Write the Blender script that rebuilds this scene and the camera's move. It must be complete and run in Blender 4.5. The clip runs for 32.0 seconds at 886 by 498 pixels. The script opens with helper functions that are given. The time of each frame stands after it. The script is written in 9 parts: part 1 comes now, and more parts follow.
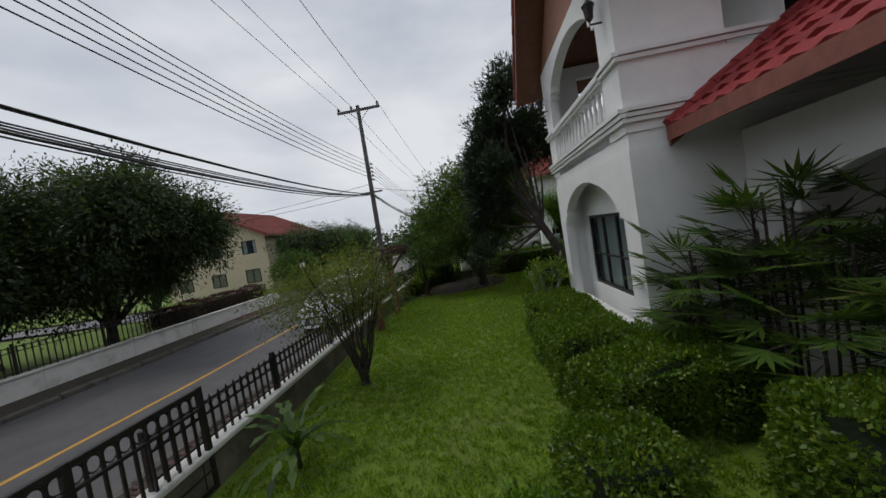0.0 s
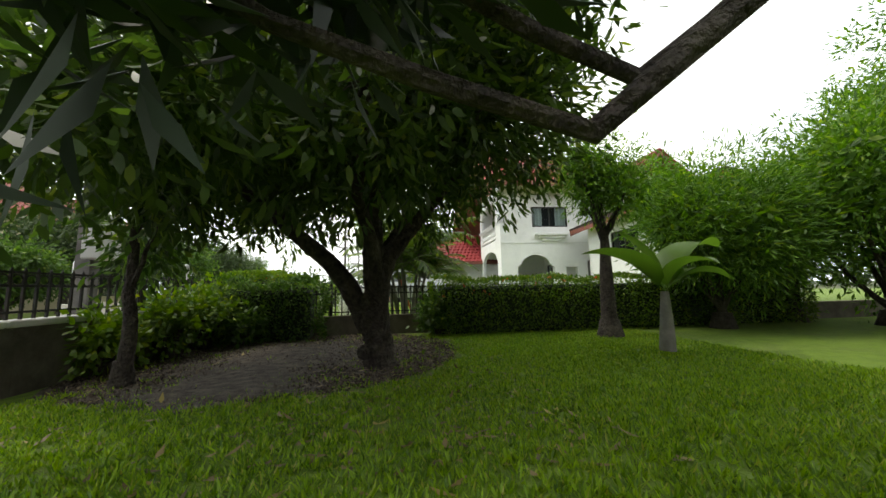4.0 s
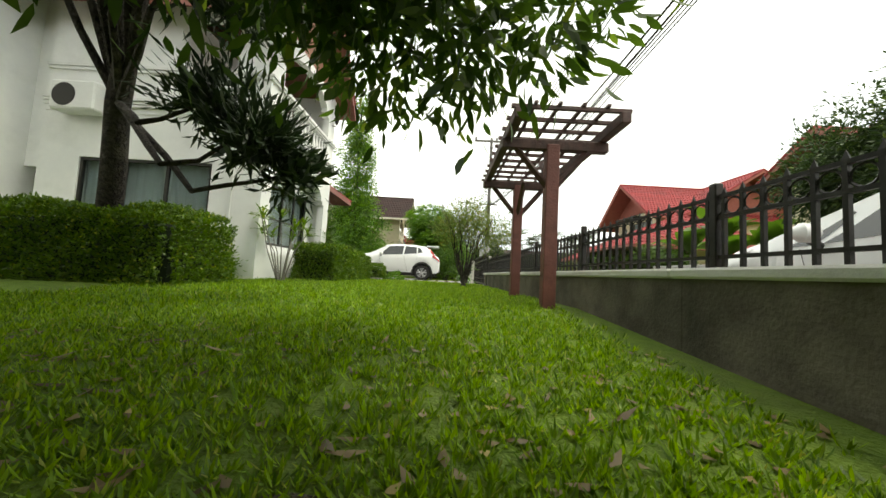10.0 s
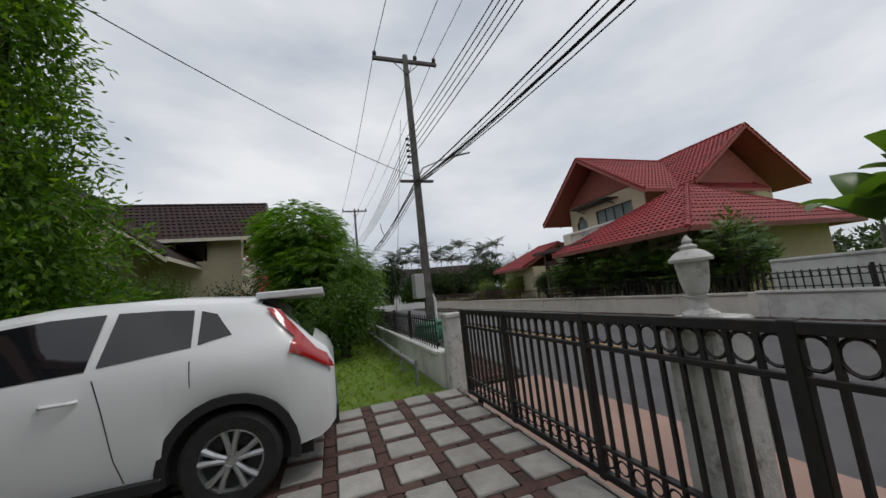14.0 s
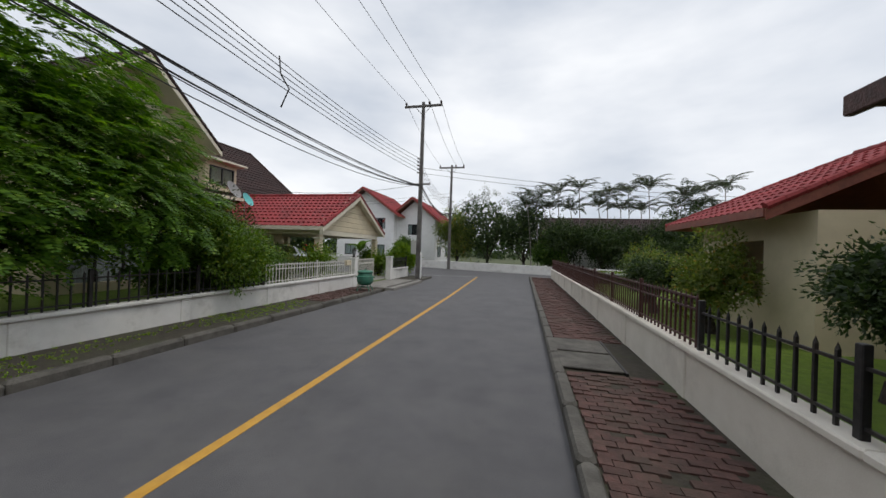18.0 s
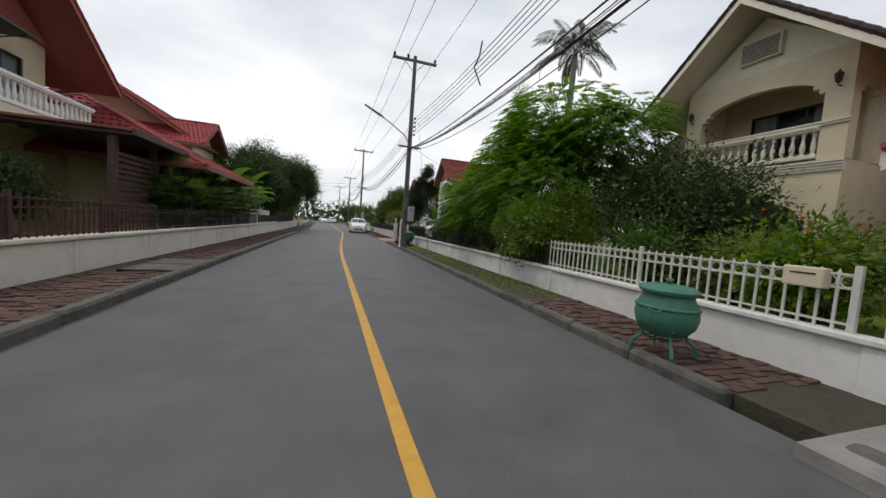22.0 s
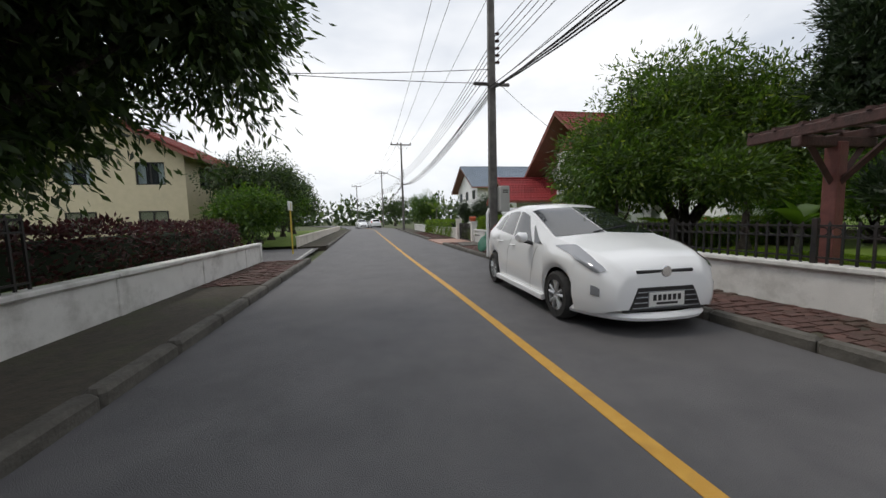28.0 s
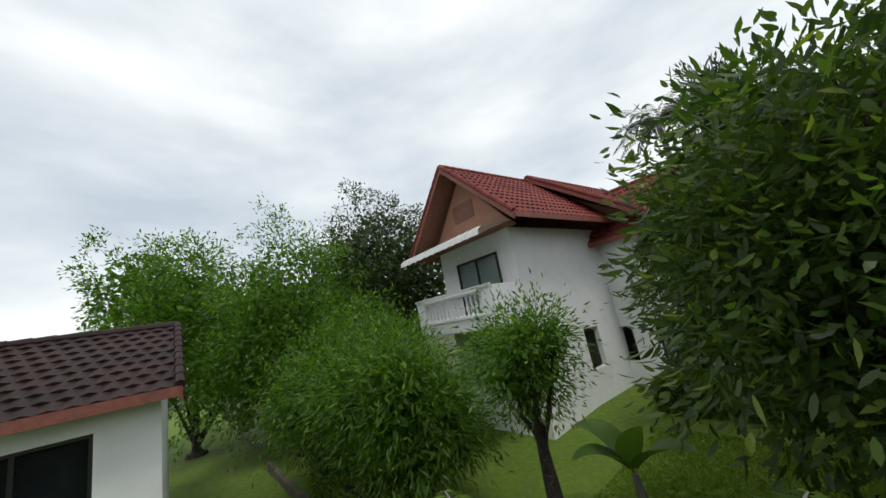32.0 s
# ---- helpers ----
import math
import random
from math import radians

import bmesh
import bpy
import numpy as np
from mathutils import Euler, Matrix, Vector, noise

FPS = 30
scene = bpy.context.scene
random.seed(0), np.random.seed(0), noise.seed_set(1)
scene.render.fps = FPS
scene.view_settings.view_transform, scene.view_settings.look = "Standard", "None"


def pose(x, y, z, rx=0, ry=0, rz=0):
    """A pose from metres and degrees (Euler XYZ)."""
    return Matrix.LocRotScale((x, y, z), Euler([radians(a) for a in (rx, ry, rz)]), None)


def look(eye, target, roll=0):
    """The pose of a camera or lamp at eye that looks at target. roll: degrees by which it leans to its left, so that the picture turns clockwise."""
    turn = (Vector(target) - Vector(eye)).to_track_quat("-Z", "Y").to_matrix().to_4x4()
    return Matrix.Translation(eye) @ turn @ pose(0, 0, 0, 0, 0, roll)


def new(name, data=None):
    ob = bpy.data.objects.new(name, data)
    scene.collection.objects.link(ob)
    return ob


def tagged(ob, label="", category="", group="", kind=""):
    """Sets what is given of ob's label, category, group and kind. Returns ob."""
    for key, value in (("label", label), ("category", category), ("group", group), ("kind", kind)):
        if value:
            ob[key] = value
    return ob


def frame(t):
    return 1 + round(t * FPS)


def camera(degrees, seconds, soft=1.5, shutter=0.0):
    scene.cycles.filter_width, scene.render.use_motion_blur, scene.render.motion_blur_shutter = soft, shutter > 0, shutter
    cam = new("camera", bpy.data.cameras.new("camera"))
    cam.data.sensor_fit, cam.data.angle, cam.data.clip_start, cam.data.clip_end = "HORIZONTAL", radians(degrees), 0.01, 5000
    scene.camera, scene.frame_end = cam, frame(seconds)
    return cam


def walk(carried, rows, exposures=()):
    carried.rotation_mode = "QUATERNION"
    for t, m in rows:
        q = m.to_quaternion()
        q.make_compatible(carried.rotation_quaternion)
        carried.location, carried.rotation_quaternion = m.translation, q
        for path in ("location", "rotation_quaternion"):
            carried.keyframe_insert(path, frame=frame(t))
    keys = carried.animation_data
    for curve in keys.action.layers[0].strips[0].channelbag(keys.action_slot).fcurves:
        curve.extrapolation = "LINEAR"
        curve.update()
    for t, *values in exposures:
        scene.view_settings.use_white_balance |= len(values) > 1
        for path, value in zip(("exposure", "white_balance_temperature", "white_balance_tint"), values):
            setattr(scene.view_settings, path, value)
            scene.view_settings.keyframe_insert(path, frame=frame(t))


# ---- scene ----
cam = camera(105.1, 32.0)

PATH = [
    (0, (-1.43, -15.409, 2.462), (-1.642, -13.422, 2.377), -9.2),
    (0.5, (-1.661, -13.929, 2.038), (-1.695, -11.93, 2.006), -4.9),
    (1, (-1.665, -12.289, 1.367), (-1.6, -10.29, 1.407), -3.5),
    (1.5, (-1.8, -10.635, 1.031), (-1.62, -8.644, 1.15), -3.2),
    (2, (-2.27, -9.08, 0.84), (-1.91, -7.13, 1.07), -2.5),
    (2.5, (-2.15, -7.6, 0.83), (-1.765, -5.654, 1.08), -2.5),
    (4.5, (-0.657, -3.693, 0.839), (-0.651, -1.707, 1.072), 0.4),
    (5, (-0.147, -2.709, 0.787), (-0.535, -0.758, 0.993), 2.1),
    (5.5, (0.191, -1.714, 0.625), (-0.722, 0.055, 0.821), 2.9),
    (6, (0.25, -0.8, 0.62), (-1.178, 0.58, 0.85), 2.8),
    (6.5, (0.117, 0.092, 0.59), (-1.807, 0.567, 0.857), 2.6),
    (7, (-0.329, 0.509, 0.476), (-2.286, 0.184, 0.727), 2.0),
    (7.5, (-0.791, 0.664, 0.437), (-2.505, -0.332, 0.706), 0.0),
    (8, (-1.237, 0.739, 0.409), (-2.554, -0.743, 0.671), -1.0),
    (8.5, (-2.07, 0.526, 0.294), (-2.923, -1.257, 0.602), 2.0),
    (9, (-2.345, 0.408, 0.485), (-2.879, -1.509, 0.68), 0.4),
    (9.5, (-2.607, 0.248, 0.423), (-2.837, -1.732, 0.583), 2.6),
    (10, (-3.09, -0.98, 0.51), (-3.078, -2.975, 0.658), 3.2),
    (10.5, (-3.057, -2.123, 0.698), (-2.973, -4.116, 0.844), 2.2),
    (11, (-2.883, -3.608, 0.857), (-2.795, -5.598, 1.033), 1.4),
    (11.5, (-2.479, -5.071, 0.862), (-2.462, -7.06, 1.073), 0.7),
    (12, (-2.461, -6.819, 0.879), (-2.514, -8.802, 1.133), -0.9),
    (12.5, (-2.324, -8.417, 0.798), (-2.513, -10.386, 1.091), -2.6),
    (13, (-2.31, -9.957, 1.098), (-2.687, -11.898, 1.399), -3.5),
    (13.5, (-2.496, -11.454, 1.42), (-3.041, -13.355, 1.713), -5.2),
    (14, (-2.875, -12.548, 1.543), (-3.523, -14.423, 1.799), -6.1),
    (14.5, (-3.517, -13.476, 1.733), (-4.215, -15.34, 1.923), -6.3),
    (15, (-4.418, -14.363, 1.667), (-5.093, -16.243, 1.774), -5.4),
    (15.5, (-5.615, -15.403, 1.439), (-6.21, -17.312, 1.497), -3.7),
    (17.5, (-10.873, -23.341, 1.594), (-10.65, -25.329, 1.604), 2.6),
    (18, (-11.318, -25.511, 1.744), (-10.847, -27.455, 1.749), 2.0),
    (18.5, (-11.57, -27.803, 1.904), (-10.831, -29.661, 1.906), 1.2),
    (19, (-11.737, -30.206, 1.912), (-10.683, -31.906, 1.933), 0.2),
    (19.5, (-11.753, -32.805, 1.703), (-10.333, -34.211, 1.771), 0.1),
    (20, (-11.636, -35.263, 1.432), (-9.84, -36.137, 1.539), 2.1),
    (20.5, (-11.243, -37.354, 1.306), (-9.246, -37.415, 1.397), 4.4),
    (21, (-10.544, -38.885, 1.267), (-8.739, -38.025, 1.299), 5.0),
    (21.5, (-9.764, -39.681, 1.31), (-8.507, -38.126, 1.262), 5.1),
    (22, (-9.066, -39.913, 1.332), (-8.459, -38.012, 1.198), 4.3),
    (22.5, (-8.494, -39.399, 1.204), (-8.259, -37.42, 1.037), 4.1),
    (23, (-8.348, -38.321, 1.297), (-8.288, -36.331, 1.101), 3.0),
    (23.5, (-8.481, -36.635, 1.433), (-8.512, -34.646, 1.225), 1.7),
    (24, (-8.887, -34.432, 1.332), (-8.953, -32.445, 1.114), 0.1),
    (24.5, (-9.194, -31.74, 1.013), (-9.27, -29.754, 0.79), -1.3),
    (25, (-9.88, -29.161, 1.0), (-9.904, -27.175, 0.764), -1.1),
    (25.5, (-9.768, -26.033, 1.128), (-9.786, -24.048, 0.885), -1.3),
    (27.5, (-9.649, -11.453, 1.363), (-9.449, -9.478, 1.122), -1.3),
    (28, (-9.909, -8.173, 1.293), (-9.527, -6.218, 1.113), -1.5),
    (28.5, (-9.945, -4.682, 1.285), (-9.278, -2.798, 1.213), -4.4),
    (29, (-9.482, -1.245, 1.442), (-8.416, 0.446, 1.504), -8.4),
    (29.5, (-8.724, 1.857, 1.782), (-7.191, 3.133, 1.926), -13.4),
    (30, (-7.018, 4.015, 2.069), (-5.143, 4.694, 2.218), -16.8),
    (30.5, (-5.711, 5.193, 2.11), (-3.717, 5.246, 2.256), -16.9),
    (31, (-3.906, 5.704, 2.509), (-1.964, 5.26, 2.691), -15.8),
    (31.4, (-2.571, 5.394, 3.055), (-0.753, 4.608, 3.33), -15.0),
    (31.7, (-1.491, 5.124, 3.435), (0.19, 4.101, 3.77), -12.6),
    (32, (-0.948, 5.191, 3.614), (0.56, 3.955, 4.015), -10.5),
]
EXPOSURE = [(0, -0.25, 6500, 10), (1, 0.6, 6700, 8), (2, -0.4, 6500, 10), (4.5, 1.7, 7400, 2), (6, 2.1, 7900, 0), (7.5, 2.75, 8200, -2), (8.5, 3.0, 9000, -6), (9, 2.7, 9800, -8), (10, 1.35, 7600, 0), (11, 0.8, 7200, 4), (12, 0.0, 6700, 8), (13, 0.2, 6900, 9), (14, -0.1, 6600, 10), (15, 0.0, 6500, 10),
            (22, 0.2, 6700, 10), (25, 0.1, 6700, 10), (28, 0.3, 6700, 10), (29, 0.0, 6600, 9), (30, -0.05, 6500, 8), (31, -0.1, 6500, 8), (32, 0.25, 6600, 6)]
walk(cam, [(t, look(eye, target, roll)) for t, eye, target, roll in PATH], EXPOSURE)

# ---- sky and sun: an overcast tropical day ----
world = bpy.data.worlds.new("overcast")
scene.world = world
world.use_nodes = True
wn, wl = world.node_tree.nodes, world.node_tree.links
sky = wn.new("ShaderNodeTexSky")
sky.sky_type, sky.sun_disc = "NISHITA", False
sky.sun_elevation, sky.sun_rotation = radians(63), radians(289)
cloud_at = wn.new("ShaderNodeTexCoord")
cloud_map = wn.new("ShaderNodeMapping")
cloud_map.inputs["Scale"].default_value = (1.0, 1.0, 2.6)
cloud = wn.new("ShaderNodeTexNoise")
cloud.inputs["Scale"].default_value, cloud.inputs["Detail"].default_value, cloud.inputs["Roughness"].default_value = 1.7, 5, 0.5
tone = wn.new("ShaderNodeValToRGB")
tone.color_ramp.elements[0].position, tone.color_ramp.elements[1].position = 0.32, 0.66
tone.color_ramp.elements[0].color, tone.color_ramp.elements[1].color = (4.6, 5.1, 5.9, 1), (8.3, 8.5, 8.8, 1)
veil = wn.new("ShaderNodeMix")
veil.data_type = "RGBA"
veil.inputs[0].default_value = 0.93
wl.new(cloud_at.outputs["Generated"], cloud_map.inputs["Vector"])
wl.new(cloud_map.outputs["Vector"], cloud.inputs["Vector"])
wl.new(cloud.outputs["Fac"], tone.inputs["Fac"])
wl.new(sky.outputs["Color"], veil.inputs[6])
wl.new(tone.outputs["Color"], veil.inputs[7])
wl.new(veil.outputs[2], wn["Background"].inputs["Color"])
wn["Background"].inputs["Strength"].default_value = 0.11
sun = new("sun", bpy.data.lights.new("sun", "SUN"))
sun.data.energy, sun.data.angle, sun.data.color = 0.9, radians(14), (1.0, 0.96, 0.9)
sun.matrix_basis = look((0, 0, 30), (14, -5, 0))

# ---- small tools ----
R = random.Random(7)


class MB:
    """Gathers vertices and faces for one mesh."""

    def __init__(self):
        self.v, self.f = [], []

    def add(self, vs, fs):
        n = len(self.v)
        self.v += [tuple(p) for p in vs]
        self.f += [tuple(i + n for i in f) for f in fs]
        return self

    def box(self, x0, y0, z0, x1, y1, z1, b=0.0, m=None):
        x0, x1 = min(x0, x1), max(x0, x1)
        y0, y1 = min(y0, y1), max(y0, y1)
        z0, z1 = min(z0, z1), max(z0, z1)
        if b <= 0:
            vs = [(x, y, z) for z in (z0, z1) for y in (y0, y1) for x in (x0, x1)]
            fs = [(0, 2, 3, 1), (4, 5, 7, 6), (0, 1, 5, 4), (2, 6, 7, 3), (0, 4, 6, 2), (1, 3, 7, 5)]
        else:
            b = min(b, (x1 - x0) / 2.2, (y1 - y0) / 2.2, (z1 - z0) / 2.2)
            def loop(ins, z):
                return [(x0 + b + ins, y0 + ins, z), (x1 - b - ins, y0 + ins, z), (x1 - ins, y0 + b + ins, z), (x1 - ins, y1 - b - ins, z),
                        (x1 - b - ins, y1 - ins, z), (x0 + b + ins, y1 - ins, z), (x0 + ins, y1 - b - ins, z), (x0 + ins, y0 + b + ins, z)]
            vs = loop(b * 0.7, z0) + loop(0, z0 + b) + loop(0, z1 - b) + loop(b * 0.7, z1)
            fs = [tuple(range(7, -1, -1)), tuple(range(24, 32))]
            for k in range(3):
                fs += [(k * 8 + i, k * 8 + (i + 1) % 8, k * 8 + 8 + (i + 1) % 8, k * 8 + 8 + i) for i in range(8)]
        if m is not None:
            vs = [m @ Vector(p) for p in vs]
        return self.add(vs, fs)

    def tube(self, pts, rad, n=8, caps=True, squash=1.0):
        """A tube through points; rad is one radius or one for each point."""
        pts = [Vector(p) for p in pts]
        rad = rad if isinstance(rad, (list, tuple)) else [rad] * len(pts)
        vs, fs = [], []
        side = None
        for i, p in enumerate(pts):
            d = (pts[min(i + 1, len(pts) - 1)] - pts[max(i - 1, 0)])
            d = d.normalized() if d.length > 1e-9 else Vector((0, 0, 1))
            if side is None:
                side = d.cross(Vector((0, 0, 1)) if abs(d.z) < 0.9 else Vector((0, 1, 0))).normalized()
            side = (side - d * side.dot(d)).normalized()
            up = d.cross(side)
            for k in range(n):
                a = 2 * math.pi * k / n
                vs.append(p + (side * math.cos(a) + up * math.sin(a) * squash) * rad[i])
        for i in range(len(pts) - 1):
            fs += [(i * n + k, i * n + (k + 1) % n, (i + 1) * n + (k + 1) % n, (i + 1) * n + k) for k in range(n)]
        if caps:
            fs += [tuple(range(n - 1, -1, -1)), tuple(range((len(pts) - 1) * n, len(pts) * n))]
        return self.add(vs, fs)

    def lathe(self, prof, c=(0, 0, 0), n=12, axis="z", caps=True):
        """Turns a profile of (radius, height) about an axis through c."""
        vs, fs = [], []
        for r, h in prof:
            for k in range(n):
                a = 2 * math.pi * k / n
                p = (r * math.cos(a), r * math.sin(a), h)
                p = p if axis == "z" else ((h, p[0], p[1]) if axis == "x" else (p[0], h, p[1]))
                vs.append((p[0] + c[0], p[1] + c[1], p[2] + c[2]))
        for i in range(len(prof) - 1):
            fs += [(i * n + k, i * n + (k + 1) % n, (i + 1) * n + (k + 1) % n, (i + 1) * n + k) for k in range(n)]
        if caps:
            fs += [tuple(range(n - 1, -1, -1)), tuple(range((len(prof) - 1) * n, len(prof) * n))]
        return self.add(vs, fs)

    def prism(self, pts, d):
        """A flat outline pushed along d."""
        n = len(pts)
        d = Vector(d)
        vs = [Vector(p) for p in pts] + [Vector(p) + d for p in pts]
        fs = [tuple(range(n - 1, -1, -1)), tuple(range(n, 2 * n))] + [(i, (i + 1) % n, n + (i + 1) % n, n + i) for i in range(n)]
        return self.add(vs, fs)

    def mesh(self, name, mat, smooth=False):
        me = bpy.data.meshes.new(name)
        me.from_pydata(self.v, [], self.f)
        me.materials.append(mat)
        bm = bmesh.new()
        bm.from_mesh(me)
        bmesh.ops.recalc_face_normals(bm, faces=bm.faces)
        bm.to_mesh(me)
        bm.free()
        if smooth:
            me.shade_smooth()
            me.set_sharp_from_angle(angle=radians(40))
        return me


def thing(name, at=(0, 0, 0), label="", category="", group="", kind="", rz=0.0):
    """A top-level Empty at the base of a thing."""
    ob = new(name)
    ob.empty_display_size = 0.1
    ob.matrix_basis = pose(*at, 0, 0, rz)
    return tagged(ob, label, category, group, kind)


def part(name, mb, mat, parent=None, label="", smooth=False, at=None):
    """One mesh object under a thing or a part. mb is an MB or a ready mesh."""
    me = mb.mesh(name, mat, smooth) if isinstance(mb, MB) else mb
    ob = new(name, me)
    if parent is not None:
        ob.parent = parent
    if at is not None:
        ob.matrix_basis = at if isinstance(at, Matrix) else Matrix.Translation(at)
    if label:
        ob["label"] = label
    return ob


def solo(name, mb, mat, label="", category="", group="", kind="", smooth=False, at=None):
    """A thing that is one mesh."""
    return tagged(part(name, mb, mat, None, "", smooth, at), label, category, group, kind)


def lerp(pts, y):
    """Piecewise straight line through (y, x) pairs."""
    for (y0, x0), (y1, x1) in zip(pts, pts[1:]):
        if y <= y1:
            return x0 + (x1 - x0) * (y - y0) / (y1 - y0)
    return pts[-1][1]


class Face:
    """A wall's own axes: u along it, d outwards, z up."""

    def __init__(self, p0, p1):
        self.o = Vector((p0[0], p0[1], 0))
        self.u = (Vector((p1[0], p1[1], 0)) - self.o)
        self.len = self.u.length
        self.u.normalize()
        self.n = Vector((self.u.y, -self.u.x, 0))

    def p(self, u, d, z):
        return self.o + self.u * u + self.n * d + Vector((0, 0, z))

    def m(self):
        return Matrix(((self.u.x, self.n.x, 0, self.o.x), (self.u.y, self.n.y, 0, self.o.y), (0, 0, 1, 0), (0, 0, 0, 1)))


# ---- materials ----
def col(c):
    return (*c, 1.0) if len(c) == 3 else c


def surf(name, a, b, scale=8.0, rough=0.7, bump=0.15, fine=60.0, stain=None, stain_scale=1.2, stain_amt=0.5, metal=0.0, vary=0.0, spec=0.5, gen=False, coat=0.0, island=0.0, bump_d=0.02):
    """A surface of two close colours, fine relief and stains of their own shape."""
    m = bpy.data.materials.new(name)
    m.use_nodes = True
    nt = m.node_tree
    n, l = nt.nodes, nt.links
    bs = n["Principled BSDF"]
    geo = n.new("ShaderNodeNewGeometry")
    no = n.new("ShaderNodeTexNoise")
    no.inputs["Scale"].default_value, no.inputs["Detail"].default_value, no.inputs["Roughness"].default_value = scale, 6, 0.62
    l.new(geo.outputs["Position"], no.inputs["Vector"])
    rmp = n.new("ShaderNodeValToRGB")
    rmp.color_ramp.elements[0].position, rmp.color_ramp.elements[1].position = 0.33, 0.67
    rmp.color_ramp.elements[0].color, rmp.color_ramp.elements[1].color = col(a), col(b)
    l.new(no.outputs["Fac"], rmp.inputs["Fac"])
    out = rmp.outputs["Color"]
    if stain is not None:
        n2 = n.new("ShaderNodeTexNoise")
        n2.inputs["Scale"].default_value, n2.inputs["Detail"].default_value = stain_scale, 8
        n2.inputs["Roughness"].default_value = 0.7
        l.new(geo.outputs["Position"], n2.inputs["Vector"])
        r2 = n.new("ShaderNodeValToRGB")
        r2.color_ramp.elements[0].position, r2.color_ramp.elements[1].position = 0.5, 0.72
        r2.color_ramp.elements[1].color = (stain_amt, stain_amt, stain_amt, 1)
        l.new(n2.outputs["Fac"], r2.inputs["Fac"])
        mx = n.new("ShaderNodeMix")
        mx.data_type = "RGBA"
        l.new(r2.outputs["Color"], mx.inputs[0])
        l.new(out, mx.inputs[6])
        mx.inputs[7].default_value = col(stain)
        out = mx.outputs[2]
    if vary > 0 or island > 0:
        oi = n.new("ShaderNodeObjectInfo")
        src = oi.outputs["Random"] if vary > 0 else geo.outputs["Random Per Island"]
        amt = vary or island
        mr = n.new("ShaderNodeMapRange")
        mr.inputs[3].default_value, mr.inputs[4].default_value = 1 - amt, 1 + amt
        l.new(src, mr.inputs[0])
        hs = n.new("ShaderNodeHueSaturation")
        l.new(mr.outputs[0], hs.inputs["Value"])
        l.new(out, hs.inputs["Color"])
        out = hs.outputs["Color"]
    l.new(out, bs.inputs["Base Color"])
    bs.inputs["Roughness"].default_value, bs.inputs["Metallic"].default_value = rough, metal
    bs.inputs["Specular IOR Level"].default_value = spec
    bs.inputs["Coat Weight"].default_value = coat
    bs.inputs["Coat Roughness"].default_value = 0.04
    if bump > 0:
        n3 = n.new("ShaderNodeTexNoise")
        n3.inputs["Scale"].default_value, n3.inputs["Detail"].default_value = fine, 4
        l.new(geo.outputs["Position"], n3.inputs["Vector"])
        bp = n.new("ShaderNodeBump")
        bp.inputs["Strength"].default_value, bp.inputs["Distance"].default_value = bump, bump_d
        l.new(n3.outputs["Fac"], bp.inputs["Height"])
        l.new(bp.outputs["Normal"], bs.inputs["Normal"])
    return m


def leaf_mat(name, dark, light, tip=None, glow=0.35, rough=0.5):
    """Leaves: their colour changes from leaf to leaf, and light comes through them."""
    m = bpy.data.materials.new(name)
    m.use_nodes = True
    n, l = m.node_tree.nodes, m.node_tree.links
    bs = n["Principled BSDF"]
    geo = n.new("ShaderNodeNewGeometry")
    rmp = n.new("ShaderNodeValToRGB")
    e = rmp.color_ramp.elements
    e[0].color, e[1].color = col(dark), col(light)
    if tip is not None:
        x = e.new(0.93)
        x.color = col(light)
        e[2].position = 0.97
        e[2].color = col(tip)
    l.new(geo.outputs["Random Per Island"], rmp.inputs["Fac"])
    l.new(rmp.outputs["Color"], bs.inputs["Base Color"])
    bs.inputs["Roughness"].default_value = rough
    tr = n.new("ShaderNodeBsdfTranslucent")
    hs = n.new("ShaderNodeHueSaturation")
    hs.inputs["Value"].default_value, hs.inputs["Saturation"].default_value = 1.6, 1.1
    l.new(rmp.outputs["Color"], hs.inputs["Color"])
    l.new(hs.outputs["Color"], tr.inputs["Color"])
    ms = n.new("ShaderNodeMixShader")
    ms.inputs[0].default_value = glow
    l.new(bs.outputs[0], ms.inputs[1])
    l.new(tr.outputs[0], ms.inputs[2])
    l.new(ms.outputs[0], n["Material Output"].inputs["Surface"])
    return m


def glass_mat(name, tint, rough=0.03, alpha=0.35):
    """Window glass: a dark clear pane with a sharp reflection."""
    m = bpy.data.materials.new(name)
    m.use_nodes = True
    n, l = m.node_tree.nodes, m.node_tree.links
    bs = n["Principled BSDF"]
    bs.inputs["Base Color"].default_value = col(tint)
    bs.inputs["Roughness"].default_value = rough
    bs.inputs["Specular IOR Level"].default_value = 0.6
    tr = n.new("ShaderNodeBsdfTransparent")
    tr.inputs["Color"].default_value = (0.8, 0.85, 0.85, 1)
    ms = n.new("ShaderNodeMixShader")
    ms.inputs[0].default_value = alpha
    l.new(tr.outputs[0], ms.inputs[1])
    l.new(bs.outputs[0], ms.inputs[2])
    l.new(ms.outputs[0], n["Material Output"].inputs["Surface"])
    return m


def plain(name, c, rough=0.5, metal=0.0, coat=0.0, emit=0.0):
    m = bpy.data.materials.new(name)
    m.use_nodes = True
    bs = m.node_tree.nodes["Principled BSDF"]
    bs.inputs["Base Color"].default_value = col(c)
    bs.inputs["Roughness"].default_value, bs.inputs["Metallic"].default_value = rough, metal
    bs.inputs["Coat Weight"].default_value = coat
    return m


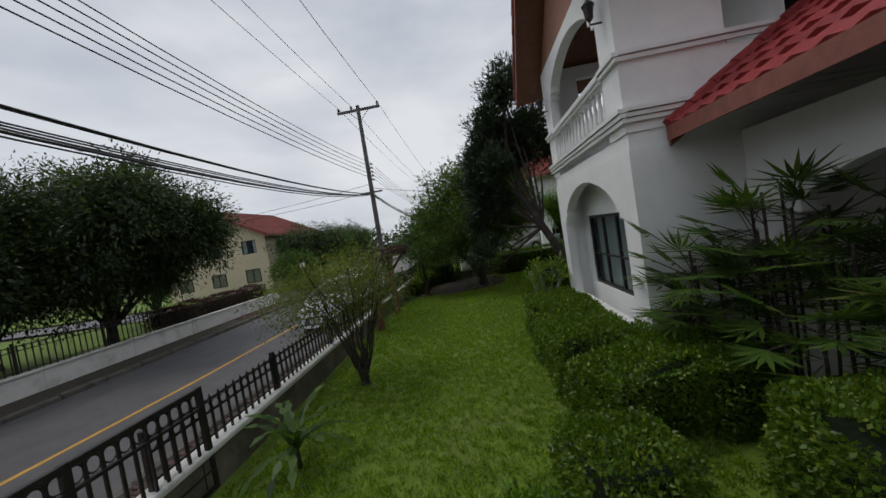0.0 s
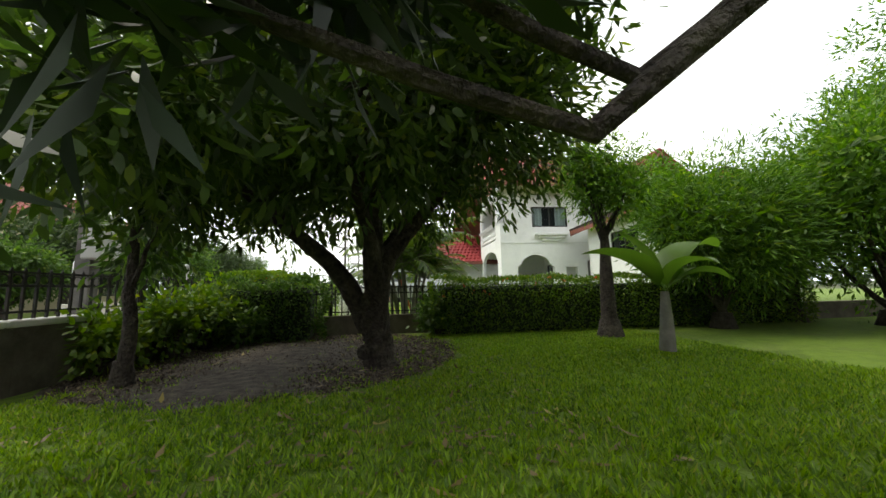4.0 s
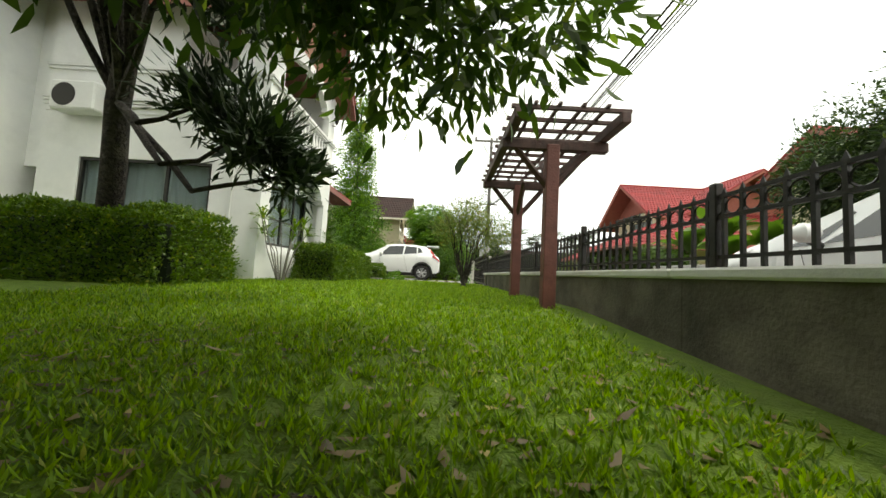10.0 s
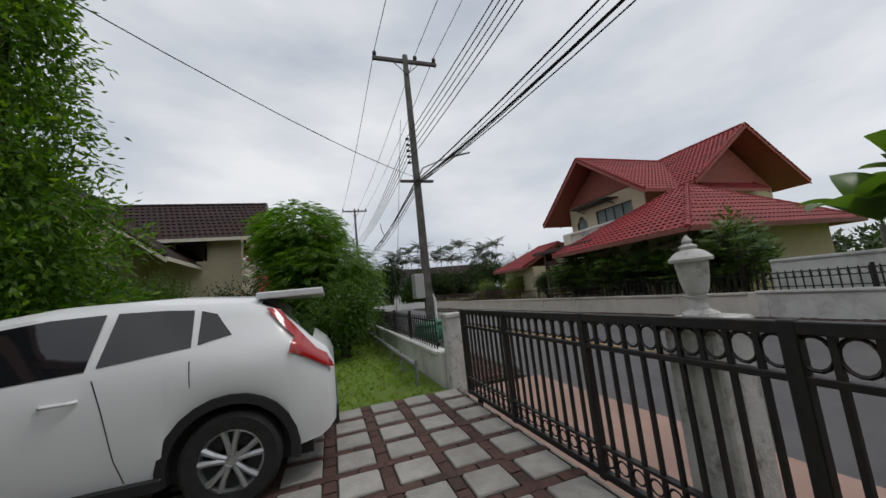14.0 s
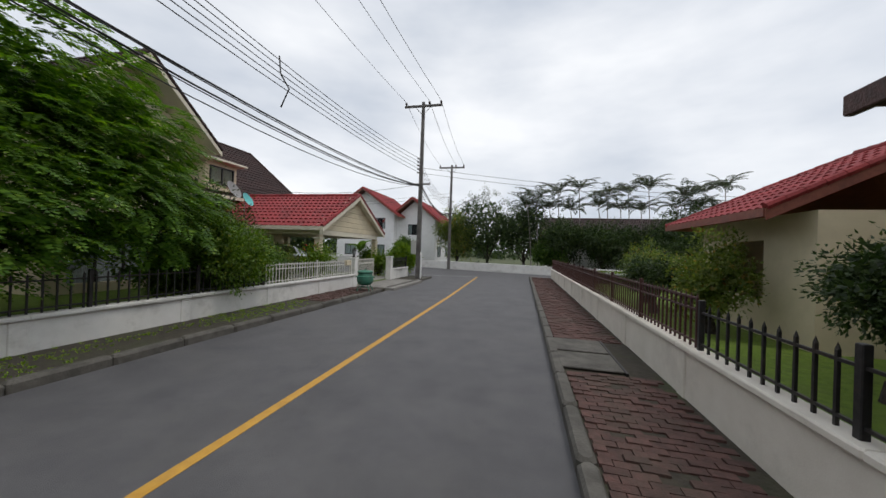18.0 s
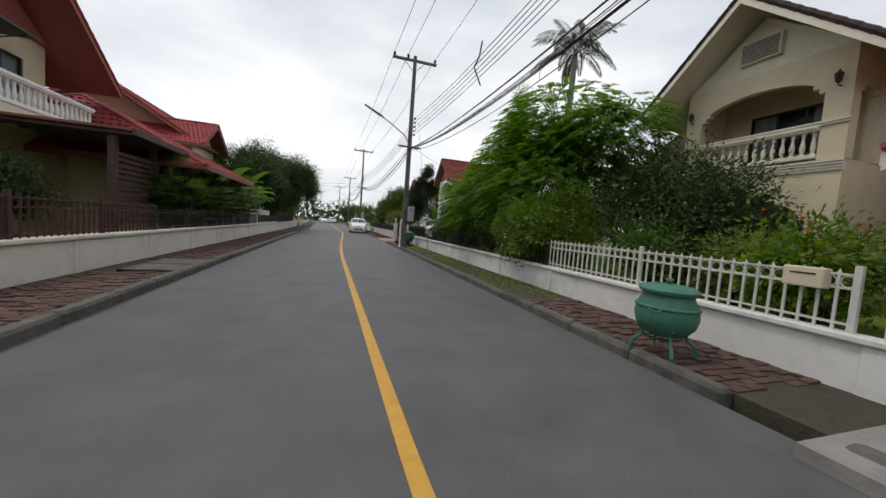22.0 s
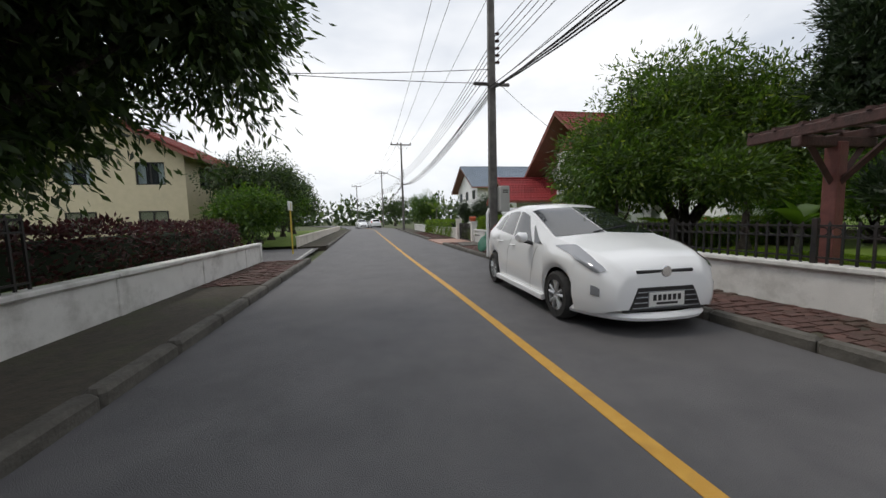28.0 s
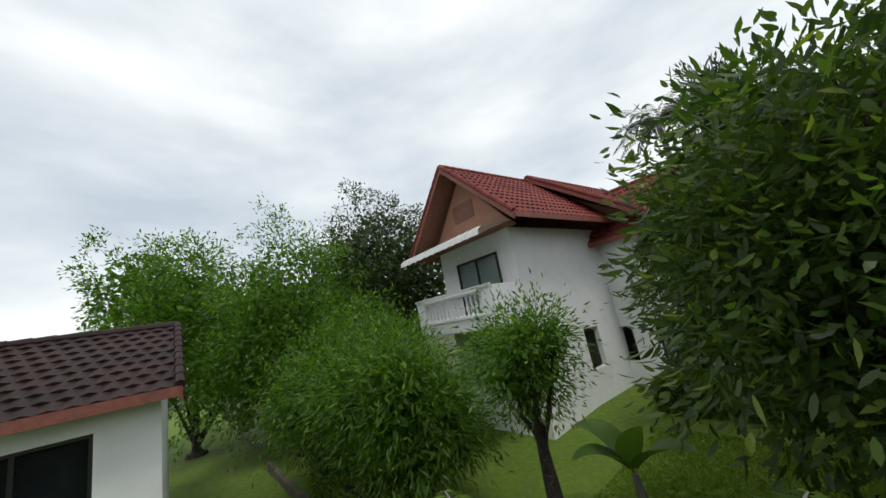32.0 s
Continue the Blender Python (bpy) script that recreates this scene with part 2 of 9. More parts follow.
M_WHITE = surf("white_stucco", (0.82, 0.82, 0.82), (0.87, 0.87, 0.86), 3, 0.8, 0.12, 90, (0.55, 0.55, 0.52), 0.8, 0.35)
M_CREAM = surf("cream_stucco", (0.60, 0.52, 0.36), (0.66, 0.57, 0.41), 3, 0.8, 0.12, 90, (0.45, 0.40, 0.30), 0.8, 0.35)
M_TRIM = surf("white_trim", (0.76, 0.76, 0.75), (0.80, 0.80, 0.79), 5, 0.7, 0.05, 90, (0.5, 0.5, 0.47), 2.0, 0.3)
M_CTRIM = surf("cream_trim", (0.66, 0.61, 0.48), (0.72, 0.67, 0.55), 5, 0.7, 0.05, 90, (0.5, 0.46, 0.38), 2.0, 0.3)
M_ROOF_RED = surf("red_roof_tile", (0.22, 0.030, 0.035), (0.31, 0.05, 0.05), 14, 0.55, 0.2, 40, (0.10, 0.03, 0.03), 1.1, 0.7, island=0.15, spec=0.15)
M_ROOF_MAROON = surf("maroon_roof_tile", (0.15, 0.035, 0.03), (0.24, 0.055, 0.045), 14, 0.6, 0.2, 40, (0.07, 0.025, 0.02), 1.1, 0.7, island=0.15, spec=0.15)
M_ROOF_DARK = surf("dark_brown_roof_tile", (0.030, 0.018, 0.017), (0.055, 0.030, 0.027), 14, 0.6, 0.2, 40, (0.02, 0.02, 0.02), 1.1, 0.6, island=0.15, spec=0.15)
M_ROOF_BLUE = surf("blue_grey_roof_tile", (0.16, 0.20, 0.25), (0.22, 0.26, 0.31), 14, 0.5, 0.2, 40, (0.1, 0.12, 0.14), 1.1, 0.5, spec=0.15)
M_SOFFIT = surf("brown_soffit_wood", (0.17, 0.07, 0.045), (0.23, 0.10, 0.065), 9, 0.6, 0.1, 30, (0.09, 0.04, 0.03), 1.3, 0.5)
M_GABLE = surf("terracotta_gable", (0.30, 0.145, 0.09), (0.36, 0.18, 0.12), 6, 0.75, 0.1, 60, (0.2, 0.1, 0.07), 1.2, 0.4)
M_GABLE_RED = surf("brick_red_gable", (0.27, 0.075, 0.055), (0.33, 0.10, 0.075), 6, 0.75, 0.1, 60, (0.16, 0.06, 0.05), 1.2, 0.4)
M_FASCIA = surf("red_brown_fascia", (0.20, 0.06, 0.045), (0.27, 0.09, 0.06), 10, 0.6, 0.1, 50, (0.1, 0.05, 0.04), 2.0, 0.5)
M_ASPHALT = surf("worn_asphalt", (0.078, 0.076, 0.080), (0.115, 0.112, 0.115), 1.6, 0.62, 0.55, 160, (0.13, 0.125, 0.12), 0.45, 0.55)
M_KERB = surf("mossy_concrete_kerb", (0.07, 0.065, 0.055), (0.13, 0.12, 0.105), 5, 0.85, 0.4, 40, (0.035, 0.033, 0.028), 1.6, 0.8)
M_CONC = surf("grey_concrete", (0.20, 0.19, 0.175), (0.28, 0.265, 0.24), 5, 0.85, 0.3, 40, (0.10, 0.09, 0.08), 1.3, 0.7)
M_DRIVE = surf("pale_drive_concrete", (0.26, 0.25, 0.235), (0.34, 0.325, 0.30), 4, 0.8, 0.2, 60, (0.15, 0.14, 0.13), 1.0, 0.6)
M_PINKC = surf("pink_concrete", (0.32, 0.20, 0.16), (0.40, 0.26, 0.21), 4, 0.85, 0.3, 60, (0.2, 0.13, 0.11), 1.0, 0.6)
M_BRICK = surf("red_brick_paver", (0.07, 0.036, 0.030), (0.12, 0.058, 0.047), 12, 0.85, 0.5, 60, (0.05, 0.045, 0.03), 1.1, 0.85, vary=0.22)
M_BRICKJ = surf("red_brick_paver_far", (0.065, 0.034, 0.028), (0.115, 0.056, 0.045), 12, 0.85, 0.5, 60, (0.05, 0.045, 0.03), 1.1, 0.85, island=0.22)
M_SOILJ = surf("dark_joint_soil", (0.035, 0.03, 0.022), (0.06, 0.05, 0.035), 9, 0.95, 0.6, 30, (0.05, 0.065, 0.02), 1.0, 0.8)
M_WALLW = surf("white_garden_wall", (0.66, 0.65, 0.62), (0.74, 0.73, 0.70), 3, 0.8, 0.15, 70, (0.24, 0.23, 0.20), 1.7, 0.55)
M_WALLC = surf("cream_garden_wall", (0.66, 0.61, 0.53), (0.73, 0.68, 0.60), 3, 0.8, 0.1, 70, (0.42, 0.38, 0.32), 1.3, 0.5)
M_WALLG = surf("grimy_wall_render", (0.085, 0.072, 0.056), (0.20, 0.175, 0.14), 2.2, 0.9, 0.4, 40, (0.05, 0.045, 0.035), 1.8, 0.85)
M_PEEL = surf("peeling_white_paint", (0.52, 0.51, 0.48), (0.68, 0.67, 0.64), 4, 0.8, 0.4, 30, (0.10, 0.085, 0.07), 7.0, 0.95)
M_IRON = surf("black_iron", (0.018, 0.017, 0.017), (0.032, 0.03, 0.03), 20, 0.45, 0.1, 80, (0.06, 0.035, 0.025), 4.0, 0.5, metal=0.3)
M_IRONR = surf("maroon_iron", (0.06, 0.022, 0.02), (0.085, 0.035, 0.03), 20, 0.5, 0.1, 80, (0.04, 0.02, 0.02), 4.0, 0.5, metal=0.2)
M_IRONW = surf("white_iron", (0.55, 0.54, 0.49), (0.64, 0.63, 0.58), 20, 0.5, 0.1, 80, (0.3, 0.26, 0.2), 4.0, 0.6)
M_IRONG = surf("grey_iron", (0.2, 0.2, 0.2), (0.28, 0.28, 0.27), 20, 0.5, 0.1, 80, (0.12, 0.1, 0.08), 4.0, 0.6)
M_POLE = surf("weathered_pole_concrete", (0.085, 0.08, 0.075), (0.16, 0.15, 0.14), 4, 0.85, 0.4, 40, (0.04, 0.038, 0.035), 1.2, 0.8)
M_CABLE = plain("black_cable", (0.012, 0.012, 0.013), 0.6)
M_BOX = plain("grey_meter_box", (0.42, 0.42, 0.40), 0.5)
M_PERG = surf("brown_pergola_wood", (0.055, 0.028, 0.024), (0.10, 0.045, 0.038), 14, 0.65, 0.35, 40, (0.03, 0.02, 0.018), 2.0, 0.7)
M_PERGP = surf("red_brown_post_wood", (0.15, 0.05, 0.042), (0.22, 0.075, 0.06), 10, 0.6, 0.35, 40, (0.08, 0.035, 0.03), 2.5, 0.7)
M_BARK = surf("grey_brown_bark", (0.018, 0.013, 0.012), (0.072, 0.056, 0.048), 16, 0.95, 1.0, 34, (0.17, 0.15, 0.12), 3.5, 0.55, bump_d=0.06)
M_BARKP = surf("grey_palm_bark", (0.16, 0.15, 0.135), (0.25, 0.235, 0.21), 6, 0.9, 0.6, 22, (0.1, 0.09, 0.08), 2.0, 0.6)
M_SOIL = surf("bare_garden_soil", (0.04, 0.030, 0.024), (0.17, 0.135, 0.112), 9, 0.85, 1.0, 46, (0.055, 0.042, 0.033), 1.3, 0.8, bump_d=0.05)
M_LAWN = surf("lawn_turf", (0.085, 0.145, 0.010), (0.145, 0.225, 0.018), 7, 0.9, 0.9, 55, (0.11, 0.125, 0.035), 0.9, 0.6)
M_FIELD = surf("far_ground", (0.05, 0.07, 0.022), (0.09, 0.10, 0.04), 0.6, 0.95, 0.5, 8, (0.09, 0.075, 0.05), 0.2, 0.6)
M_LINE = surf("yellow_road_paint", (0.52, 0.27, 0.035), (0.60, 0.33, 0.05), 9, 0.6, 0.3, 120, (0.30, 0.18, 0.06), 2.6, 0.45)
M_LINEW = surf("worn_white_road_paint", (0.35, 0.35, 0.34), (0.45, 0.45, 0.43), 9, 0.6, 0.3, 120, (0.12, 0.12, 0.12), 1.6, 0.8)
M_FRAME = plain("dark_window_frame", (0.03, 0.028, 0.026), 0.4, 0.3)
M_FRAMEW = plain("white_window_frame", (0.7, 0.7, 0.68), 0.5)
M_GLASS = glass_mat("window_glass", (0.02, 0.025, 0.028), 0.03, 0.15)
M_CURT = surf("pale_curtain", (0.76, 0.77, 0.77), (0.84, 0.85, 0.85), 5, 0.9, 0.1, 40)
# near-black colour stands in for the darkness indoors
M_DARKIN = plain("unlit_interior_shade", (0.03, 0.03, 0.032), 0.9)
M_INSUL = plain("brown_insulator", (0.05, 0.03, 0.025), 0.25)
M_AWN = surf("white_ribbed_awning", (0.72, 0.72, 0.70), (0.78, 0.78, 0.76), 6, 0.5, 0.05, 40, (0.45, 0.45, 0.42), 1.0, 0.4)

# ---- the plan: road along y, kerbs and garden walls ----
KERB_E = [(-60, -5.85), (-25, -5.9), (-4, -6.1), (1.7, -6.55), (8, -6.75), (40, -7.3), (60, -10), (100, -24)]
KERB_W = [(-60, -11.55), (-33, -11.75), (-8, -11.85), (3.4, -12.0), (40, -13.3), (60, -16), (100, -30)]
LINE = [(-60, -8.2), (-48, -8.25), (-38, -8.6), (-32, -8.72), (-27, -8.82), (-22, -8.78), (-17, -8.66), (-8, -8.42), (-3, -8.56), (3, -8.85), (40, -10.2), (60, -13), (100, -27)]
WALL_E = [(-60, -4.3), (-17, -4.55), (-12, -4.6), (4, -4.95), (15, -5.2), (40, -5.8), (60, -8), (100, -21)]
def kerb_e(y): return lerp(KERB_E, y)
def kerb_w(y): return lerp(KERB_W, y)
def wall_e(y): return lerp(WALL_E, y)
def wall_w(y): return lerp(KERB_W, y) - 1.5
def steps(a, b, d):
    n = max(1, round((b - a) / d))
    return [a + (b - a) * i / n for i in range(n + 1)]


def strip(mb, ys, xa, xb, z0, z1=None):
    """A slab between two lines that run along y."""
    z1 = z0 + 0.02 if z1 is None else z1
    for a, b in zip(ys, ys[1:]):
        q = [(xa(a), a), (xb(a), a), (xb(b), b), (xa(b), b)]
        mb.add([(x, y, z0) for x, y in q] + [(x, y, z1) for x, y in q],
               [(4, 5, 6, 7), (0, 1, 5, 4), (1, 2, 6, 5), (2, 3, 7, 6), (3, 0, 4, 7)])
    return mb


ground_mb = MB()
for i in range(-6, 6):
    for j in range(-6, 6):
        s = 150.0
        ground_mb.add([(i * s, j * s, -0.16), (i * s + s, j * s, -0.16), (i * s + s, j * s + s, -0.16), (i * s, j * s + s, -0.16)], [(0, 1, 2, 3)])
solo("ground", ground_mb, M_FIELD, "open ground of grass and soil to the horizon", "ground", kind="structure")

road = MB()
strip(road, steps(-50, 100, 3), kerb_w, kerb_e, -0.15, 0.0)
FAR_S = [(-70, -44), (-11, -54.3), (-1, -57.2), (60, -66)]
road.add([(-70, -38, 0), (-12, -49.4, 0), (-11.9, -50, 0), (-5.85, -50, 0), (-5.9, -45.4, 0), (-3.6, -45.6, 0), (60, -58, 0), (60, -66, 0), (-1, -57.2, 0), (-11, -54.3, 0), (-70, -44, 0)],
         [tuple(range(11))])
road.add([(-12.45, 3.4, 0), (-60, 8, 0), (-60, 13.5, 0), (-12.7, 9.3, 0)], [(0, 1, 2, 3)])
solo("road", road, M_ASPHALT, "worn grey asphalt village road", "road", kind="structure")
line = MB()
strip(line, steps(-48.1, 60, 2), lambda y: lerp(LINE, y) - 0.055, lambda y: lerp(LINE, y) + 0.055, 0.0, 0.004)
solo("road_line", line, M_LINE, "worn yellow centre line painted on the road", "road marking", kind="structure")
line = MB()
for a, b in (((-3.5, -47.3), (-8.2, -48.2)), ((-12.6, 3.6), (-12.9, 8.8))):
    f = Face(a, b)
    line.box(0, -0.05, 0, f.len, 0.05, 0.004, m=f.m())
solo("road_line", line, M_LINEW, "faded white edge line at a junction", "road marking", kind="structure")


def kerb(name, ys0, ys1, edge, side, mat=M_KERB):
    """A row of kerb stones, each one metre, with a rounded upper edge."""
    th = thing(name, (0, 0, 0), "row of worn mossy concrete kerb stones", "kerb", kind="structure")
    y = ys0
    while y < ys1 - 0.3:
        ln = min(1.0, ys1 - y)
        a, b = edge(y), edge(y + ln)
        f = Face((a, y), (b, y + ln))
        mb = MB()
        w = 0.16
        d0, d1 = (0, w) if side > 0 else (-w, 0)
        mb.box(0.006, d0, -0.12, f.len - 0.006, d1, 0.135 + R.uniform(-0.012, 0.012), 0.035)
        part("kerb_stone", mb, mat, th, at=Matrix.Translation((0, 0, 0)) @ f.m() @ pose(0, 0, 0, R.uniform(-1.2, 1.2), R.uniform(-0.4, 0.4), 0))
        y += ln
    return th


kerb("kerb", -45.4, -38.7, kerb_e, 1)
kerb("kerb", -38.0, -17.7, kerb_e, 1)
kerb("kerb", -12.9, 8.2, kerb_e, 1)
kerb("kerb", 12.0, 40, kerb_e, 1)
kerb("kerb", -49.4, 3.3, lambda y: kerb_w(y), -1)
kerb("kerb", 9.4, 40, lambda y: kerb_w(y), -1)

# pavements: a bed of dark soil, and bricks on it
bed = MB()
strip(bed, steps(-45.4, -17.7, 3), lambda y: kerb_e(y) + 0.15, wall_e, -0.15, 0.085)
strip(bed, steps(-12.9, 8.2, 3), lambda y: kerb_e(y) + 0.15, wall_e, -0.15, 0.085)
strip(bed, steps(12, 40, 3), lambda y: kerb_e(y) + 0.15, wall_e, -0.15, 0.085)
strip(bed, steps(-49.4, 3.3, 3), wall_w, lambda y: kerb_w(y) - 0.15, -0.15, 0.085)
strip(bed, steps(9.4, 40, 3), wall_w, lambda y: kerb_w(y) - 0.15, -0.15, 0.085)
pavement = solo("pavement", bed, M_SOILJ, "dark mossy soil bed of the pavement between kerb and walls", "pavement", kind="structure")

apron = MB()
strip(apron, steps(-17.6, -13.0, 2.3), lambda y: kerb_e(y) - 0.05, lambda y: wall_e(y) + 0.1, -0.15, 0.06)
strip(apron, steps(8.3, 12.0, 2), lambda y: kerb_e(y) - 0.05, lambda y: wall_e(y) + 0.1, -0.15, 0.06)
solo("driveway_apron", apron, M_PINKC, "pinkish concrete crossing from road to gate", "driveway", kind="structure")
apron = MB()
strip(apron, steps(-42.6, -38.6, 2), lambda y: kerb_e(y) - 0.25, lambda y: wall_e(y) + 0.1, -0.15, 0.10)
solo("driveway_apron", apron, M_CONC, "stained grey concrete crossing to the white gate", "driveway", kind="structure")


BRICK_ME = MB().box(0.005, 0.005, -0.03, 0.195, 0.095, 0.0, 0.006).mesh("brick", M_BRICK)


def brick_bed(ya, yb, xa, xb, skip=0.05, near=(0, 0)):
    """Pavers of 20 by 10 cm in a running pattern, uneven; those of the near stretch are pieces of their own."""
    mb = MB()
    y, row = ya, 0
    while y < yb:
        x = xa(y) + (0.1 if row % 2 else 0.0)
        while x < xb(y) - 0.06:
            if R.random() > skip:
                z, t = 0.085 + R.uniform(0.008, 0.03), R.uniform(-0.006, 0.006)
                a, b = x + 0.005, min(x + 0.195, xb(y))
                if near[0] < y < near[1] and b - a > 0.185:
                    part("brick", BRICK_ME, None, pavement, at=pose(x, y, z, 0, math.degrees(-t / 0.19), 0))
                    x += 0.2
                    continue
                mb.add([(a, y + 0.005, z), (b, y + 0.005, z + t), (b, y + 0.095, z + t), (a, y + 0.095, z), (a, y + 0.005, 0.07), (b, y + 0.005, 0.07), (b, y + 0.095, 0.07), (a, y + 0.095, 0.07)],
                       [(0, 1, 2, 3), (4, 5, 1, 0), (5, 6, 2, 1), (6, 7, 3, 2), (7, 4, 0, 3)])
            x += 0.2
        y += 0.1
        row += 1
    return mb


for ya, yb, xa, xb, sk in ((-49.2, -32.5, lambda y: wall_w(y) + 0.12, lambda y: kerb_w(y) - 0.17, 0.03), (-30.6, -14, lambda y: wall_w(y) + 0.12, lambda y: kerb_w(y) - 0.17, 0.05),
                           (-1, 3.2, lambda y: wall_w(y) + 0.12, lambda y: kerb_w(y) - 0.17, 0.12),
                           (-38.0, -34.5, lambda y: kerb_e(y) + 0.17, lambda y: wall_e(y) - 0.1, 0.12), (-20.5, -17.8, lambda y: kerb_e(y) + 0.17, lambda y: wall_e(y) - 0.1, 0.02),
                           (-12.8, 8.1, lambda y: kerb_e(y) + 0.17, lambda y: wall_e(y) - 0.1, 0.03), (12.1, 22, lambda y: kerb_e(y) + 0.17, lambda y: wall_e(y) - 0.1, 0.03)):
    ob = part("paver_field", brick_bed(ya, yb, xa, xb, sk, (2.2, 6.6) if ya == -12.8 else (0, 0)), M_BRICKJ, pavement)
    ob["kind"] = "stuff"


# lots: raised garden grounds
def lawn_z(y):
    return lerp([(-60, 0.2), (-5, 0.2), (-1.2, -0.06), (40, -0.08)], y)


lot = MB()
ys = steps(-13.4, 2.8, 0.6)
xs = [i / 10 for i in range(10)]
for a, b in zip(ys, ys[1:]):
    lot.add([(wall_e(a), a, lawn_z(a)), (16, a, lawn_z(a)), (16, b, lawn_z(b)), (wall_e(b), b, lawn_z(b))], [(0, 1, 2, 3)])
solo("lawn", lot, M_LAWN, "mown green lawn in the front garden", "lawn", kind="structure")
soil = MB()
cx, cy = -2.75, 0.75
ring = []
for k in range(40):
    a = 2 * math.pi * k / 40
    r = 1 + 0.07 * math.sin(3 * a + 1) + 0.05 * math.sin(7 * a)
    x, y = cx + 2.35 * r * math.cos(a), cy + 2.35 * r * math.sin(a)
    ring.append((max(x, wall_e(y) + 0.1), min(y, 2.75)))
soil.add([(x, y, lawn_z(y) + 0.006) for x, y in ring] + [(cx, cy, lawn_z(cy) + 0.03)], [(k, (k + 1) % 40, 40) for k in range(40)])
solo("soil_bed", soil, M_SOIL, "bare brown soil with fallen leaves under the mango tree", "soil", kind="structure")

lot = MB()
for x0, y0, x1, y1, z in ((-4.45, -30.2, 30, -17.45, 0.1), (-4.9, 2.92, 40, 30, 0.12), (-4.35, -44.8, 30, -30.2, 0.12)):
    lot.add([(x0, y0, z), (x1, y0, z), (x1, y1, z), (x0, y1, z)], [(0, 1, 2, 3)])
solo("lawn", lot, M_LAWN, "grass plots of the neighbouring gardens", "lawn", kind="structure")
lot = MB()
for y0, y1 in ((-49.2, -18.4), (-18.4, 3.0), (9.6, 40)):
    lot.add([(-60, y0, 0.12), (wall_w(y0) - 0.05, y0, 0.12), (wall_w(y1) - 0.05, y1, 0.12), (-60, y1, 0.12)], [(0, 1, 2, 3)])
solo("lawn", lot, M_LAWN, "grass plots of the gardens across the road", "lawn", kind="structure")

# checkered drive of pale slabs between brick strips
drive = thing("driveway", (0, 0, 0), "drive of pale square slabs between dark red brick strips", "driveway", kind="structure")
base = MB().box(-4.5, -17.3, -0.1, 8, -13.4, 0.185)
part("brick_base", base, M_SOILJ, drive)
mb = MB()
slab = MB().box(-0.155, -0.155, 0, 0.155, 0.155, 0.03, 0.01).mesh("slab", surf("pale_paving_slab", (0.30, 0.285, 0.26), (0.40, 0.38, 0.35), 5, 0.85, 0.3, 50, (0.18, 0.16, 0.14), 1.3, 0.6, vary=0.12))
bmesh_brick = MB().box(-0.155, -0.05, 0, 0.155, 0.05, 0.028, 0.008).mesh("brick", M_BRICK)
for i in range(26):
    for j in range(9):
        x, y = -4.3 + i * 0.43, -17.1 + j * 0.43
        if x < 2.6:
            part("slab", slab, None, drive, at=pose(x, y, 0.18 + R.uniform(-0.003, 0.003), 0, 0, R.uniform(-0.8, 0.8)))
        else:
            mb.box(x - 0.155, y - 0.155, 0.15, x + 0.155, y + 0.155, 0.21)
part("slab_field", mb, slab.materials[0], drive)["kind"] = "stuff"
mb = MB()
for i in range(26):
    for j in range(9):
        x, y = -4.3 + i * 0.43, -17.1 + j * 0.43
        for dx, dy, rx, ry in ((0.215, -0.105, 0.05, 0.1), (0.215, 0.105, 0.05, 0.1), (-0.105, 0.215, 0.1, 0.05), (0.105, 0.215, 0.1, 0.05), (0.215, 0.215, 0.05, 0.05)):
            z = 0.2 + R.uniform(-0.004, 0.004)
            mb.box(x + dx - rx + 0.004, y + dy - ry + 0.004, 0.15, x + dx + rx - 0.004, y + dy + ry - 0.004, z)
part("brick_field", mb, M_BRICKJ, drive)["kind"] = "stuff"


# ---- garden walls and fences ----
def garden_wall(name, ys0, ys1, line, h, mat, label, inner=None, bay=2.4, th=0.14, z0=-0.12, road_side=-1):
    """A low rendered wall along the road with posts, panels and a coping, following its line."""
    t = thing(name, (0, 0, 0), label, "garden wall", kind="structure")
    y = ys0
    while y < ys1 - 0.2:
        ln = min(bay, ys1 - y)
        if ys1 - y - ln < 0.4:
            ln = ys1 - y
        f = Face((line(y), y), (line(y + ln), y + ln))
        m = f.m()
        s = road_side * -1
        part("panel", MB().box(0.1, -th / 2 + 0.02, z0, f.len - 0.1, th / 2 - 0.02, h - 0.07, m=m), mat, t)
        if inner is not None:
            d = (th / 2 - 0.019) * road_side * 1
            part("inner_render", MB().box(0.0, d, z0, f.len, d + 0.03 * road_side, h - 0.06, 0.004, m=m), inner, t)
        part("pier", MB().box(-0.1, -th / 2, z0, 0.1, th / 2, h - 0.07, 0.012, m=m), mat, t)
        part("coping", MB().box(-0.1, -th / 2 - 0.035, h - 0.07, f.len - 0.1, th / 2 + 0.035, h, 0.015, m=m), mat, t)
        y += ln
    part("pier", MB().box(line(ys1) - th / 2, ys1 - 0.1, z0, line(ys1) + th / 2, ys1 + 0.1, h, 0.012), mat, t)
    return t


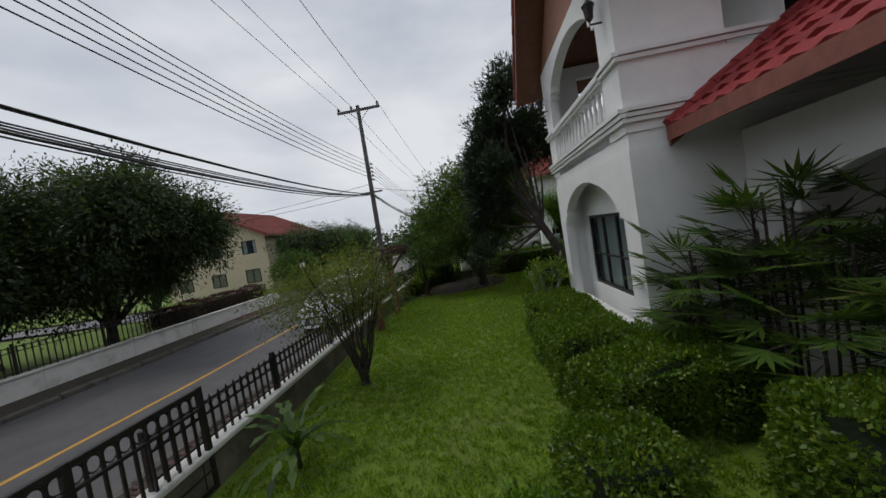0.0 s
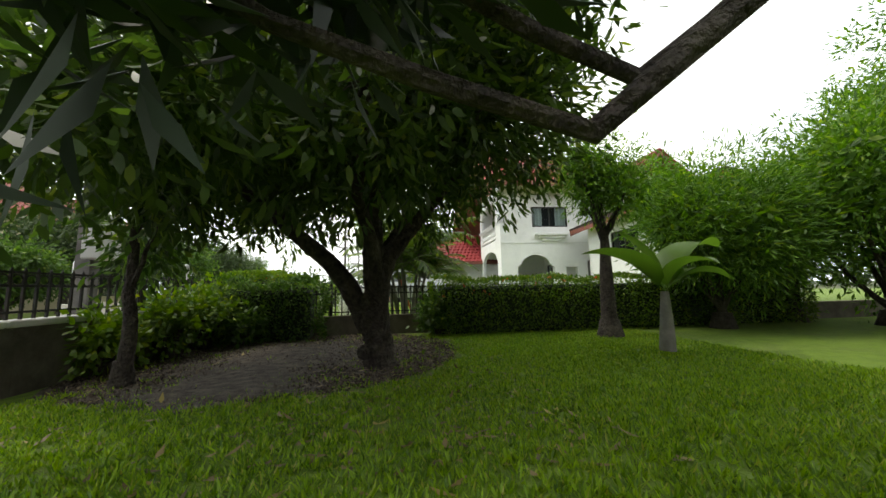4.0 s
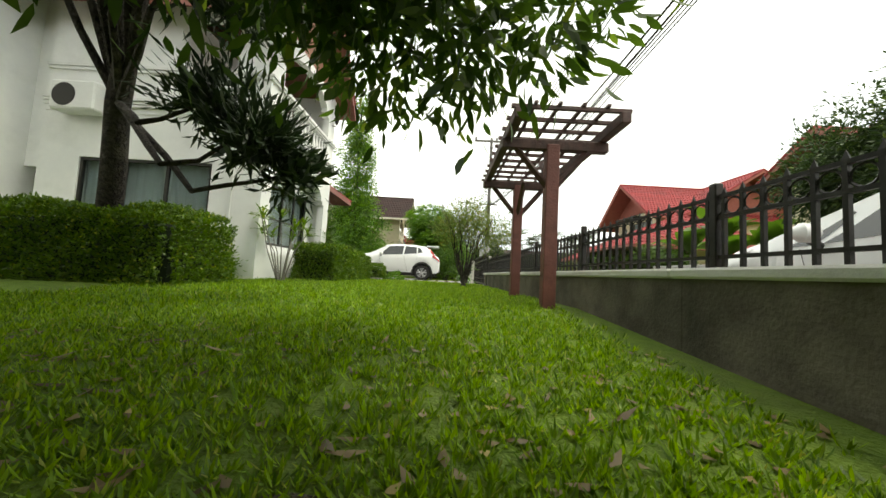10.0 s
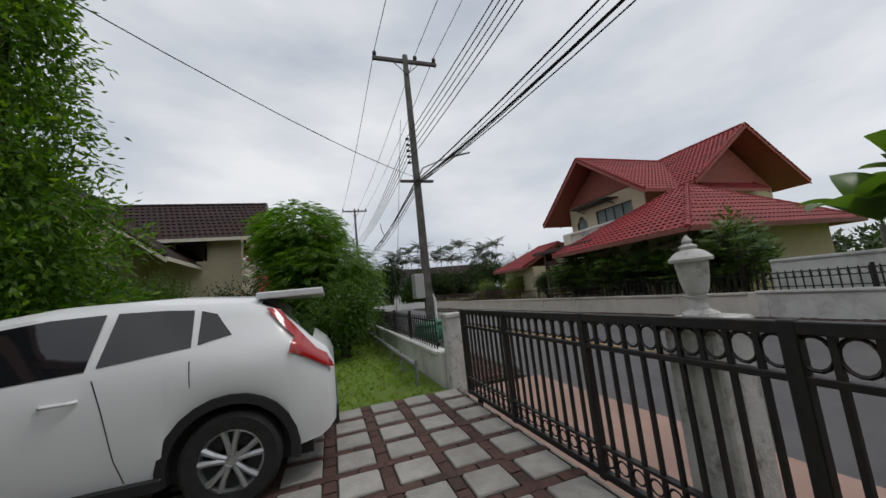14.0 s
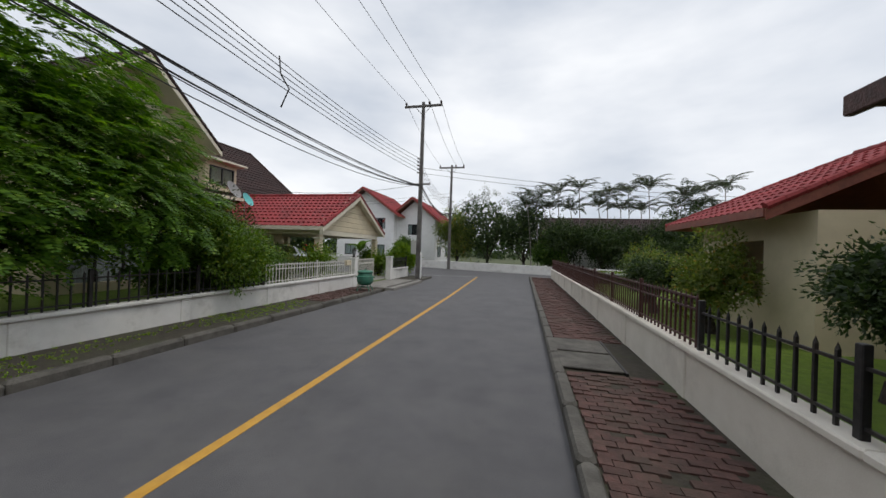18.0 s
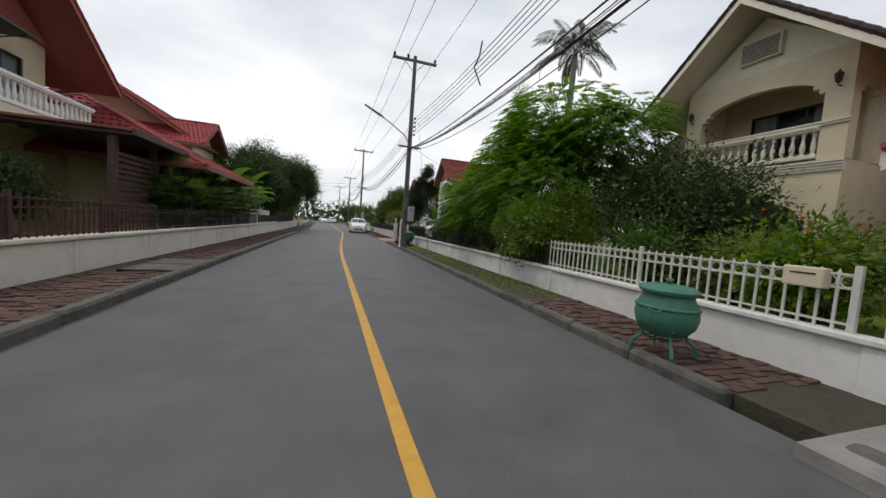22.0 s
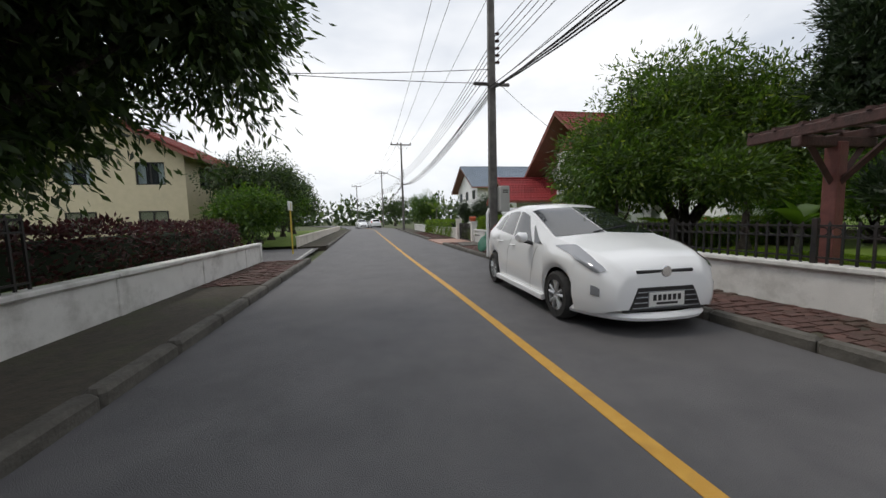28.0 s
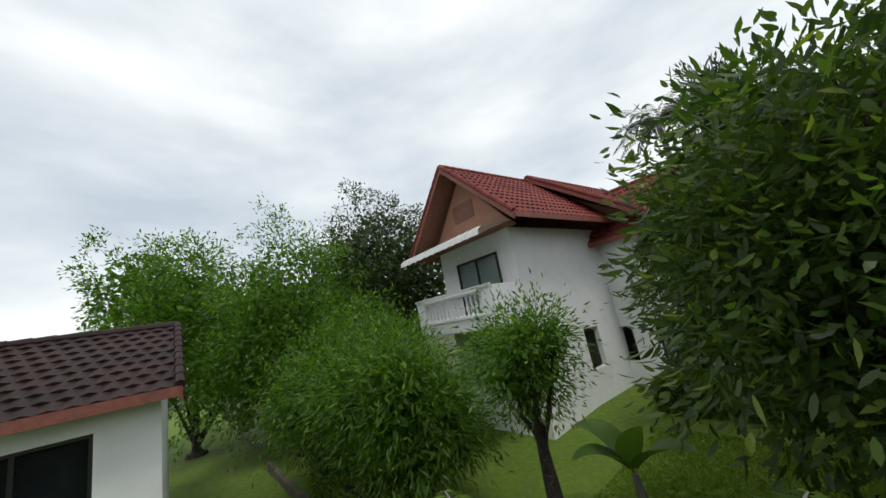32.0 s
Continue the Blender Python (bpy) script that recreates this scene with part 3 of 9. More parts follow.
def spear_fence(name, ya, yb, line, z0, z1, mat, label, gap=0.125, post=1.9, rings=True, r=0.011, face=None):
    """Iron fence: spear bars through two rails, a row of rings under the top rail, square posts."""
    t = thing(name, (0, 0, 0), label, "fence")
    f0 = face or Face((line(ya), ya), (line(yb), yb))
    n = round(f0.len / gap)
    h = z1 - z0
    bar = MB().box(-r, -r, 0, r, r, h - 0.05)
    bar.add([(-r * 1.6, -r * 0.6, h - 0.05), (r * 1.6, -r * 0.6, h - 0.05), (r * 1.6, r * 0.6, h - 0.05), (-r * 1.6, r * 0.6, h - 0.05), (0, 0, h)], [(0, 1, 4), (1, 2, 4), (2, 3, 4), (3, 0, 4), (3, 2, 1, 0)])
    bar = bar.mesh("bar", mat)
    rr = gap / 2 - r * 1.1
    ring_mb = MB().tube([(rr * math.cos(a * math.pi / 6), 0, rr * math.sin(a * math.pi / 6)) for a in range(13)], r * 0.6, 4, False).mesh("ring", mat)
    m = f0.m()
    for i in range(n + 1):
        u = i * f0.len / n
        if face is None:
            y = ya + (yb - ya) * i / n
            pt = Vector((line(y), y, z0))
        else:
            pt = f0.p(u, 0, z0)
        rot = m.to_3x3().to_4x4()
        part("bar", bar, mat, t, at=Matrix.Translation(pt) @ rot)
        if rings and i < n:
            part("ring", ring_mb, mat, t, at=Matrix.Translation(pt + f0.u * gap / 2 + Vector((0, 0, h - 0.13))) @ rot)
    seg = max(1, round(f0.len / post))
    for i in range(seg):
        a, b = i / seg, (i + 1) / seg
        if face is None:
            A, B = ya + (yb - ya) * a, ya + (yb - ya) * b
            pa, pb = Vector((line(A), A, 0)), Vector((line(B), B, 0))
        else:
            pa, pb = f0.p(f0.len * a, 0, 0), f0.p(f0.len * b, 0, 0)
        f = Face(pa, pb)
        mm = f.m()
        for z in ((z0 + 0.06, z0 + h - 0.2, z0 + h - 0.07) if rings else (z0 + 0.06, z0 + h - 0.12)):
            part("rail", MB().box(0, -0.012, z, f.len, 0.012, z + 0.022, m=mm), mat, t)
        part("post", MB().box(-0.028, -0.028, z0 - 0.02, 0.028, 0.028, z1 + 0.03, 0.006, m=mm), mat, t)
    return t


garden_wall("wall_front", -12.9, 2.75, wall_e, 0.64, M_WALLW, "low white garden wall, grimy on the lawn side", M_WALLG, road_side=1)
spear_fence("fence", -12.8, 2.7, wall_e, 0.64, 1.15, M_IRON, "black iron spear fence with rings on the low garden wall")
garden_wall("wall_neighbour_south", -38.3, -17.9, wall_e, 0.62, M_WALLW, "stained white low garden wall with recessed panels")
spear_fence("fence", -38.1, -33.4, wall_e, 0.62, 1.22, M_IRONW, "white iron fence with rings on the low wall", 0.13)
spear_fence("fence", -33.3, -18.2, wall_e, 0.62, 1.2, M_IRON, "dark iron fence half hidden in bushes", 0.16, rings=False)
garden_wall("wall_neighbour_corner", -44.9, -42.6, wall_e, 0.66, M_WALLW, "short white garden wall by the gate")
spear_fence("fence", -44.8, -42.7, wall_e, 0.66, 1.25, M_IRON, "dark iron fence on a short white wall", 0.13)
garden_wall("wall_neighbour_north", 2.95, 8.2, wall_e, 0.72, M_WALLW, "white garden wall, its paint flaking, under a clipped hedge")
garden_wall("wall_neighbour_north", 11.6, 30, wall_e, 0.72, M_WALLW, "white garden wall beyond the iron gate")
garden_wall("wall_across", -49.4, -18.5, wall_w, 0.72, M_WALLC, "long cream garden wall with recessed panels")
spear_fence("fence", -49.2, -30.0, wall_w, 0.72, 1.35, M_IRONR, "maroon iron fence with rings on the cream wall", 0.14)
spear_fence("fence", -29.9, -18.7, wall_w, 0.72, 1.25, M_IRON, "dark iron fence behind fan palms", 0.17, rings=False)
garden_wall("wall_across", -18.3, -12.5, wall_w, 0.75, M_WALLW, "pale blue-white garden wall")
spear_fence("fence", -18.2, -12.6, wall_w, 0.75, 1.22, M_IRON, "black iron fence with rings on the pale wall", 0.15)
garden_wall("wall_side_yard", -18.1, -12.6, lambda y: wall_w(y) - 0.45, 1.5, M_WALLW, "taller pale wall behind the black fence", bay=2.75)
garden_wall("wall_across", -12.4, 3.2, wall_w, 0.68, M_WALLW, "white garden wall under dark trees")
spear_fence("fence", -12.3, -4.0, wall_w, 0.68, 1.45, M_IRON, "black iron fence under a dark tree", 0.15)
garden_wall("wall_across", 9.7, 40, wall_w, 0.6, M_WALLC, "low cream and red garden wall past the side street")
f_n = Face((wall_e(2.8), 2.85), (12, 3.0))
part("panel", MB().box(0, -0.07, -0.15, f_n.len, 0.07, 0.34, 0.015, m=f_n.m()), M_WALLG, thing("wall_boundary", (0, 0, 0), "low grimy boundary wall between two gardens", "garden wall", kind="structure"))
spear_fence("fence", 0, 0, None, 0.34, 0.98, M_IRON, "black iron spear fence on the boundary wall", 0.13, face=Face((wall_e(2.8) + 0.1, 2.85), (1.6, 2.9)))
f_s = Face((-11.4, -54.4), (-1, -57.4))
part("panel", MB().box(-25, -0.07, -0.1, f_s.len + 40, 0.07, 0.7, 0.02, m=f_s.m()), M_WALLW, thing("wall_far", (0, 0, 0), "long white wall across the street junction", "garden wall", kind="structure"))

# ---- building parts ----
def roof_plane(mb, A, B, C, D, wave=0.24, row=0.34, depth=0.035):
    """Tiles over a roof slope: A, B along the eave, D, C along the ridge above them."""
    A, B, C, D = (Vector(p) for p in (A, B, C, D))
    u = (B - A).normalized()
    up = ((D - A) - u * (D - A).dot(u))
    H = up.length
    v = up / H
    n = u.cross(v)
    n = n if n.z > 0 else -n
    rows = max(1, round(H / row))
    lo, hi = min(0, (D - A).dot(u)), max((B - A).dot(u), (C - A).dot(u))
    cols = int((hi - lo) / (wave / 4)) + 1
    for r in range(rows):
        s0, s1 = r / rows, (r + 1.1) / rows
        a0, b0 = (A + (D - A) * s0 - A).dot(u), (B + (C - B) * s0 - A).dot(u)
        a1, b1 = (A + (D - A) * min(s1, 1) - A).dot(u), (B + (C - B) * min(s1, 1) - A).dot(u)
        vs, fs = [], []
        us = [lo + k * wave / 4 for k in range(cols + 1)]
        us = [x for x in us if a0 < x < b0]
        us = [a0] + us + [b0]
        off = (r % 2) * 0.5
        for x in us:
            k = (x / wave + off) % 1
            h = depth * (0.5 + 0.5 * math.cos(2 * math.pi * k))
            x1 = a1 + (b1 - a1) * (x - a0) / max(b0 - a0, 1e-6) if (abs(a1 - a0) + abs(b1 - b0)) > 0.02 and (x < a1 or x > b1) else x
            base0 = A + u * x + v * (H * s0)
            vs += [base0 + n * 0.0, base0 + n * (h + 0.035), A + u * x1 + v * (H * min(s1, 1.0)) + n * (h + 0.004)]
        for k in range(len(us) - 1):
            fs += [(3 * k, 3 * k + 3, 3 * k + 4, 3 * k + 1), (3 * k + 1, 3 * k + 4, 3 * k + 5, 3 * k + 2)]
        mb.add(vs, fs)
    return mb


def slab_under(mb, A, B, C, D, t=0.09):
    """The boarding under a roof slope."""
    pts = [Vector(p) - Vector((0, 0, 0.012)) for p in (A, B, C, D)]
    return mb.prism(pts, (0, 0, -t))


def ridge(mb, p, q, r=0.09, n=None):
    """A row of round ridge tiles."""
    p, q = Vector(p), Vector(q)
    k = max(1, round((q - p).length / 0.33))
    for i in range(k):
        a, b = p.lerp(q, i / k), p.lerp(q, (i + 1.12) / k if i < k - 1 else 1)
        mb.tube([a, b], [r * 1.08, r * 0.9], 8)
    return mb


def gable_roof(parent, axis, a0, a1, c0, c1, ze, zr, tile, soffit, fascia, name="roof", t=0.1, hip0=0.0, hip1=0.0):
    """A two-sided roof. axis: the way of the ridge; a0..a1 along it, c0..c1 across it, eave and ridge heights; hip: how far an end is hipped."""
    P = (lambda a, c, z: (a, c, z)) if axis == "x" else (lambda a, c, z: (c, a, z))
    cm = (c0 + c1) / 2
    r0, r1 = P(a0 + hip0, cm, zr), P(a1 - hip1, cm, zr)
    roof = None
    for c in (c0, c1):
        A, B = P(a0, c, ze), P(a1, c, ze)
        ob = part(name, roof_plane(MB(), A, B, r1, r0), tile, parent)
        part("soffit", slab_under(MB(), A, B, r1, r0, t), soffit, ob)
        part("fascia", MB().prism([Vector(A) + Vector((0, 0, -0.13)), Vector(B) + Vector((0, 0, -0.13)), Vector(B) + Vector((0, 0, 0.03)), Vector(A) + Vector((0, 0, 0.03))], Vector(P(0, 0.03 if c == c1 else -0.03, 0))), fascia, ob)
        roof = roof or ob
    for a, hp, rp in ((a0, hip0, r0), (a1, hip1, r1)):
        A, B = P(a, c0, ze), P(a, c1, ze)
        if hp > 0:
            ob = part(name, roof_plane(MB(), A, B, rp, rp), tile, parent)
            part("soffit", MB().prism([Vector(q) - Vector((0, 0, 0.012)) for q in (A, B, rp)], (0, 0, -t)), soffit, ob)
            part("ridge_tiles", ridge(ridge(MB(), A, rp), B, rp), tile, roof)
            part("fascia", MB().prism([Vector(A) + Vector((0, 0, -0.13)), Vector(B) + Vector((0, 0, -0.13)), Vector(B) + Vector((0, 0, 0.03)), Vector(A) + Vector((0, 0, 0.03))], Vector(P(0.03 if a == a1 else -0.03, 0, 0))), fascia, ob)
        else:
            d = Vector(P(0.035 if a == a1 else -0.035, 0, 0))
            for q in (A, B):
                part("barge_board", MB().prism([Vector(q) + Vector((0, 0, -0.20)), Vector(rp) + Vector((0, 0, -0.20)), Vector(rp) + Vector((0, 0, 0.02)), Vector(q) + Vector((0, 0, 0.02))], d), fascia, roof)
            part("ridge_tiles", ridge(ridge(MB(), Vector(A) + Vector((0, 0, 0.05)), Vector(rp) + Vector((0, 0, 0.05)), 0.075), Vector(B) + Vector((0, 0, 0.05)), Vector(rp) + Vector((0, 0, 0.05)), 0.075), tile, roof)
    part("ridge_tiles", ridge(MB(), Vector(r0) + Vector((0, 0, 0.03)), Vector(r1) + Vector((0, 0, 0.03))), tile, roof)
    return roof


def gable_wall(parent, axis, a, c0, c1, z0, z1, mat, t=0.12, name="gable"):
    """The triangle of wall under a roof's end."""
    P = (lambda a, c, z: (a, c, z)) if axis == "x" else (lambda a, c, z: (c, a, z))
    return part(name, MB().prism([P(a, c0, z0), P(a, c1, z0), P(a, (c0 + c1) / 2, z1)], P(t, 0, 0)), mat, parent)


def wall(parent, f, z0, z1, mat, openings=(), t=0.18, name="wall", trim=0.0):
    """A wall on a Face, with openings (u0, u1, v0, v1, rise); rise > 0 makes a stepped arch head of that height."""
    m = f.m()
    mb = MB()
    u = trim
    for u0, u1, v0, v1, rise in sorted(openings):
        if u0 > u:
            mb.box(u, -t, z0, u0, 0, z1, m=m)
        if v0 > z0:
            mb.box(u0, -t, z0, u1, 0, v0, m=m)
        if rise <= 0:
            if v1 < z1:
                mb.box(u0, -t, v1, u1, 0, z1, m=m)
        else:
            s, k = 0.11, 14
            pts = [(u0, v1 - rise), (u0 + s, v1 - rise), (u0 + s, v1 - rise + s), (u0 + 2 * s, v1 - rise + s), (u0 + 2 * s, v1 - rise + 2 * s)]
            a0, a1 = u0 + 2 * s, u1 - 2 * s
            hh = rise - 2 * s
            pts += [(a0 + (a1 - a0) * i / k, v1 - rise + 2 * s + hh * math.sin(math.pi * i / k) ** 0.75) for i in range(1, k)]
            pts += [(u1 - 2 * s, v1 - rise + 2 * s), (u1 - 2 * s, v1 - rise + s), (u1 - s, v1 - rise + s), (u1 - s, v1 - rise), (u1, v1 - rise)]
            for (p, q), (p2, q2) in zip(pts, pts[1:]):
                if p2 - p > 1e-4:
                    mb.add([m @ Vector(x) for x in ((p, 0, q), (p2, 0, q2), (p2, 0, z1), (p, 0, z1), (p, -t, q), (p2, -t, q2), (p2, -t, z1), (p, -t, z1))],
                           [(0, 1, 2, 3), (4, 7, 6, 5), (0, 4, 5, 1), (3, 2, 6, 7)])
                else:
                    mb.add([m @ Vector(x) for x in ((p, 0, q), (p, 0, q2), (p, -t, q2), (p, -t, q))], [(0, 1, 2, 3)])
        u = u1
    if u < f.len - trim:
        mb.box(u, -t, z0, f.len - trim, 0, z1, m=m)
    return part(name, mb, mat, parent)


def window(parent, f, u0, u1, v0, v1, d=-0.08, leaves=3, frame=None, curtain=True, bar=None, grid=0):
    """A glazed window in a wall: frame, stiles, panes, curtains behind, and a near-black sheet painted as the unlit
    room.
    """
    frame = frame or M_FRAME
    m = f.m()
    w = thing_part(parent, "window")
    mb = MB()
    b = 0.055
    for x0, y0, x1, y1 in ((u0, v0, u1, v0 + b), (u0, v1 - b, u1, v1), (u0, v0 + b, u0 + b, v1 - b), (u1 - b, v0 + b, u1, v1 - b)):
        mb.box(x0, d - 0.05, y0, x1, d + 0.02, y1, 0.006, m=m)
    w = part("window", mb, frame, parent)
    n = leaves
    for i in range(n):
        a, c = u0 + b + (u1 - u0 - 2 * b) * i / n, u0 + b + (u1 - u0 - 2 * b) * (i + 1) / n
        if i:
            part("stile", MB().box(a - 0.03, d - 0.04, v0 + b, a + 0.03, d + 0.01, v1 - b, 0.004, m=m), frame, w)
        if bar is not None:
            part("glazing_bar", MB().box(a + 0.03, d - 0.03, v0 + bar - 0.018, c - 0.03, d + 0.004, v0 + bar + 0.018, m=m), frame, w)
        for g in range(1, grid):
            z = v0 + (v1 - v0) * g / grid
            part("glazing_bar", MB().box(a, d - 0.03, z - 0.012, c, d + 0.006, z + 0.012, m=m), frame, w)
            x = a + (c - a) * g / grid
            part("glazing_bar", MB().box(x - 0.012, d - 0.03, v0 + b, x + 0.012, d + 0.006, v1 - b, m=m), frame, w)
        ob = part("pane", MB().box(a, d - 0.022, v0 + b, c, d - 0.014, v1 - b, m=m), M_GLASS, w)
        ob.visible_shadow = False
    back = MB()
    if curtain:
        k = max(8, int((u1 - u0) / 0.05))
        for i in range(k):
            a, c = u0 + (u1 - u0) * i / k, u0 + (u1 - u0) * (i + 1) / k
            if curtain == 2 and 0.3 < (i + 0.5) / k < 0.7:
                continue
            da, dc = d - 0.14 + 0.03 * math.sin(i * 1.9) + 0.01 * math.sin(i * 4.1), d - 0.14 + 0.03 * math.sin((i + 1) * 1.9) + 0.01 * math.sin((i + 1) * 4.1)
            back.add([m @ Vector(p) for p in ((a, da, v0), (c, dc, v0), (c, dc, v1), (a, da, v1))], [(0, 1, 2, 3)])
        part("curtain", back, M_CURT, w)
    # added sheet whose dark colour stands in for the room's shade
    part("room_shade_sheet", MB().box(u0 - 0.02, d - 0.4, v0 - 0.02, u1 + 0.02, d - 0.3, v1 + 0.02, m=m), M_DARKIN, w)
    return w


def thing_part(parent, name):
    return parent


def balustrade(parent, f, u0, u1, z, h, mat, d=0.0, gap=0.19, fat=0.052):
    """Turned balusters between a plinth and a moulded rail."""
    b = part("balustrade", MB().box(u0, d - 0.13, z, u1, d + 0.03, z + 0.09, 0.012, m=f.m()), mat, parent)
    part("rail", MB().box(u0, d - 0.15, z + h - 0.09, u1, d + 0.06, z + h, 0.015, m=f.m()).box(u0, d - 0.12, z + h - 0.13, u1, d + 0.03, z + h - 0.09, m=f.m()), mat, b)
    hh = h - 0.22
    r = fat
    prof = [(r, 0), (r, 0.05 * hh), (r * 0.55, 0.10 * hh), (r * 0.85, 0.2 * hh), (r * 1.05, 0.33 * hh), (r * 0.8, 0.5 * hh), (r * 0.5, 0.68 * hh), (r * 0.5, 0.8 * hh), (r * 0.8, 0.86 * hh), (r * 0.55, 0.92 * hh), (r, 0.95 * hh), (r, hh)]
    me = MB().lathe(prof, n=10).mesh("baluster", mat, True)
    n = max(1, int((u1 - u0) / gap))
    for i in range(n):
        part("baluster", me, mat, b, at=f.p(u0 + (u1 - u0) * (i + 0.5) / n, d - 0.05, z + 0.09))
    return b


def moulding(parent, f, u0, u1, z, mat, out=0.07, n=3, h=0.05, name="moulding"):
    mb = MB()
    for i in range(n):
        mb.box(u0 - (n - i) * 0.0, 0.002, z - i * h - h * 0.8, u1, out - i * out / (n + 1), z - i * h, m=f.m())
    return part(name, mb, mat, parent)


def coach_lamp(parent, f, u, z, mat=None):
    """A small black wall lantern."""
    p = f.p(u, 0.0, z)
    mb = MB().tube([p, p + f.n * 0.14, p + f.n * 0.14 + Vector((0, 0, 0.06))], 0.012, 6)
    c = p + f.n * 0.14
    mb.lathe([(0.02, 0.04), (0.05, 0.08), (0.07, 0.22), (0.085, 0.23), (0.02, 0.30), (0.01, 0.34)], c, 6)
    return part("wall_lamp", mb, M_IRON, parent, "black iron wall lantern")


def shell(parent, x0, y0, x1, y1, z0, z1, mat, opens=None, names=None):
    """Four outer walls with their openings; opens: side -> openings. Sides: W S E N."""
    opens = opens or {}
    fs = {"W": Face((x0, y1), (x0, y0)), "S": Face((x0, y0), (x1, y0)), "E": Face((x1, y0), (x1, y1)), "N": Face((x1, y1), (x0, y1))}
    fs["W"].n, fs["S"].n, fs["E"].n, fs["N"].n = Vector((-1, 0, 0)), Vector((0, -1, 0)), Vector((1, 0, 0)), Vector((0, 1, 0))
    for k, f in fs.items():
        wall(parent, f, z0, z1, mat, opens.get(k, ()), 0.18, trim=0.18 if k in "NS" else 0.0)
    return fs


def floor_slab(parent, x0, y0, x1, y1, z, mat, t=0.16, name="floor_slab"):
    return part(name, MB().box(x0 + 0.02, y0 + 0.02, z - t, x1 - 0.02, y1 - 0.02, z), mat, parent)


# ---- the white house with the arched balcony ----
hA = thing("house", (0, 0, 0), "white two-storey house with arched loggia, turned balusters and maroon tiled roof", "house")
# front block: ground room and balcony above
fb = shell(hA, 0.5, -11.1, 4.9, -7.4, 0.0, 3.1, M_WHITE, {"W": [(0.36, 3.3, 0.75, 2.95, 0.66)], "N": [(0.8, 3.4, 0.95, 2.4, 0)]})
inner = Face((0.92, -7.6), (0.92, -10.9))
inner.n = Vector((-1, 0, 0))
wall(hA, inner, 0.0, 3.1, M_WHITE, [(0.32, 2.95, 0.95, 2.36, 0)], 0.12, "recess_wall")
window(hA, inner, 0.32, 2.95, 0.95, 2.36, -0.05, 4, bar=0.62)
window(hA, fb["N"], 0.8, 3.4, 0.95, 2.4, -0.05, 3)
part("window_sill", MB().box(0.75, -0.02, 0.85, 3.45, 0.09, 0.95, 0.01, m=fb["N"].m()), M_TRIM, hA)
floor_slab(hA, 0.5, -11.1, 4.9, -7.4, 3.3, M_WHITE, 0.24)
moulding(hA, fb["W"], -0.06, 3.76, 3.58, M_TRIM, 0.09, 3, 0.06)
moulding(hA, fb["N"], 0, 4.4, 3.58, M_TRIM, 0.09, 3, 0.06)
moulding(hA, fb["S"], 0, 3.0, 3.58, M_TRIM, 0.09, 3, 0.06)
# balcony storey
up = shell(hA, 0.5, -11.1, 4.9, -7.4, 3.3, 5.6, M_WHITE, {"W": [(0.5, 3.2, 3.3, 5.4, 0.55)], "N": [(2.6, 3.7, 4.1, 5.35, 0.0)], "S": [(1.2, 2.4, 4.1, 5.5, 0.0)]})
balustrade(hA, up["W"], 0.5, 3.2, 3.42, 0.82, M_TRIM)
moulding(hA, up["W"], -0.05, 0.5, 4.24, M_TRIM, 0.07, 2, 0.06)
moulding(hA, up["W"], 3.2, 3.75, 4.24, M_TRIM, 0.07, 2, 0.06)
moulding(hA, up["N"], 0, 4.4, 4.24, M_TRIM, 0.07, 2, 0.06)
moulding(hA, up["S"], 0, 3.0, 4.24, M_TRIM, 0.07, 2, 0.06)
bk = Face((2.4, -7.6), (2.4, -10.9))
bk.n = Vector((-1, 0, 0))
wall(hA, bk, 3.3, 5.6, M_WHITE, [(0.8, 2.5, 3.35, 5.2, 0)], 0.12, "loggia_wall")
window(hA, bk, 0.8, 2.5, 3.35, 5.2, -0.04, 2)
for u in (0.25, 3.45):
    coach_lamp(hA, up["W"], u, 4.75)
gable_roof(hA, "x", 0.0, 5.5, -11.45, -6.95, 5.35, 7.5, M_ROOF_MAROON, M_SOFFIT, M_FASCIA)
gable_wall(hA, "x", 0.52, -11.1, -7.4, 5.6, 7.2, M_GABLE)
# main block with its higher roof, and the north wing with the awning
mbk = shell(hA, 3.6, -14.4, 10.6, -7.6, 0.1, 5.9, M_WHITE, {"W": [(4.2, 5.6, 3.9, 5.1, 0)], "N": [(5.2, 6.6, 1.0, 2.2, 0)], "S": [(1.5, 3.2, 3.9, 5.1, 0)]})
window(hA, mbk["W"], 4.2, 5.6, 3.9, 5.1, -0.06, 2)
window(hA, mbk["S"], 1.5, 3.2, 3.9, 5.1, -0.06, 2)
gable_roof(hA, "y", -15.3, -6.6, 2.7, 11.4, 5.5, 8.8, M_ROOF_MAROON, M_SOFFIT, M_FASCIA)
gable_wall(hA, "y", -14.4, 3.6, 10.6, 5.9, 8.3, M_GABLE)
gable_wall(hA, "y", -7.75, 3.6, 10.6, 5.9, 8.3, M_GABLE)
nw = shell(hA, 5.4, -7.6, 8.8, -2.6, -0.05, 5.95, M_WHITE, {"N": [(0.6, 2.8, 1.3, 2.7, 0), ], "W": [(2.6, 3.5, 1.2, 2.5, 0)]})
window(hA, nw["N"], 0.6, 2.8, 1.3, 2.7, -0.06, 4, M_FRAMEW, grid=2)
part("balcony_slab", MB().box(5.3, -2.6, 3.15, 8.9, -1.3, 3.5, 0.02), M_TRIM, hA)
nb = Face((8.9, -1.3), (5.3, -1.3))
nb.n = Vector((0, 1, 0))
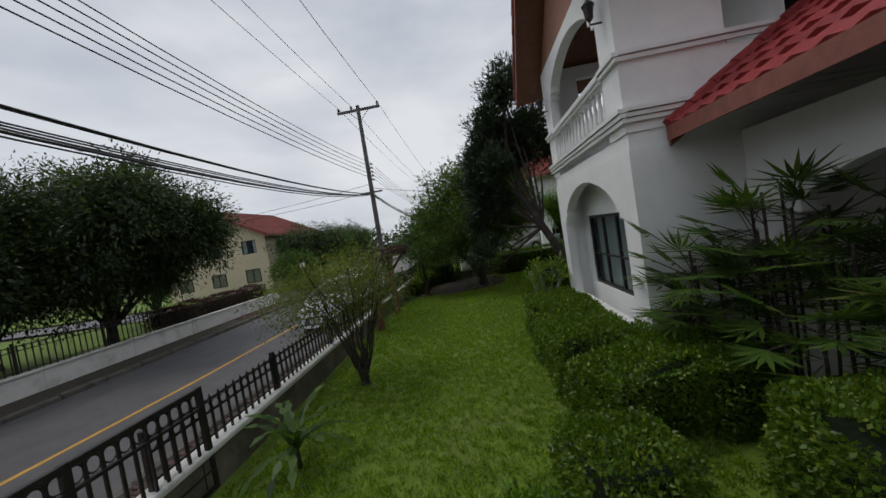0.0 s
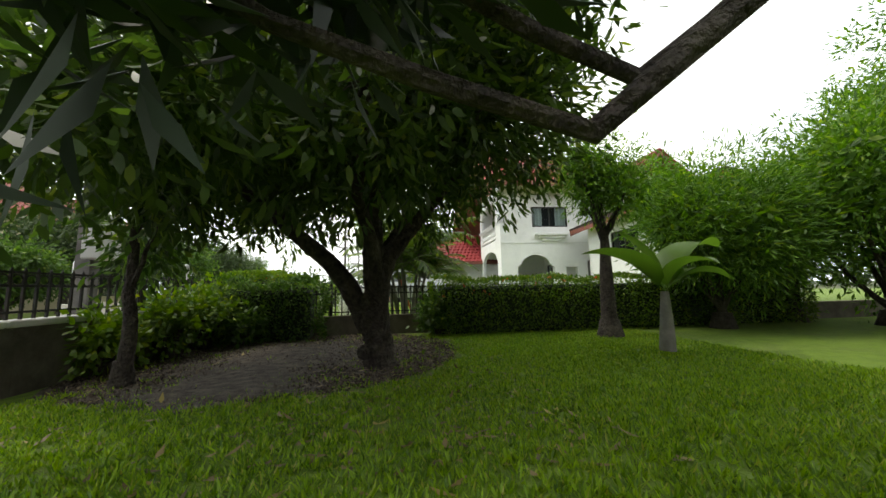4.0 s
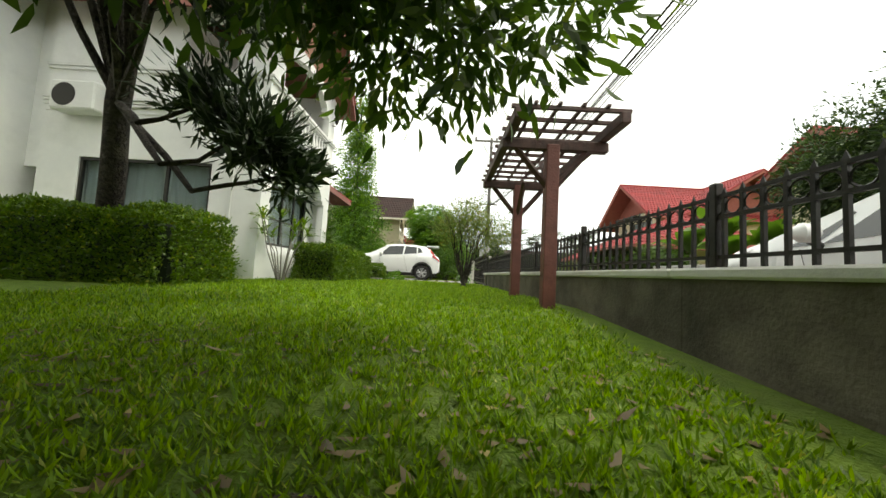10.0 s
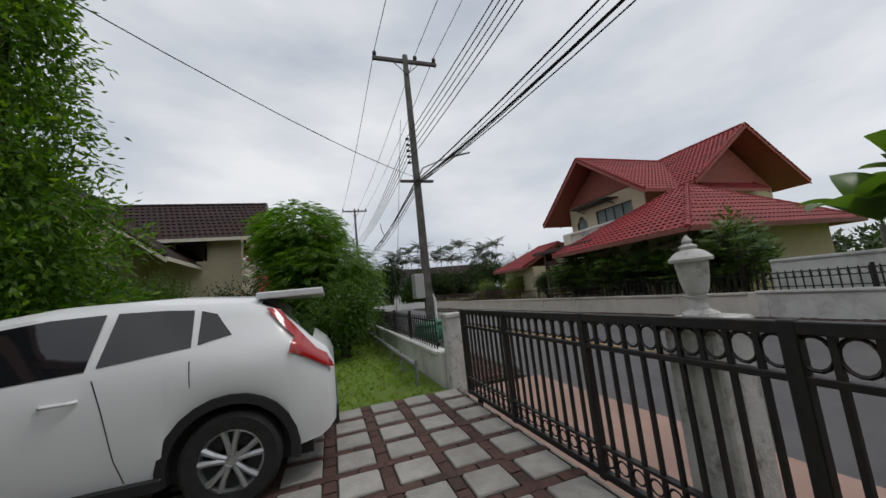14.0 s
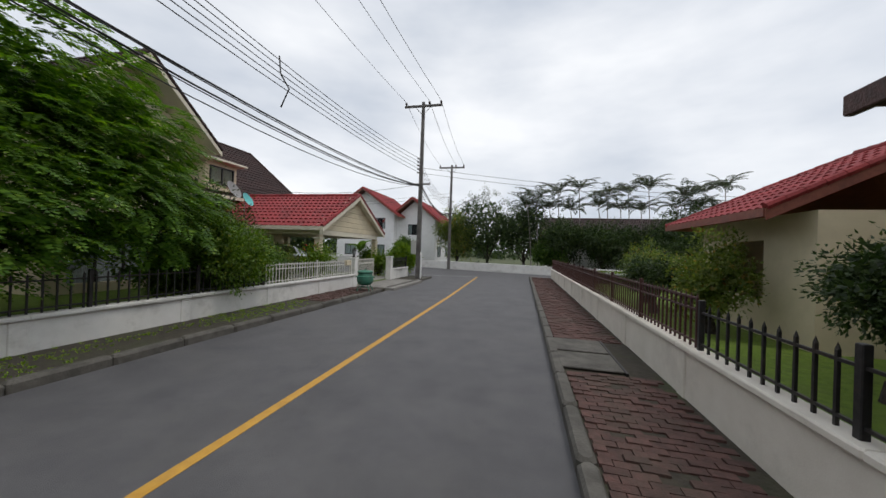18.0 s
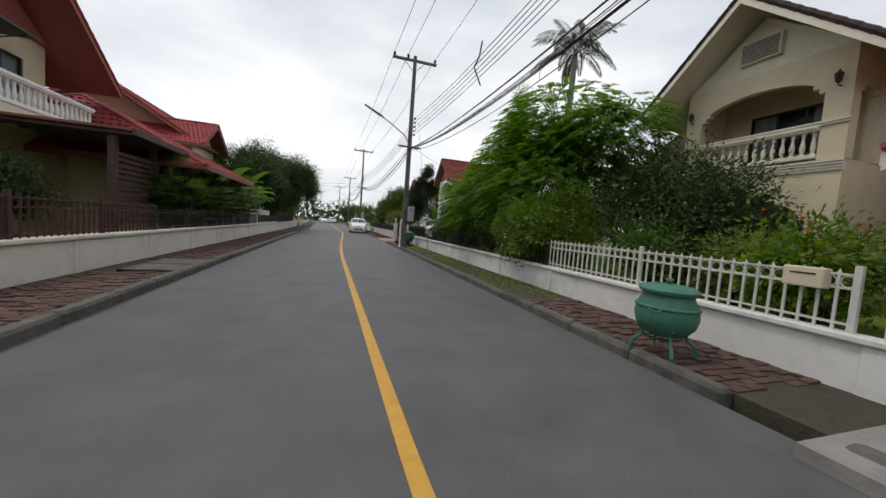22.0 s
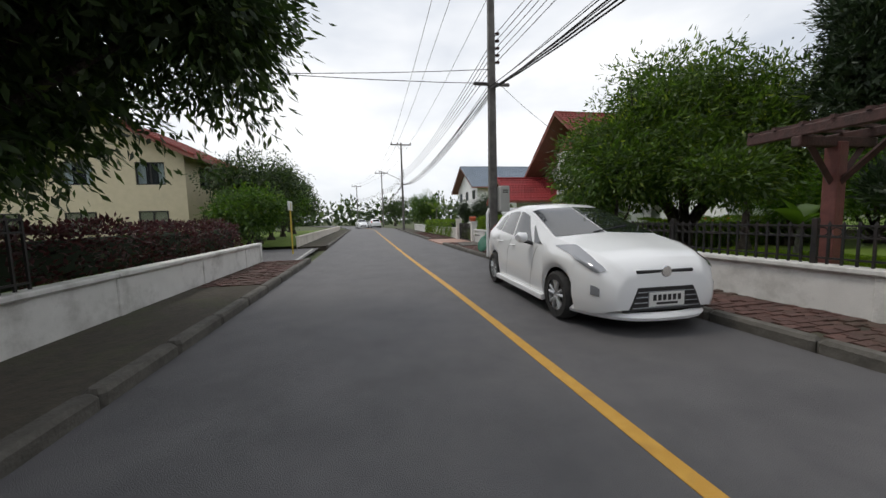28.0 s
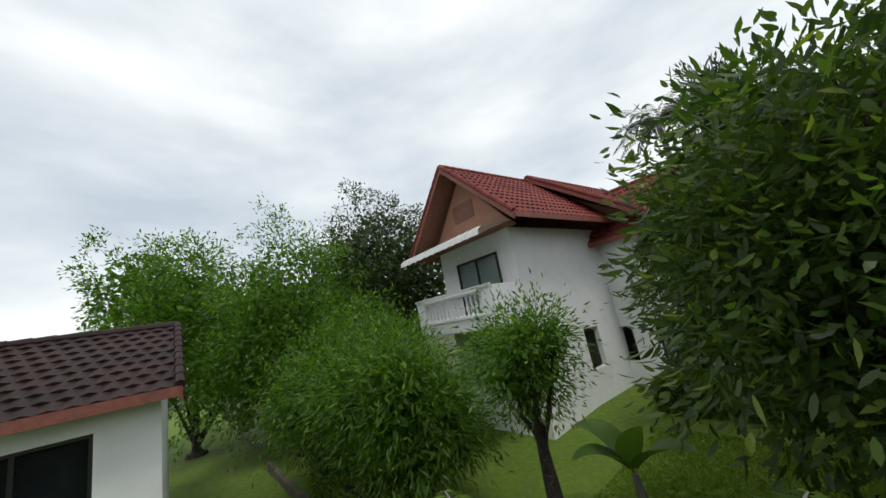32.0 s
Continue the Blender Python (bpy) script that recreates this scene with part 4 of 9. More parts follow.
part("balcony_wall", MB().box(5.3, -1.42, 3.5, 5.75, -1.3, 4.3).box(8.45, -1.42, 3.5, 8.9, -1.3, 4.3).box(5.3, -2.6, 3.5, 5.42, -1.42, 4.3).box(8.78, -2.6, 3.5, 8.9, -1.42, 4.3), M_WHITE, hA)
balustrade(hA, nb, 0.45, 3.15, 3.5, 0.78, M_TRIM)
moulding(hA, nb, 0.0, 3.6, 4.35, M_TRIM, 0.07, 2, 0.05)
window(hA, Face((7.9, -2.58), (6.0, -2.58)), 0, 1.9, 3.55, 5.35, 0.05, 2, curtain=2)
aw = MB()
for i in range(24):
    a, b = 5.1 + 4.0 * i / 24, 5.1 + 4.0 * (i + 1) / 24
    zz = 0.02 * (i % 2)
    aw.add([(a, -2.55, 6.1 + zz), (b, -2.55, 6.1 + zz), (b, -1.2, 5.85 + zz), (a, -1.2, 5.85 + zz), (a, -1.05, 5.75 + zz), (b, -1.05, 5.75 + zz), (b, -1.02, 5.6 + zz), (a, -1.02, 5.6 + zz)], [(0, 1, 2, 3), (3, 2, 5, 4), (4, 5, 6, 7)])
part("awning", aw, M_AWN, hA, "white ribbed sheet awning over the balcony")
gable_roof(hA, "y", -8.0, -1.9, 4.5, 9.7, 6.05, 8.6, M_ROOF_MAROON, M_SOFFIT, M_FASCIA)
gable_wall(hA, "y", -2.7, 5.1, 9.1, 5.95, 8.2, M_GABLE)
part("gable_vent", MB().box(6.6, -2.68, 6.75, 7.6, -2.55, 7.35, 0.01), M_SOFFIT, hA)
ac = part("air_conditioner", MB().box(3.6, -7.38, 3.2, 4.45, -7.06, 3.75, 0.03), M_TRIM, hA, "white air conditioner unit on the wall")
part("fan_grille", MB().lathe([(0.22, 0), (0.22, 0.012), (0.2, 0.014), (0.05, 0.014)], (4.17, -7.06, 3.47), 20, "y"), M_FRAME, ac)
# porch on the drive side
pf = shell(hA, 1.75, -14.2, 3.6, -11.1, 0.1, 3.1, M_WHITE, {"W": [(0.4, 2.7, 0.1, 2.6, 0.6)], "S": [(0.3, 1.9, 0.1, 2.6, 0.6)]})
gable_roof(hA, "y", -14.9, -11.15, 0.95, 6.2, 3.25, 5.0, M_ROOF_RED, M_SOFFIT, M_FASCIA, hip0=1.6)
part("door_leaf", MB().box(3.5, -13.4, 0.1, 3.56, -12.2, 2.2, 0.01), M_PERGP, hA)
part("meter_box", MB().box(0.95, -7.4, 0.55, 1.17, -7.29, 0.8, 0.012), M_CTRIM, hA, "small cream meter box low on the wall")
part("conduit", MB().tube([(1.06, -7.37, 0.8), (1.06, -7.37, 2.9)], 0.015, 6), M_TRIM, hA)

# ---- the cream house with the dark roof and the carport ----
hC = thing("house", (0, 0, 0), "cream two-storey house with dark brown roof, arched balcony and front gable", "house")
cf = shell(hC, 1.2, -35.4, 5.2, -31.8, 0.1, 3.3, M_CREAM, {"W": [(0.5, 3.1, 0.4, 2.6, 0.5)]})
ci = Face((1.6, -31.9), (1.6, -35.3))
ci.n = Vector((-1, 0, 0))
wall(hC, ci, 0.1, 3.3, M_CREAM, [(0.5, 2.9, 0.3, 2.3, 0)], 0.1, "recess_wall")
window(hC, ci, 0.5, 2.9, 0.3, 2.3, -0.04, 3)
moulding(hC, cf["W"], -0.05, 3.65, 3.42, M_CTRIM, 0.1, 4, 0.06)
floor_slab(hC, 1.2, -35.4, 5.2, -31.8, 3.45, M_CREAM, 0.2)
cu = shell(hC, 1.2, -35.4, 5.2, -31.8, 3.45, 5.9, M_CREAM, {"W": [(0.45, 3.15, 3.45, 5.4, 0.45)], "N": [(1.2, 2.6, 4.3, 5.3, 0)], "S": [(0.3, 1.0, 3.45, 5.3, 0.4)]})
balustrade(hC, cu["W"], 0.45, 3.15, 3.5, 0.75, M_CTRIM)
moulding(hC, cu["W"], -0.05, 3.65, 4.3, M_CTRIM, 0.07, 2, 0.05)
cbk = Face((2.6, -31.9), (2.6, -35.3))
cbk.n = Vector((-1, 0, 0))
wall(hC, cbk, 3.45, 5.9, M_CREAM, [(0.8, 2.7, 3.5, 5.2, 0)], 0.1, "loggia_wall")
window(hC, cbk, 0.8, 2.7, 3.5, 5.2, -0.03, 3, curtain=2)
for u in (0.2, 3.4):
    coach_lamp(hC, cu["W"], u, 5.0)
gable_roof(hC, "x", 0.25, 7.5, -36.25, -30.9, 5.25, 7.6, M_ROOF_DARK, M_CTRIM, M_CTRIM)
gable_wall(hC, "x", 1.22, -35.4, -31.8, 5.9, 7.3, M_CTRIM)
part("gable_vent", MB().box(1.1, -34.05, 6.2, 1.24, -33.15, 6.75, 0.01), M_CTRIM, hC)
for k in range(7):
    part("slat", MB().box(1.07, -34.0, 6.24 + k * 0.07, 1.12, -33.2, 6.28 + k * 0.07), M_CONC, hC)
cm = shell(hC, 5.0, -45.0, 11.5, -28.6, 0.1, 5.2, M_CREAM, {"W": [(11.6, 13.2, 3.7, 4.9, 0)], "N": [(1.2, 2.6, 3.6, 4.8, 0), (1.0, 3.4, 0.9, 2.3, 0)]})
window(hC, cm["W"], 11.6, 13.2, 3.7, 4.9, -0.06, 2)
window(hC, cm["N"], 1.2, 2.6, 3.6, 4.8, -0.06, 2)
gable_roof(hC, "y", -45.6, -28.0, 2.9, 12.8, 4.0, 8.0, M_ROOF_DARK, M_CTRIM, M_CTRIM)
gable_wall(hC, "y", -28.75, 5.0, 11.5, 5.2, 7.5, M_CREAM)
ca = wall(hC, Face((3.2, -36.0), (3.2, -37.4)), 0.1, 3.4, M_CREAM, (), 0.2)
part("window_box", MB().box(2.9, -39.6, 4.2, 5.0, -37.9, 5.5), M_CREAM, hC)
wd = Face((2.88, -37.95), (2.88, -39.55))
wd.n = Vector((-1, 0, 0))
window(hC, wd, 0.15, 1.45, 4.45, 5.3, 0.03, 2, curtain=False)
part("dormer_roof", MB().box(2.5, -39.9, 5.5, 5.3, -37.6, 5.6, 0.02), M_CTRIM, hC)
# carport
cp = thing("carport", (0, 0, 0), "open cream carport with boarded gable and red tiled roof", "carport")
gable_roof(cp, "x", -3.3, 3.4, -43.9, -37.7, 2.5, 4.25, M_ROOF_RED, M_CTRIM, M_CTRIM)
for k in range(7):
    z = 2.42 + k * 0.24
    w = 3.1 * (1 - (z - 2.42) / 1.75) - 0.15
    part("board", MB().box(-3.02, -40.8 - w, z, -2.96, -40.8 + w, z + 0.232, 0.01), M_CREAM, cp)
part("beam", MB().box(-3.0, -43.6, 2.2, 3.2, -43.4, 2.45, 0.01).box(-3.0, -38.2, 2.2, 3.2, -38.0, 2.45, 0.01).box(-3.0, -43.4, 2.2, -2.8, -38.2, 2.45, 0.01), M_CTRIM, cp)
part("carport_ceiling", MB().box(-2.9, -43.5, 2.40, 3.2, -38.1, 2.44), M_CTRIM, cp)
for y in (-43.5, -38.1):
    for x in (-2.9, 2.9):
        col_p = part("column", MB().box(x - 0.13, y - 0.13, 0.1, x + 0.13, y + 0.13, 2.2, 0.015), M_CREAM, cp)
        part("capital", MB().box(x - 0.17, y - 0.17, 2.02, x + 0.17, y + 0.17, 2.1, 0.01).box(x - 0.16, y - 0.16, 0.1, x + 0.16, y + 0.16, 0.6, 0.01), M_CTRIM, col_p)
part("back_wall", MB().box(3.25, -43.8, 0.1, 3.4, -37.8, 2.4), M_CREAM, cp)
# near-black slab on the back wall, painted as an unlit doorway
part("doorway_shade_sheet", MB().box(3.2, -40.2, 0.1, 3.26, -38.6, 2.1), M_DARKIN, cp)
solo("carport_floor", MB().box(-4.2, -43.6, 0.0, 3.3, -38.0, 0.16), M_DRIVE, "pale concrete carport floor", "floor", kind="structure")
# satellite dishes
for (x, y, z, r, c, nm) in ((1.6, -38.9, 3.75, 0.34, plain("turquoise_dish", (0.12, 0.5, 0.5), 0.4), "turquoise satellite dish on the carport roof"), (1.7, -38.2, 4.1, 0.42, M_IRONG, "grey mesh satellite dish on the roof")):
    t = thing("satellite_dish", (x, y, z - 0.9), nm, "satellite dish")
    part("bowl", MB().lathe([(0.02, 0.0), (r * 0.5, 0.03), (r, 0.12), (r, 0.13), (r * 0.5, 0.045), (0.02, 0.015)], n=20), c, t, at=pose(0, 0, 0.9, 0, -62, 12), smooth=True)
    part("mast", MB().tube([(0.08, 0, 0), (0.08, 0, 0.9)], 0.02, 6), M_IRONG, t)

# ---- the red-roofed house across the road ----
hW = thing("house", (0, 0, 0), "cream two-storey house with steep red tiled roofs and a balcony", "house")
wf = shell(hW, -24.0, -32.1, -17.9, -24.8, 0.1, 3.3, M_CREAM, {"E": [(1.0, 3.2, 0.5, 2.4, 0)]})
wu = shell(hW, -24.0, -30.7, -18.3, -25.1, 3.3, 6.2, M_CREAM, {"E": [(0.5, 1.4, 3.9, 5.4, 0.35), (2.2, 4.8, 4.3, 5.4, 0)]})
window(hW, wu["E"], 2.2, 4.8, 4.3, 5.4, -0.05, 4)
window(hW, wu["E"], 0.5, 1.4, 3.9, 5.4, -0.05, 1)
window(hW, wf["E"], 1.0, 3.2, 0.5, 2.4, -0.05, 3)
part("balcony_slab", MB().box(-18.3, -30.0, 3.2, -16.9, -25.3, 3.55, 0.02).box(-17.02, -30.0, 3.55, -16.9, -29.3, 4.3).box(-18.3, -30.0, 3.55, -17.0, -29.9, 4.3).box(-18.3, -25.4, 3.55, -17.0, -25.3, 4.3), M_CTRIM, hW)
balustrade(hW, Face((-16.9, -29.3), (-16.9, -25.4)), 0, 3.9, 3.55, 0.75, M_TRIM)
gable_roof(hW, "x", -26.0, -16.9, -31.8, -23.9, 5.3, 8.4, M_ROOF_RED, M_GABLE_RED, M_GABLE_RED)
gable_wall(hW, "x", -18.3, -30.7, -25.1, 6.1, 8.0, M_GABLE_RED)
part("canopy", MB().box(-18.3, -29.7, 5.75, -17.4, -26.7, 5.8).tube([(-18.3, -29.4, 5.5), (-17.5, -29.4, 5.74)], 0.02, 5).tube([(-18.3, -27.0, 5.5), (-17.5, -27.0, 5.74)], 0.02, 5), M_IRON, hW, "dark sheet canopy over the upper window")
gable_roof(hW, "y", -33.5, -23.4, -28.8, -19.6, 5.6, 8.7, M_ROOF_RED, M_GABLE_RED, M_GABLE_RED)
gable_wall(hW, "y", -24.7, -27.6, -20.8, 5.6, 8.2, M_GABLE_RED)
wn2 = shell(hW, -22.6, -24.8, -14.3, -20.6, 0.1, 3.0, M_CREAM, {"E": [(0.7, 1.7, 0.9, 2.2, 0), (2.5, 3.6, 1.0, 2.2, 0)], "N": [(2.0, 3.4, 1.0, 2.2, 0)]})
window(hW, wn2["E"], 0.7, 1.7, 0.9, 2.2, -0.05, 2)
window(hW, wn2["E"], 2.5, 3.6, 1.0, 2.2, -0.05, 2)
window(hW, wn2["N"], 2.0, 3.4, 1.0, 2.2, -0.05, 2)
shell(hW, -27.6, -26.2, -20.8, -24.6, 3.0, 5.6, M_CREAM)
gable_roof(hW, "y", -26.5, -19.8, -23.4, -13.3, 2.75, 5.2, M_ROOF_RED, M_GABLE_RED, M_FASCIA, hip0=3.2, hip1=3.2)
# dark timber porch beside it
PY0, PY1, PZ = -29.17, -24.58, 3.21
part("porch_roof", MB().box(-17.2, PY0, PZ - 0.06, -14.0, PY1, PZ), M_FASCIA, hW)
part("porch_fascia", MB().box(-14.06, PY0 - 0.05, PZ - 0.18, -13.98, PY1 + 0.05, PZ + 0.002, 0.01), M_PERG, hW)
for k in range(int((PY1 - PY0) / 0.5)):
    part("rafter", MB().box(-17.0, PY0 + 0.1 + k * 0.5, PZ - 0.16, -14.06, PY0 + 0.16 + k * 0.5, PZ - 0.06), M_PERG, hW)
for k in range(13):
    part("slat", MB().box(-14.62, PY0 + 0.4, 0.75 + k * 0.15, -14.57, PY1 - 0.3, 0.85 + k * 0.15), M_PERG, hW)
for y in (PY0 + 0.3, (PY0 + PY1) / 2, PY1 - 0.3):
    part("post", MB().box(-14.7, y - 0.08, 0.1, -14.54, y + 0.08, PZ - 0.06), M_PERG, hW)
gable_roof(hW, "y", -37.5, -33.0, -22.0, -15.6, 2.7, 4.3, M_ROOF_RED, M_GABLE_RED, M_FASCIA, hip0=2.0)
shell(hW, -21.2, -37.0, -16.4, -33.0, 0.1, 2.7, M_CREAM, {"E": [(1.4, 2.6, 0.9, 2.2, 0)]})

# ---- the white house to the north ----
hB = thing("house", (0, 0, 0), "white two-storey house with deep maroon front gable, arched balcony and carport", "house")
bf = shell(hB, 3.4, 11.0, 8.8, 15.2, 0.1, 3.2, M_WHITE, {"W": [(0.4, 3.6, 0.1, 2.75, 0.55)], "S": [(0.8, 2.6, 0.1, 2.4, 0.55), (3.2, 3.8, 1.3, 1.8, 0), (4.3, 5.2, 0.1, 2.1, 0)]})
bu = shell(hB, 3.4, 11.0, 8.8, 15.2, 3.2, 5.8, M_WHITE, {"W": [(0.4, 3.4, 3.2, 5.3, 0.5)], "S": [(1.6, 3.4, 3.75, 4.75, 0), (4.1, 4.5, 4.3, 4.7, 0)]})
window(hB, bu["S"], 1.6, 3.4, 3.75, 4.75, -0.05, 2, curtain=2)
window(hB, bu["S"], 4.1, 4.5, 4.3, 4.7, -0.05, 1, curtain=False)
part("planter_ledge", MB().box(1.7, 0, 3.3, 3.3, 0.32, 3.42, 0.02, m=bu["S"].m()).box(1.85, 0, 3.18, 3.15, 0.24, 3.3, 0.02, m=bu["S"].m()).box(2.0, 0, 3.06, 3.0, 0.15, 3.18, 0.02, m=bu["S"].m()), M_TRIM, hB)
bb = Face((4.9, 15.1), (4.9, 11.1))
bb.n = Vector((-1, 0, 0))
wall(hB, bb, 3.2, 5.8, M_WHITE, [(0.9, 3.0, 3.3, 5.0, 0)], 0.1, "loggia_wall")
window(hB, bb, 0.9, 3.0, 3.3, 5.0, -0.03, 2, curtain=2)
floor_slab(hB, 3.4, 11.0, 8.8, 15.2, 3.25, M_WHITE, 0.2)
balustrade(hB, bu["W"], 0.4, 3.4, 3.3, 0.75, M_TRIM, gap=0.28, fat=0.075)
moulding(hB, bu["W"], -0.05, 4.25, 4.1, M_TRIM, 0.08, 3, 0.05)
moulding(hB, bu["S"], -0.05, 0.9, 4.1, M_TRIM, 0.08, 3, 0.05)
moulding(hB, bu["S"], -0.05, 5.4, 3.0, M_TRIM, 0.03, 1, 0.05)
bm2 = shell(hB, 4.2, 15.2, 11.5, 17.4, 0.1, 5.0, M_WHITE, {"W": [(0.35, 1.75, 3.6, 4.8, 0), (0.5, 1.6, 0.9, 2.2, 0)]})
window(hB, bm2["W"], 0.35, 1.75, 3.6, 4.8, -0.05, 2, curtain=2)
window(hB, bm2["W"], 0.5, 1.6, 0.9, 2.2, -0.05, 2)
moulding(hB, bm2["W"], 0.2, 1.95, 3.35, M_TRIM, 0.08, 2, 0.05)
gable_roof(hB, "x", 2.1, 10.5, 10.1, 16.3, 5.65, 8.1, M_ROOF_MAROON, M_SOFFIT, M_FASCIA)
slope = MB()
roof_plane(slope, (10.5, 18.6, 3.95), (2.1, 18.6, 3.95), (2.1, 16.32, 5.75), (10.5, 16.32, 5.75))
part("lower_roof", slope, M_ROOF_MAROON, hB)
part("lower_soffit", MB().add([(2.1, 18.6, 3.9), (10.5, 18.6, 3.9), (10.5, 16.2, 5.66), (2.1, 16.2, 5.66)], [(0, 1, 2, 3)]), M_SOFFIT, hB)
part("lower_fascia", MB().add([(2.08, 18.62, 3.8), (2.08, 18.62, 4.02), (2.08, 16.2, 5.86), (2.08, 16.2, 5.62), (2.12, 18.62, 3.8), (2.12, 18.62, 4.02), (2.12, 16.2, 5.86), (2.12, 16.2, 5.62)], [(0, 1, 2, 3), (7, 6, 5, 4), (1, 5, 6, 2), (0, 3, 7, 4)]), M_FASCIA, hB)
gable_wall(hB, "x", 3.42, 11.0, 15.2, 5.8, 7.45, M_GABLE)
part("upper_wall", MB().box(3.53, 11.0, 5.8, 8.8, 11.12, 6.3), M_WHITE, hB)
# east wing with its own small gable to the south
ew = shell(hB, 8.8, 10.3, 12.0, 15.0, 0.1, 5.4, M_WHITE, {"S": [(0.4, 1.5, 3.7, 4.7, 0)], "W": [(0.1, 0.5, 1.0, 1.6, 0)]})
window(hB, ew["S"], 0.4, 1.5, 3.7, 4.7, -0.05, 2, curtain=False)
part("planter_ledge", MB().box(0.3, 0, 3.3, 1.6, 0.25, 3.42, 0.02, m=ew["S"].m()).box(0.45, 0, 3.18, 1.45, 0.18, 3.3, 0.02, m=ew["S"].m()), M_TRIM, hB)
gable_roof(hB, "y", 9.0, 16.0, 8.1, 12.7, 5.0, 6.9, M_ROOF_MAROON, M_SOFFIT, M_FASCIA)
gable_wall(hB, "y", 10.32, 8.8, 12.0, 5.4, 6.5, M_WHITE)
part("carport_back", MB().box(7.2, 11.2, 0.1, 7.35, 15.0, 3.1), M_WHITE, hB)
wd2 = Face((7.18, 15.0), (7.18, 11.2))
wd2.n = Vector((-1, 0, 0))
window(hB, wd2, 0.6, 1.6, 0.2, 2.1, 0.03, 2)
# entrance porch
pp = shell(hB, 0.5, 15.9, 4.15, 18.8, 0.1, 2.6, M_WHITE, {"W": [(0.5, 2.4, 0.1, 2.3, 0.5)], "S": [(0.9, 2.2, 0.1, 2.2, 0.4)]})
gable_roof(hB, "x", -0.5, 4.9, 14.9, 19.8, 2.4, 4.25, M_ROOF_RED, M_SOFFIT, M_FASCIA)
gable_wall(hB, "x", 0.52, 15.9, 18.8, 2.6, 3.7, M_GABLE)
part("air_conditioner", MB().box(3.8, 17.5, 3.55, 4.18, 18.3, 4.05, 0.03), M_TRIM, hB, "white air conditioner unit")
# low store building behind
hS = thing("garden_house", (0, 0, 0), "low white outbuilding with dark maroon tiled roof", "house")
sh = shell(hS, 6.9, 5.4, 12.0, 9.4, 0.1, 3.45, M_WHITE, {"W": [(1.6, 3.2, 1.95, 2.9, 0)]})
window(hS, sh["W"], 1.6, 3.2, 1.95, 2.9, -0.05, 2, curtain=False)
gable_roof(hS, "y", 5.15, 10.0, 6.4, 12.5, 3.32, 4.6, M_ROOF_DARK, M_SOFFIT, M_FASCIA)

# ---- houses farther off ----
def far_house(x0, y0, x1, y1, h, tile, wallm, label, axis="x", rise=2.4, storeys=2, gm=None):
    t = thing("house", (0, 0, 0), label, "house")
    op = {}
    for s, ln in (("W", abs(y1 - y0)), ("E", abs(y1 - y0)), ("N", abs(x1 - x0)), ("S", abs(x1 - x0))):
        o = []
        k = max(1, int(ln / 3.2))
        for i in range(k):
            c = ln * (i + 0.5) / k
            o.append((c - 0.7, c + 0.7, h - 1.7, h - 0.5, 0))
        op[s] = o
    fs = shell(t, x0, y0, x1, y1, 0, h, wallm, op)
    for s in "WENS":
        for o in op[s]:
            window(t, fs[s], *o[:4], -0.06, 2, curtain=2)
            if storeys == 2:
                window(t, fs[s], o[0], o[1], 0.9, 2.1, 0.03, 2, curtain=False)
    a = (x0, x1, y0, y1) if axis == "x" else (y0, y1, x0, x1)
    gable_roof(t, axis, a[0] - 0.9, a[1] + 0.9, a[2] - 0.9, a[3] + 0.9, h - 0.3, h + rise, tile, M_SOFFIT, M_FASCIA)
    for e in (a[0], a[1] - 0.12):
        gable_wall(t, axis, e, a[2], a[3], h, h + rise - 0.3, gm or wallm)
    return t


far_house(3.0, -68, 10, -61, 5.6, M_ROOF_RED, M_WHITE, "white two-storey house with red gables across the junction", "y", 2.8)
far_house(-1.5, -70, 3.5, -62, 5.0, M_ROOF_RED, M_WHITE, "white house with twin red gables behind the far wall", "y", 2.4)
far_house(-28, -75, -14, -63, 3.4, M_ROOF_DARK, M_WHITE, "low white bungalow with dark roof behind palms", "x", 2.6, 1)
far_house(3, 34, 12, 44, 5.4, M_ROOF_BLUE, M_WHITE, "white two-storey house with blue-grey tiled roof", "x", 3.0)
hN = far_house(-26.2, -14.3, -18.2, -6.6, 5.6, M_ROOF_RED, M_CREAM, "cream house with orange gable and red tiled roofs behind the trees", "y", 2.85, gm=M_GABLE)
shell(hN, -18.2, -15.3, -17.6, -11.7, 0, 5.3, M_CREAM)
gable_roof(hN, "x", -22.0, -16.8, -16.0, -11.0, 5.1, 6.8, M_ROOF_RED, M_SOFFIT, M_FASCIA)
gable_wall(hN, "x", -17.7, -15.3, -11.7, 5.3, 6.5, M_CREAM)
far_house(-30, 13, -20, 22, 5.2, M_ROOF_MAROON, M_CREAM, "cream house with maroon roof beyond the side street", "y", 2.6)
far_house(-33, -48, -25, -40, 3.4, M_ROOF_DARK, M_CREAM, "low cream house with dark roof behind the lawn", "y", 2.4, 1)

# ---- electricity poles and cables ----
POLES = [(-6.4, 1.7, 9.5), (-5.75, -22.7, 9.5), (-5.5, -43.7, 9.9), (-5.0, -53.8, 8.9), (-6.9, 29.3, 9.4), (-8.6, 52, 9.4), (-14, 75, 9.4)]


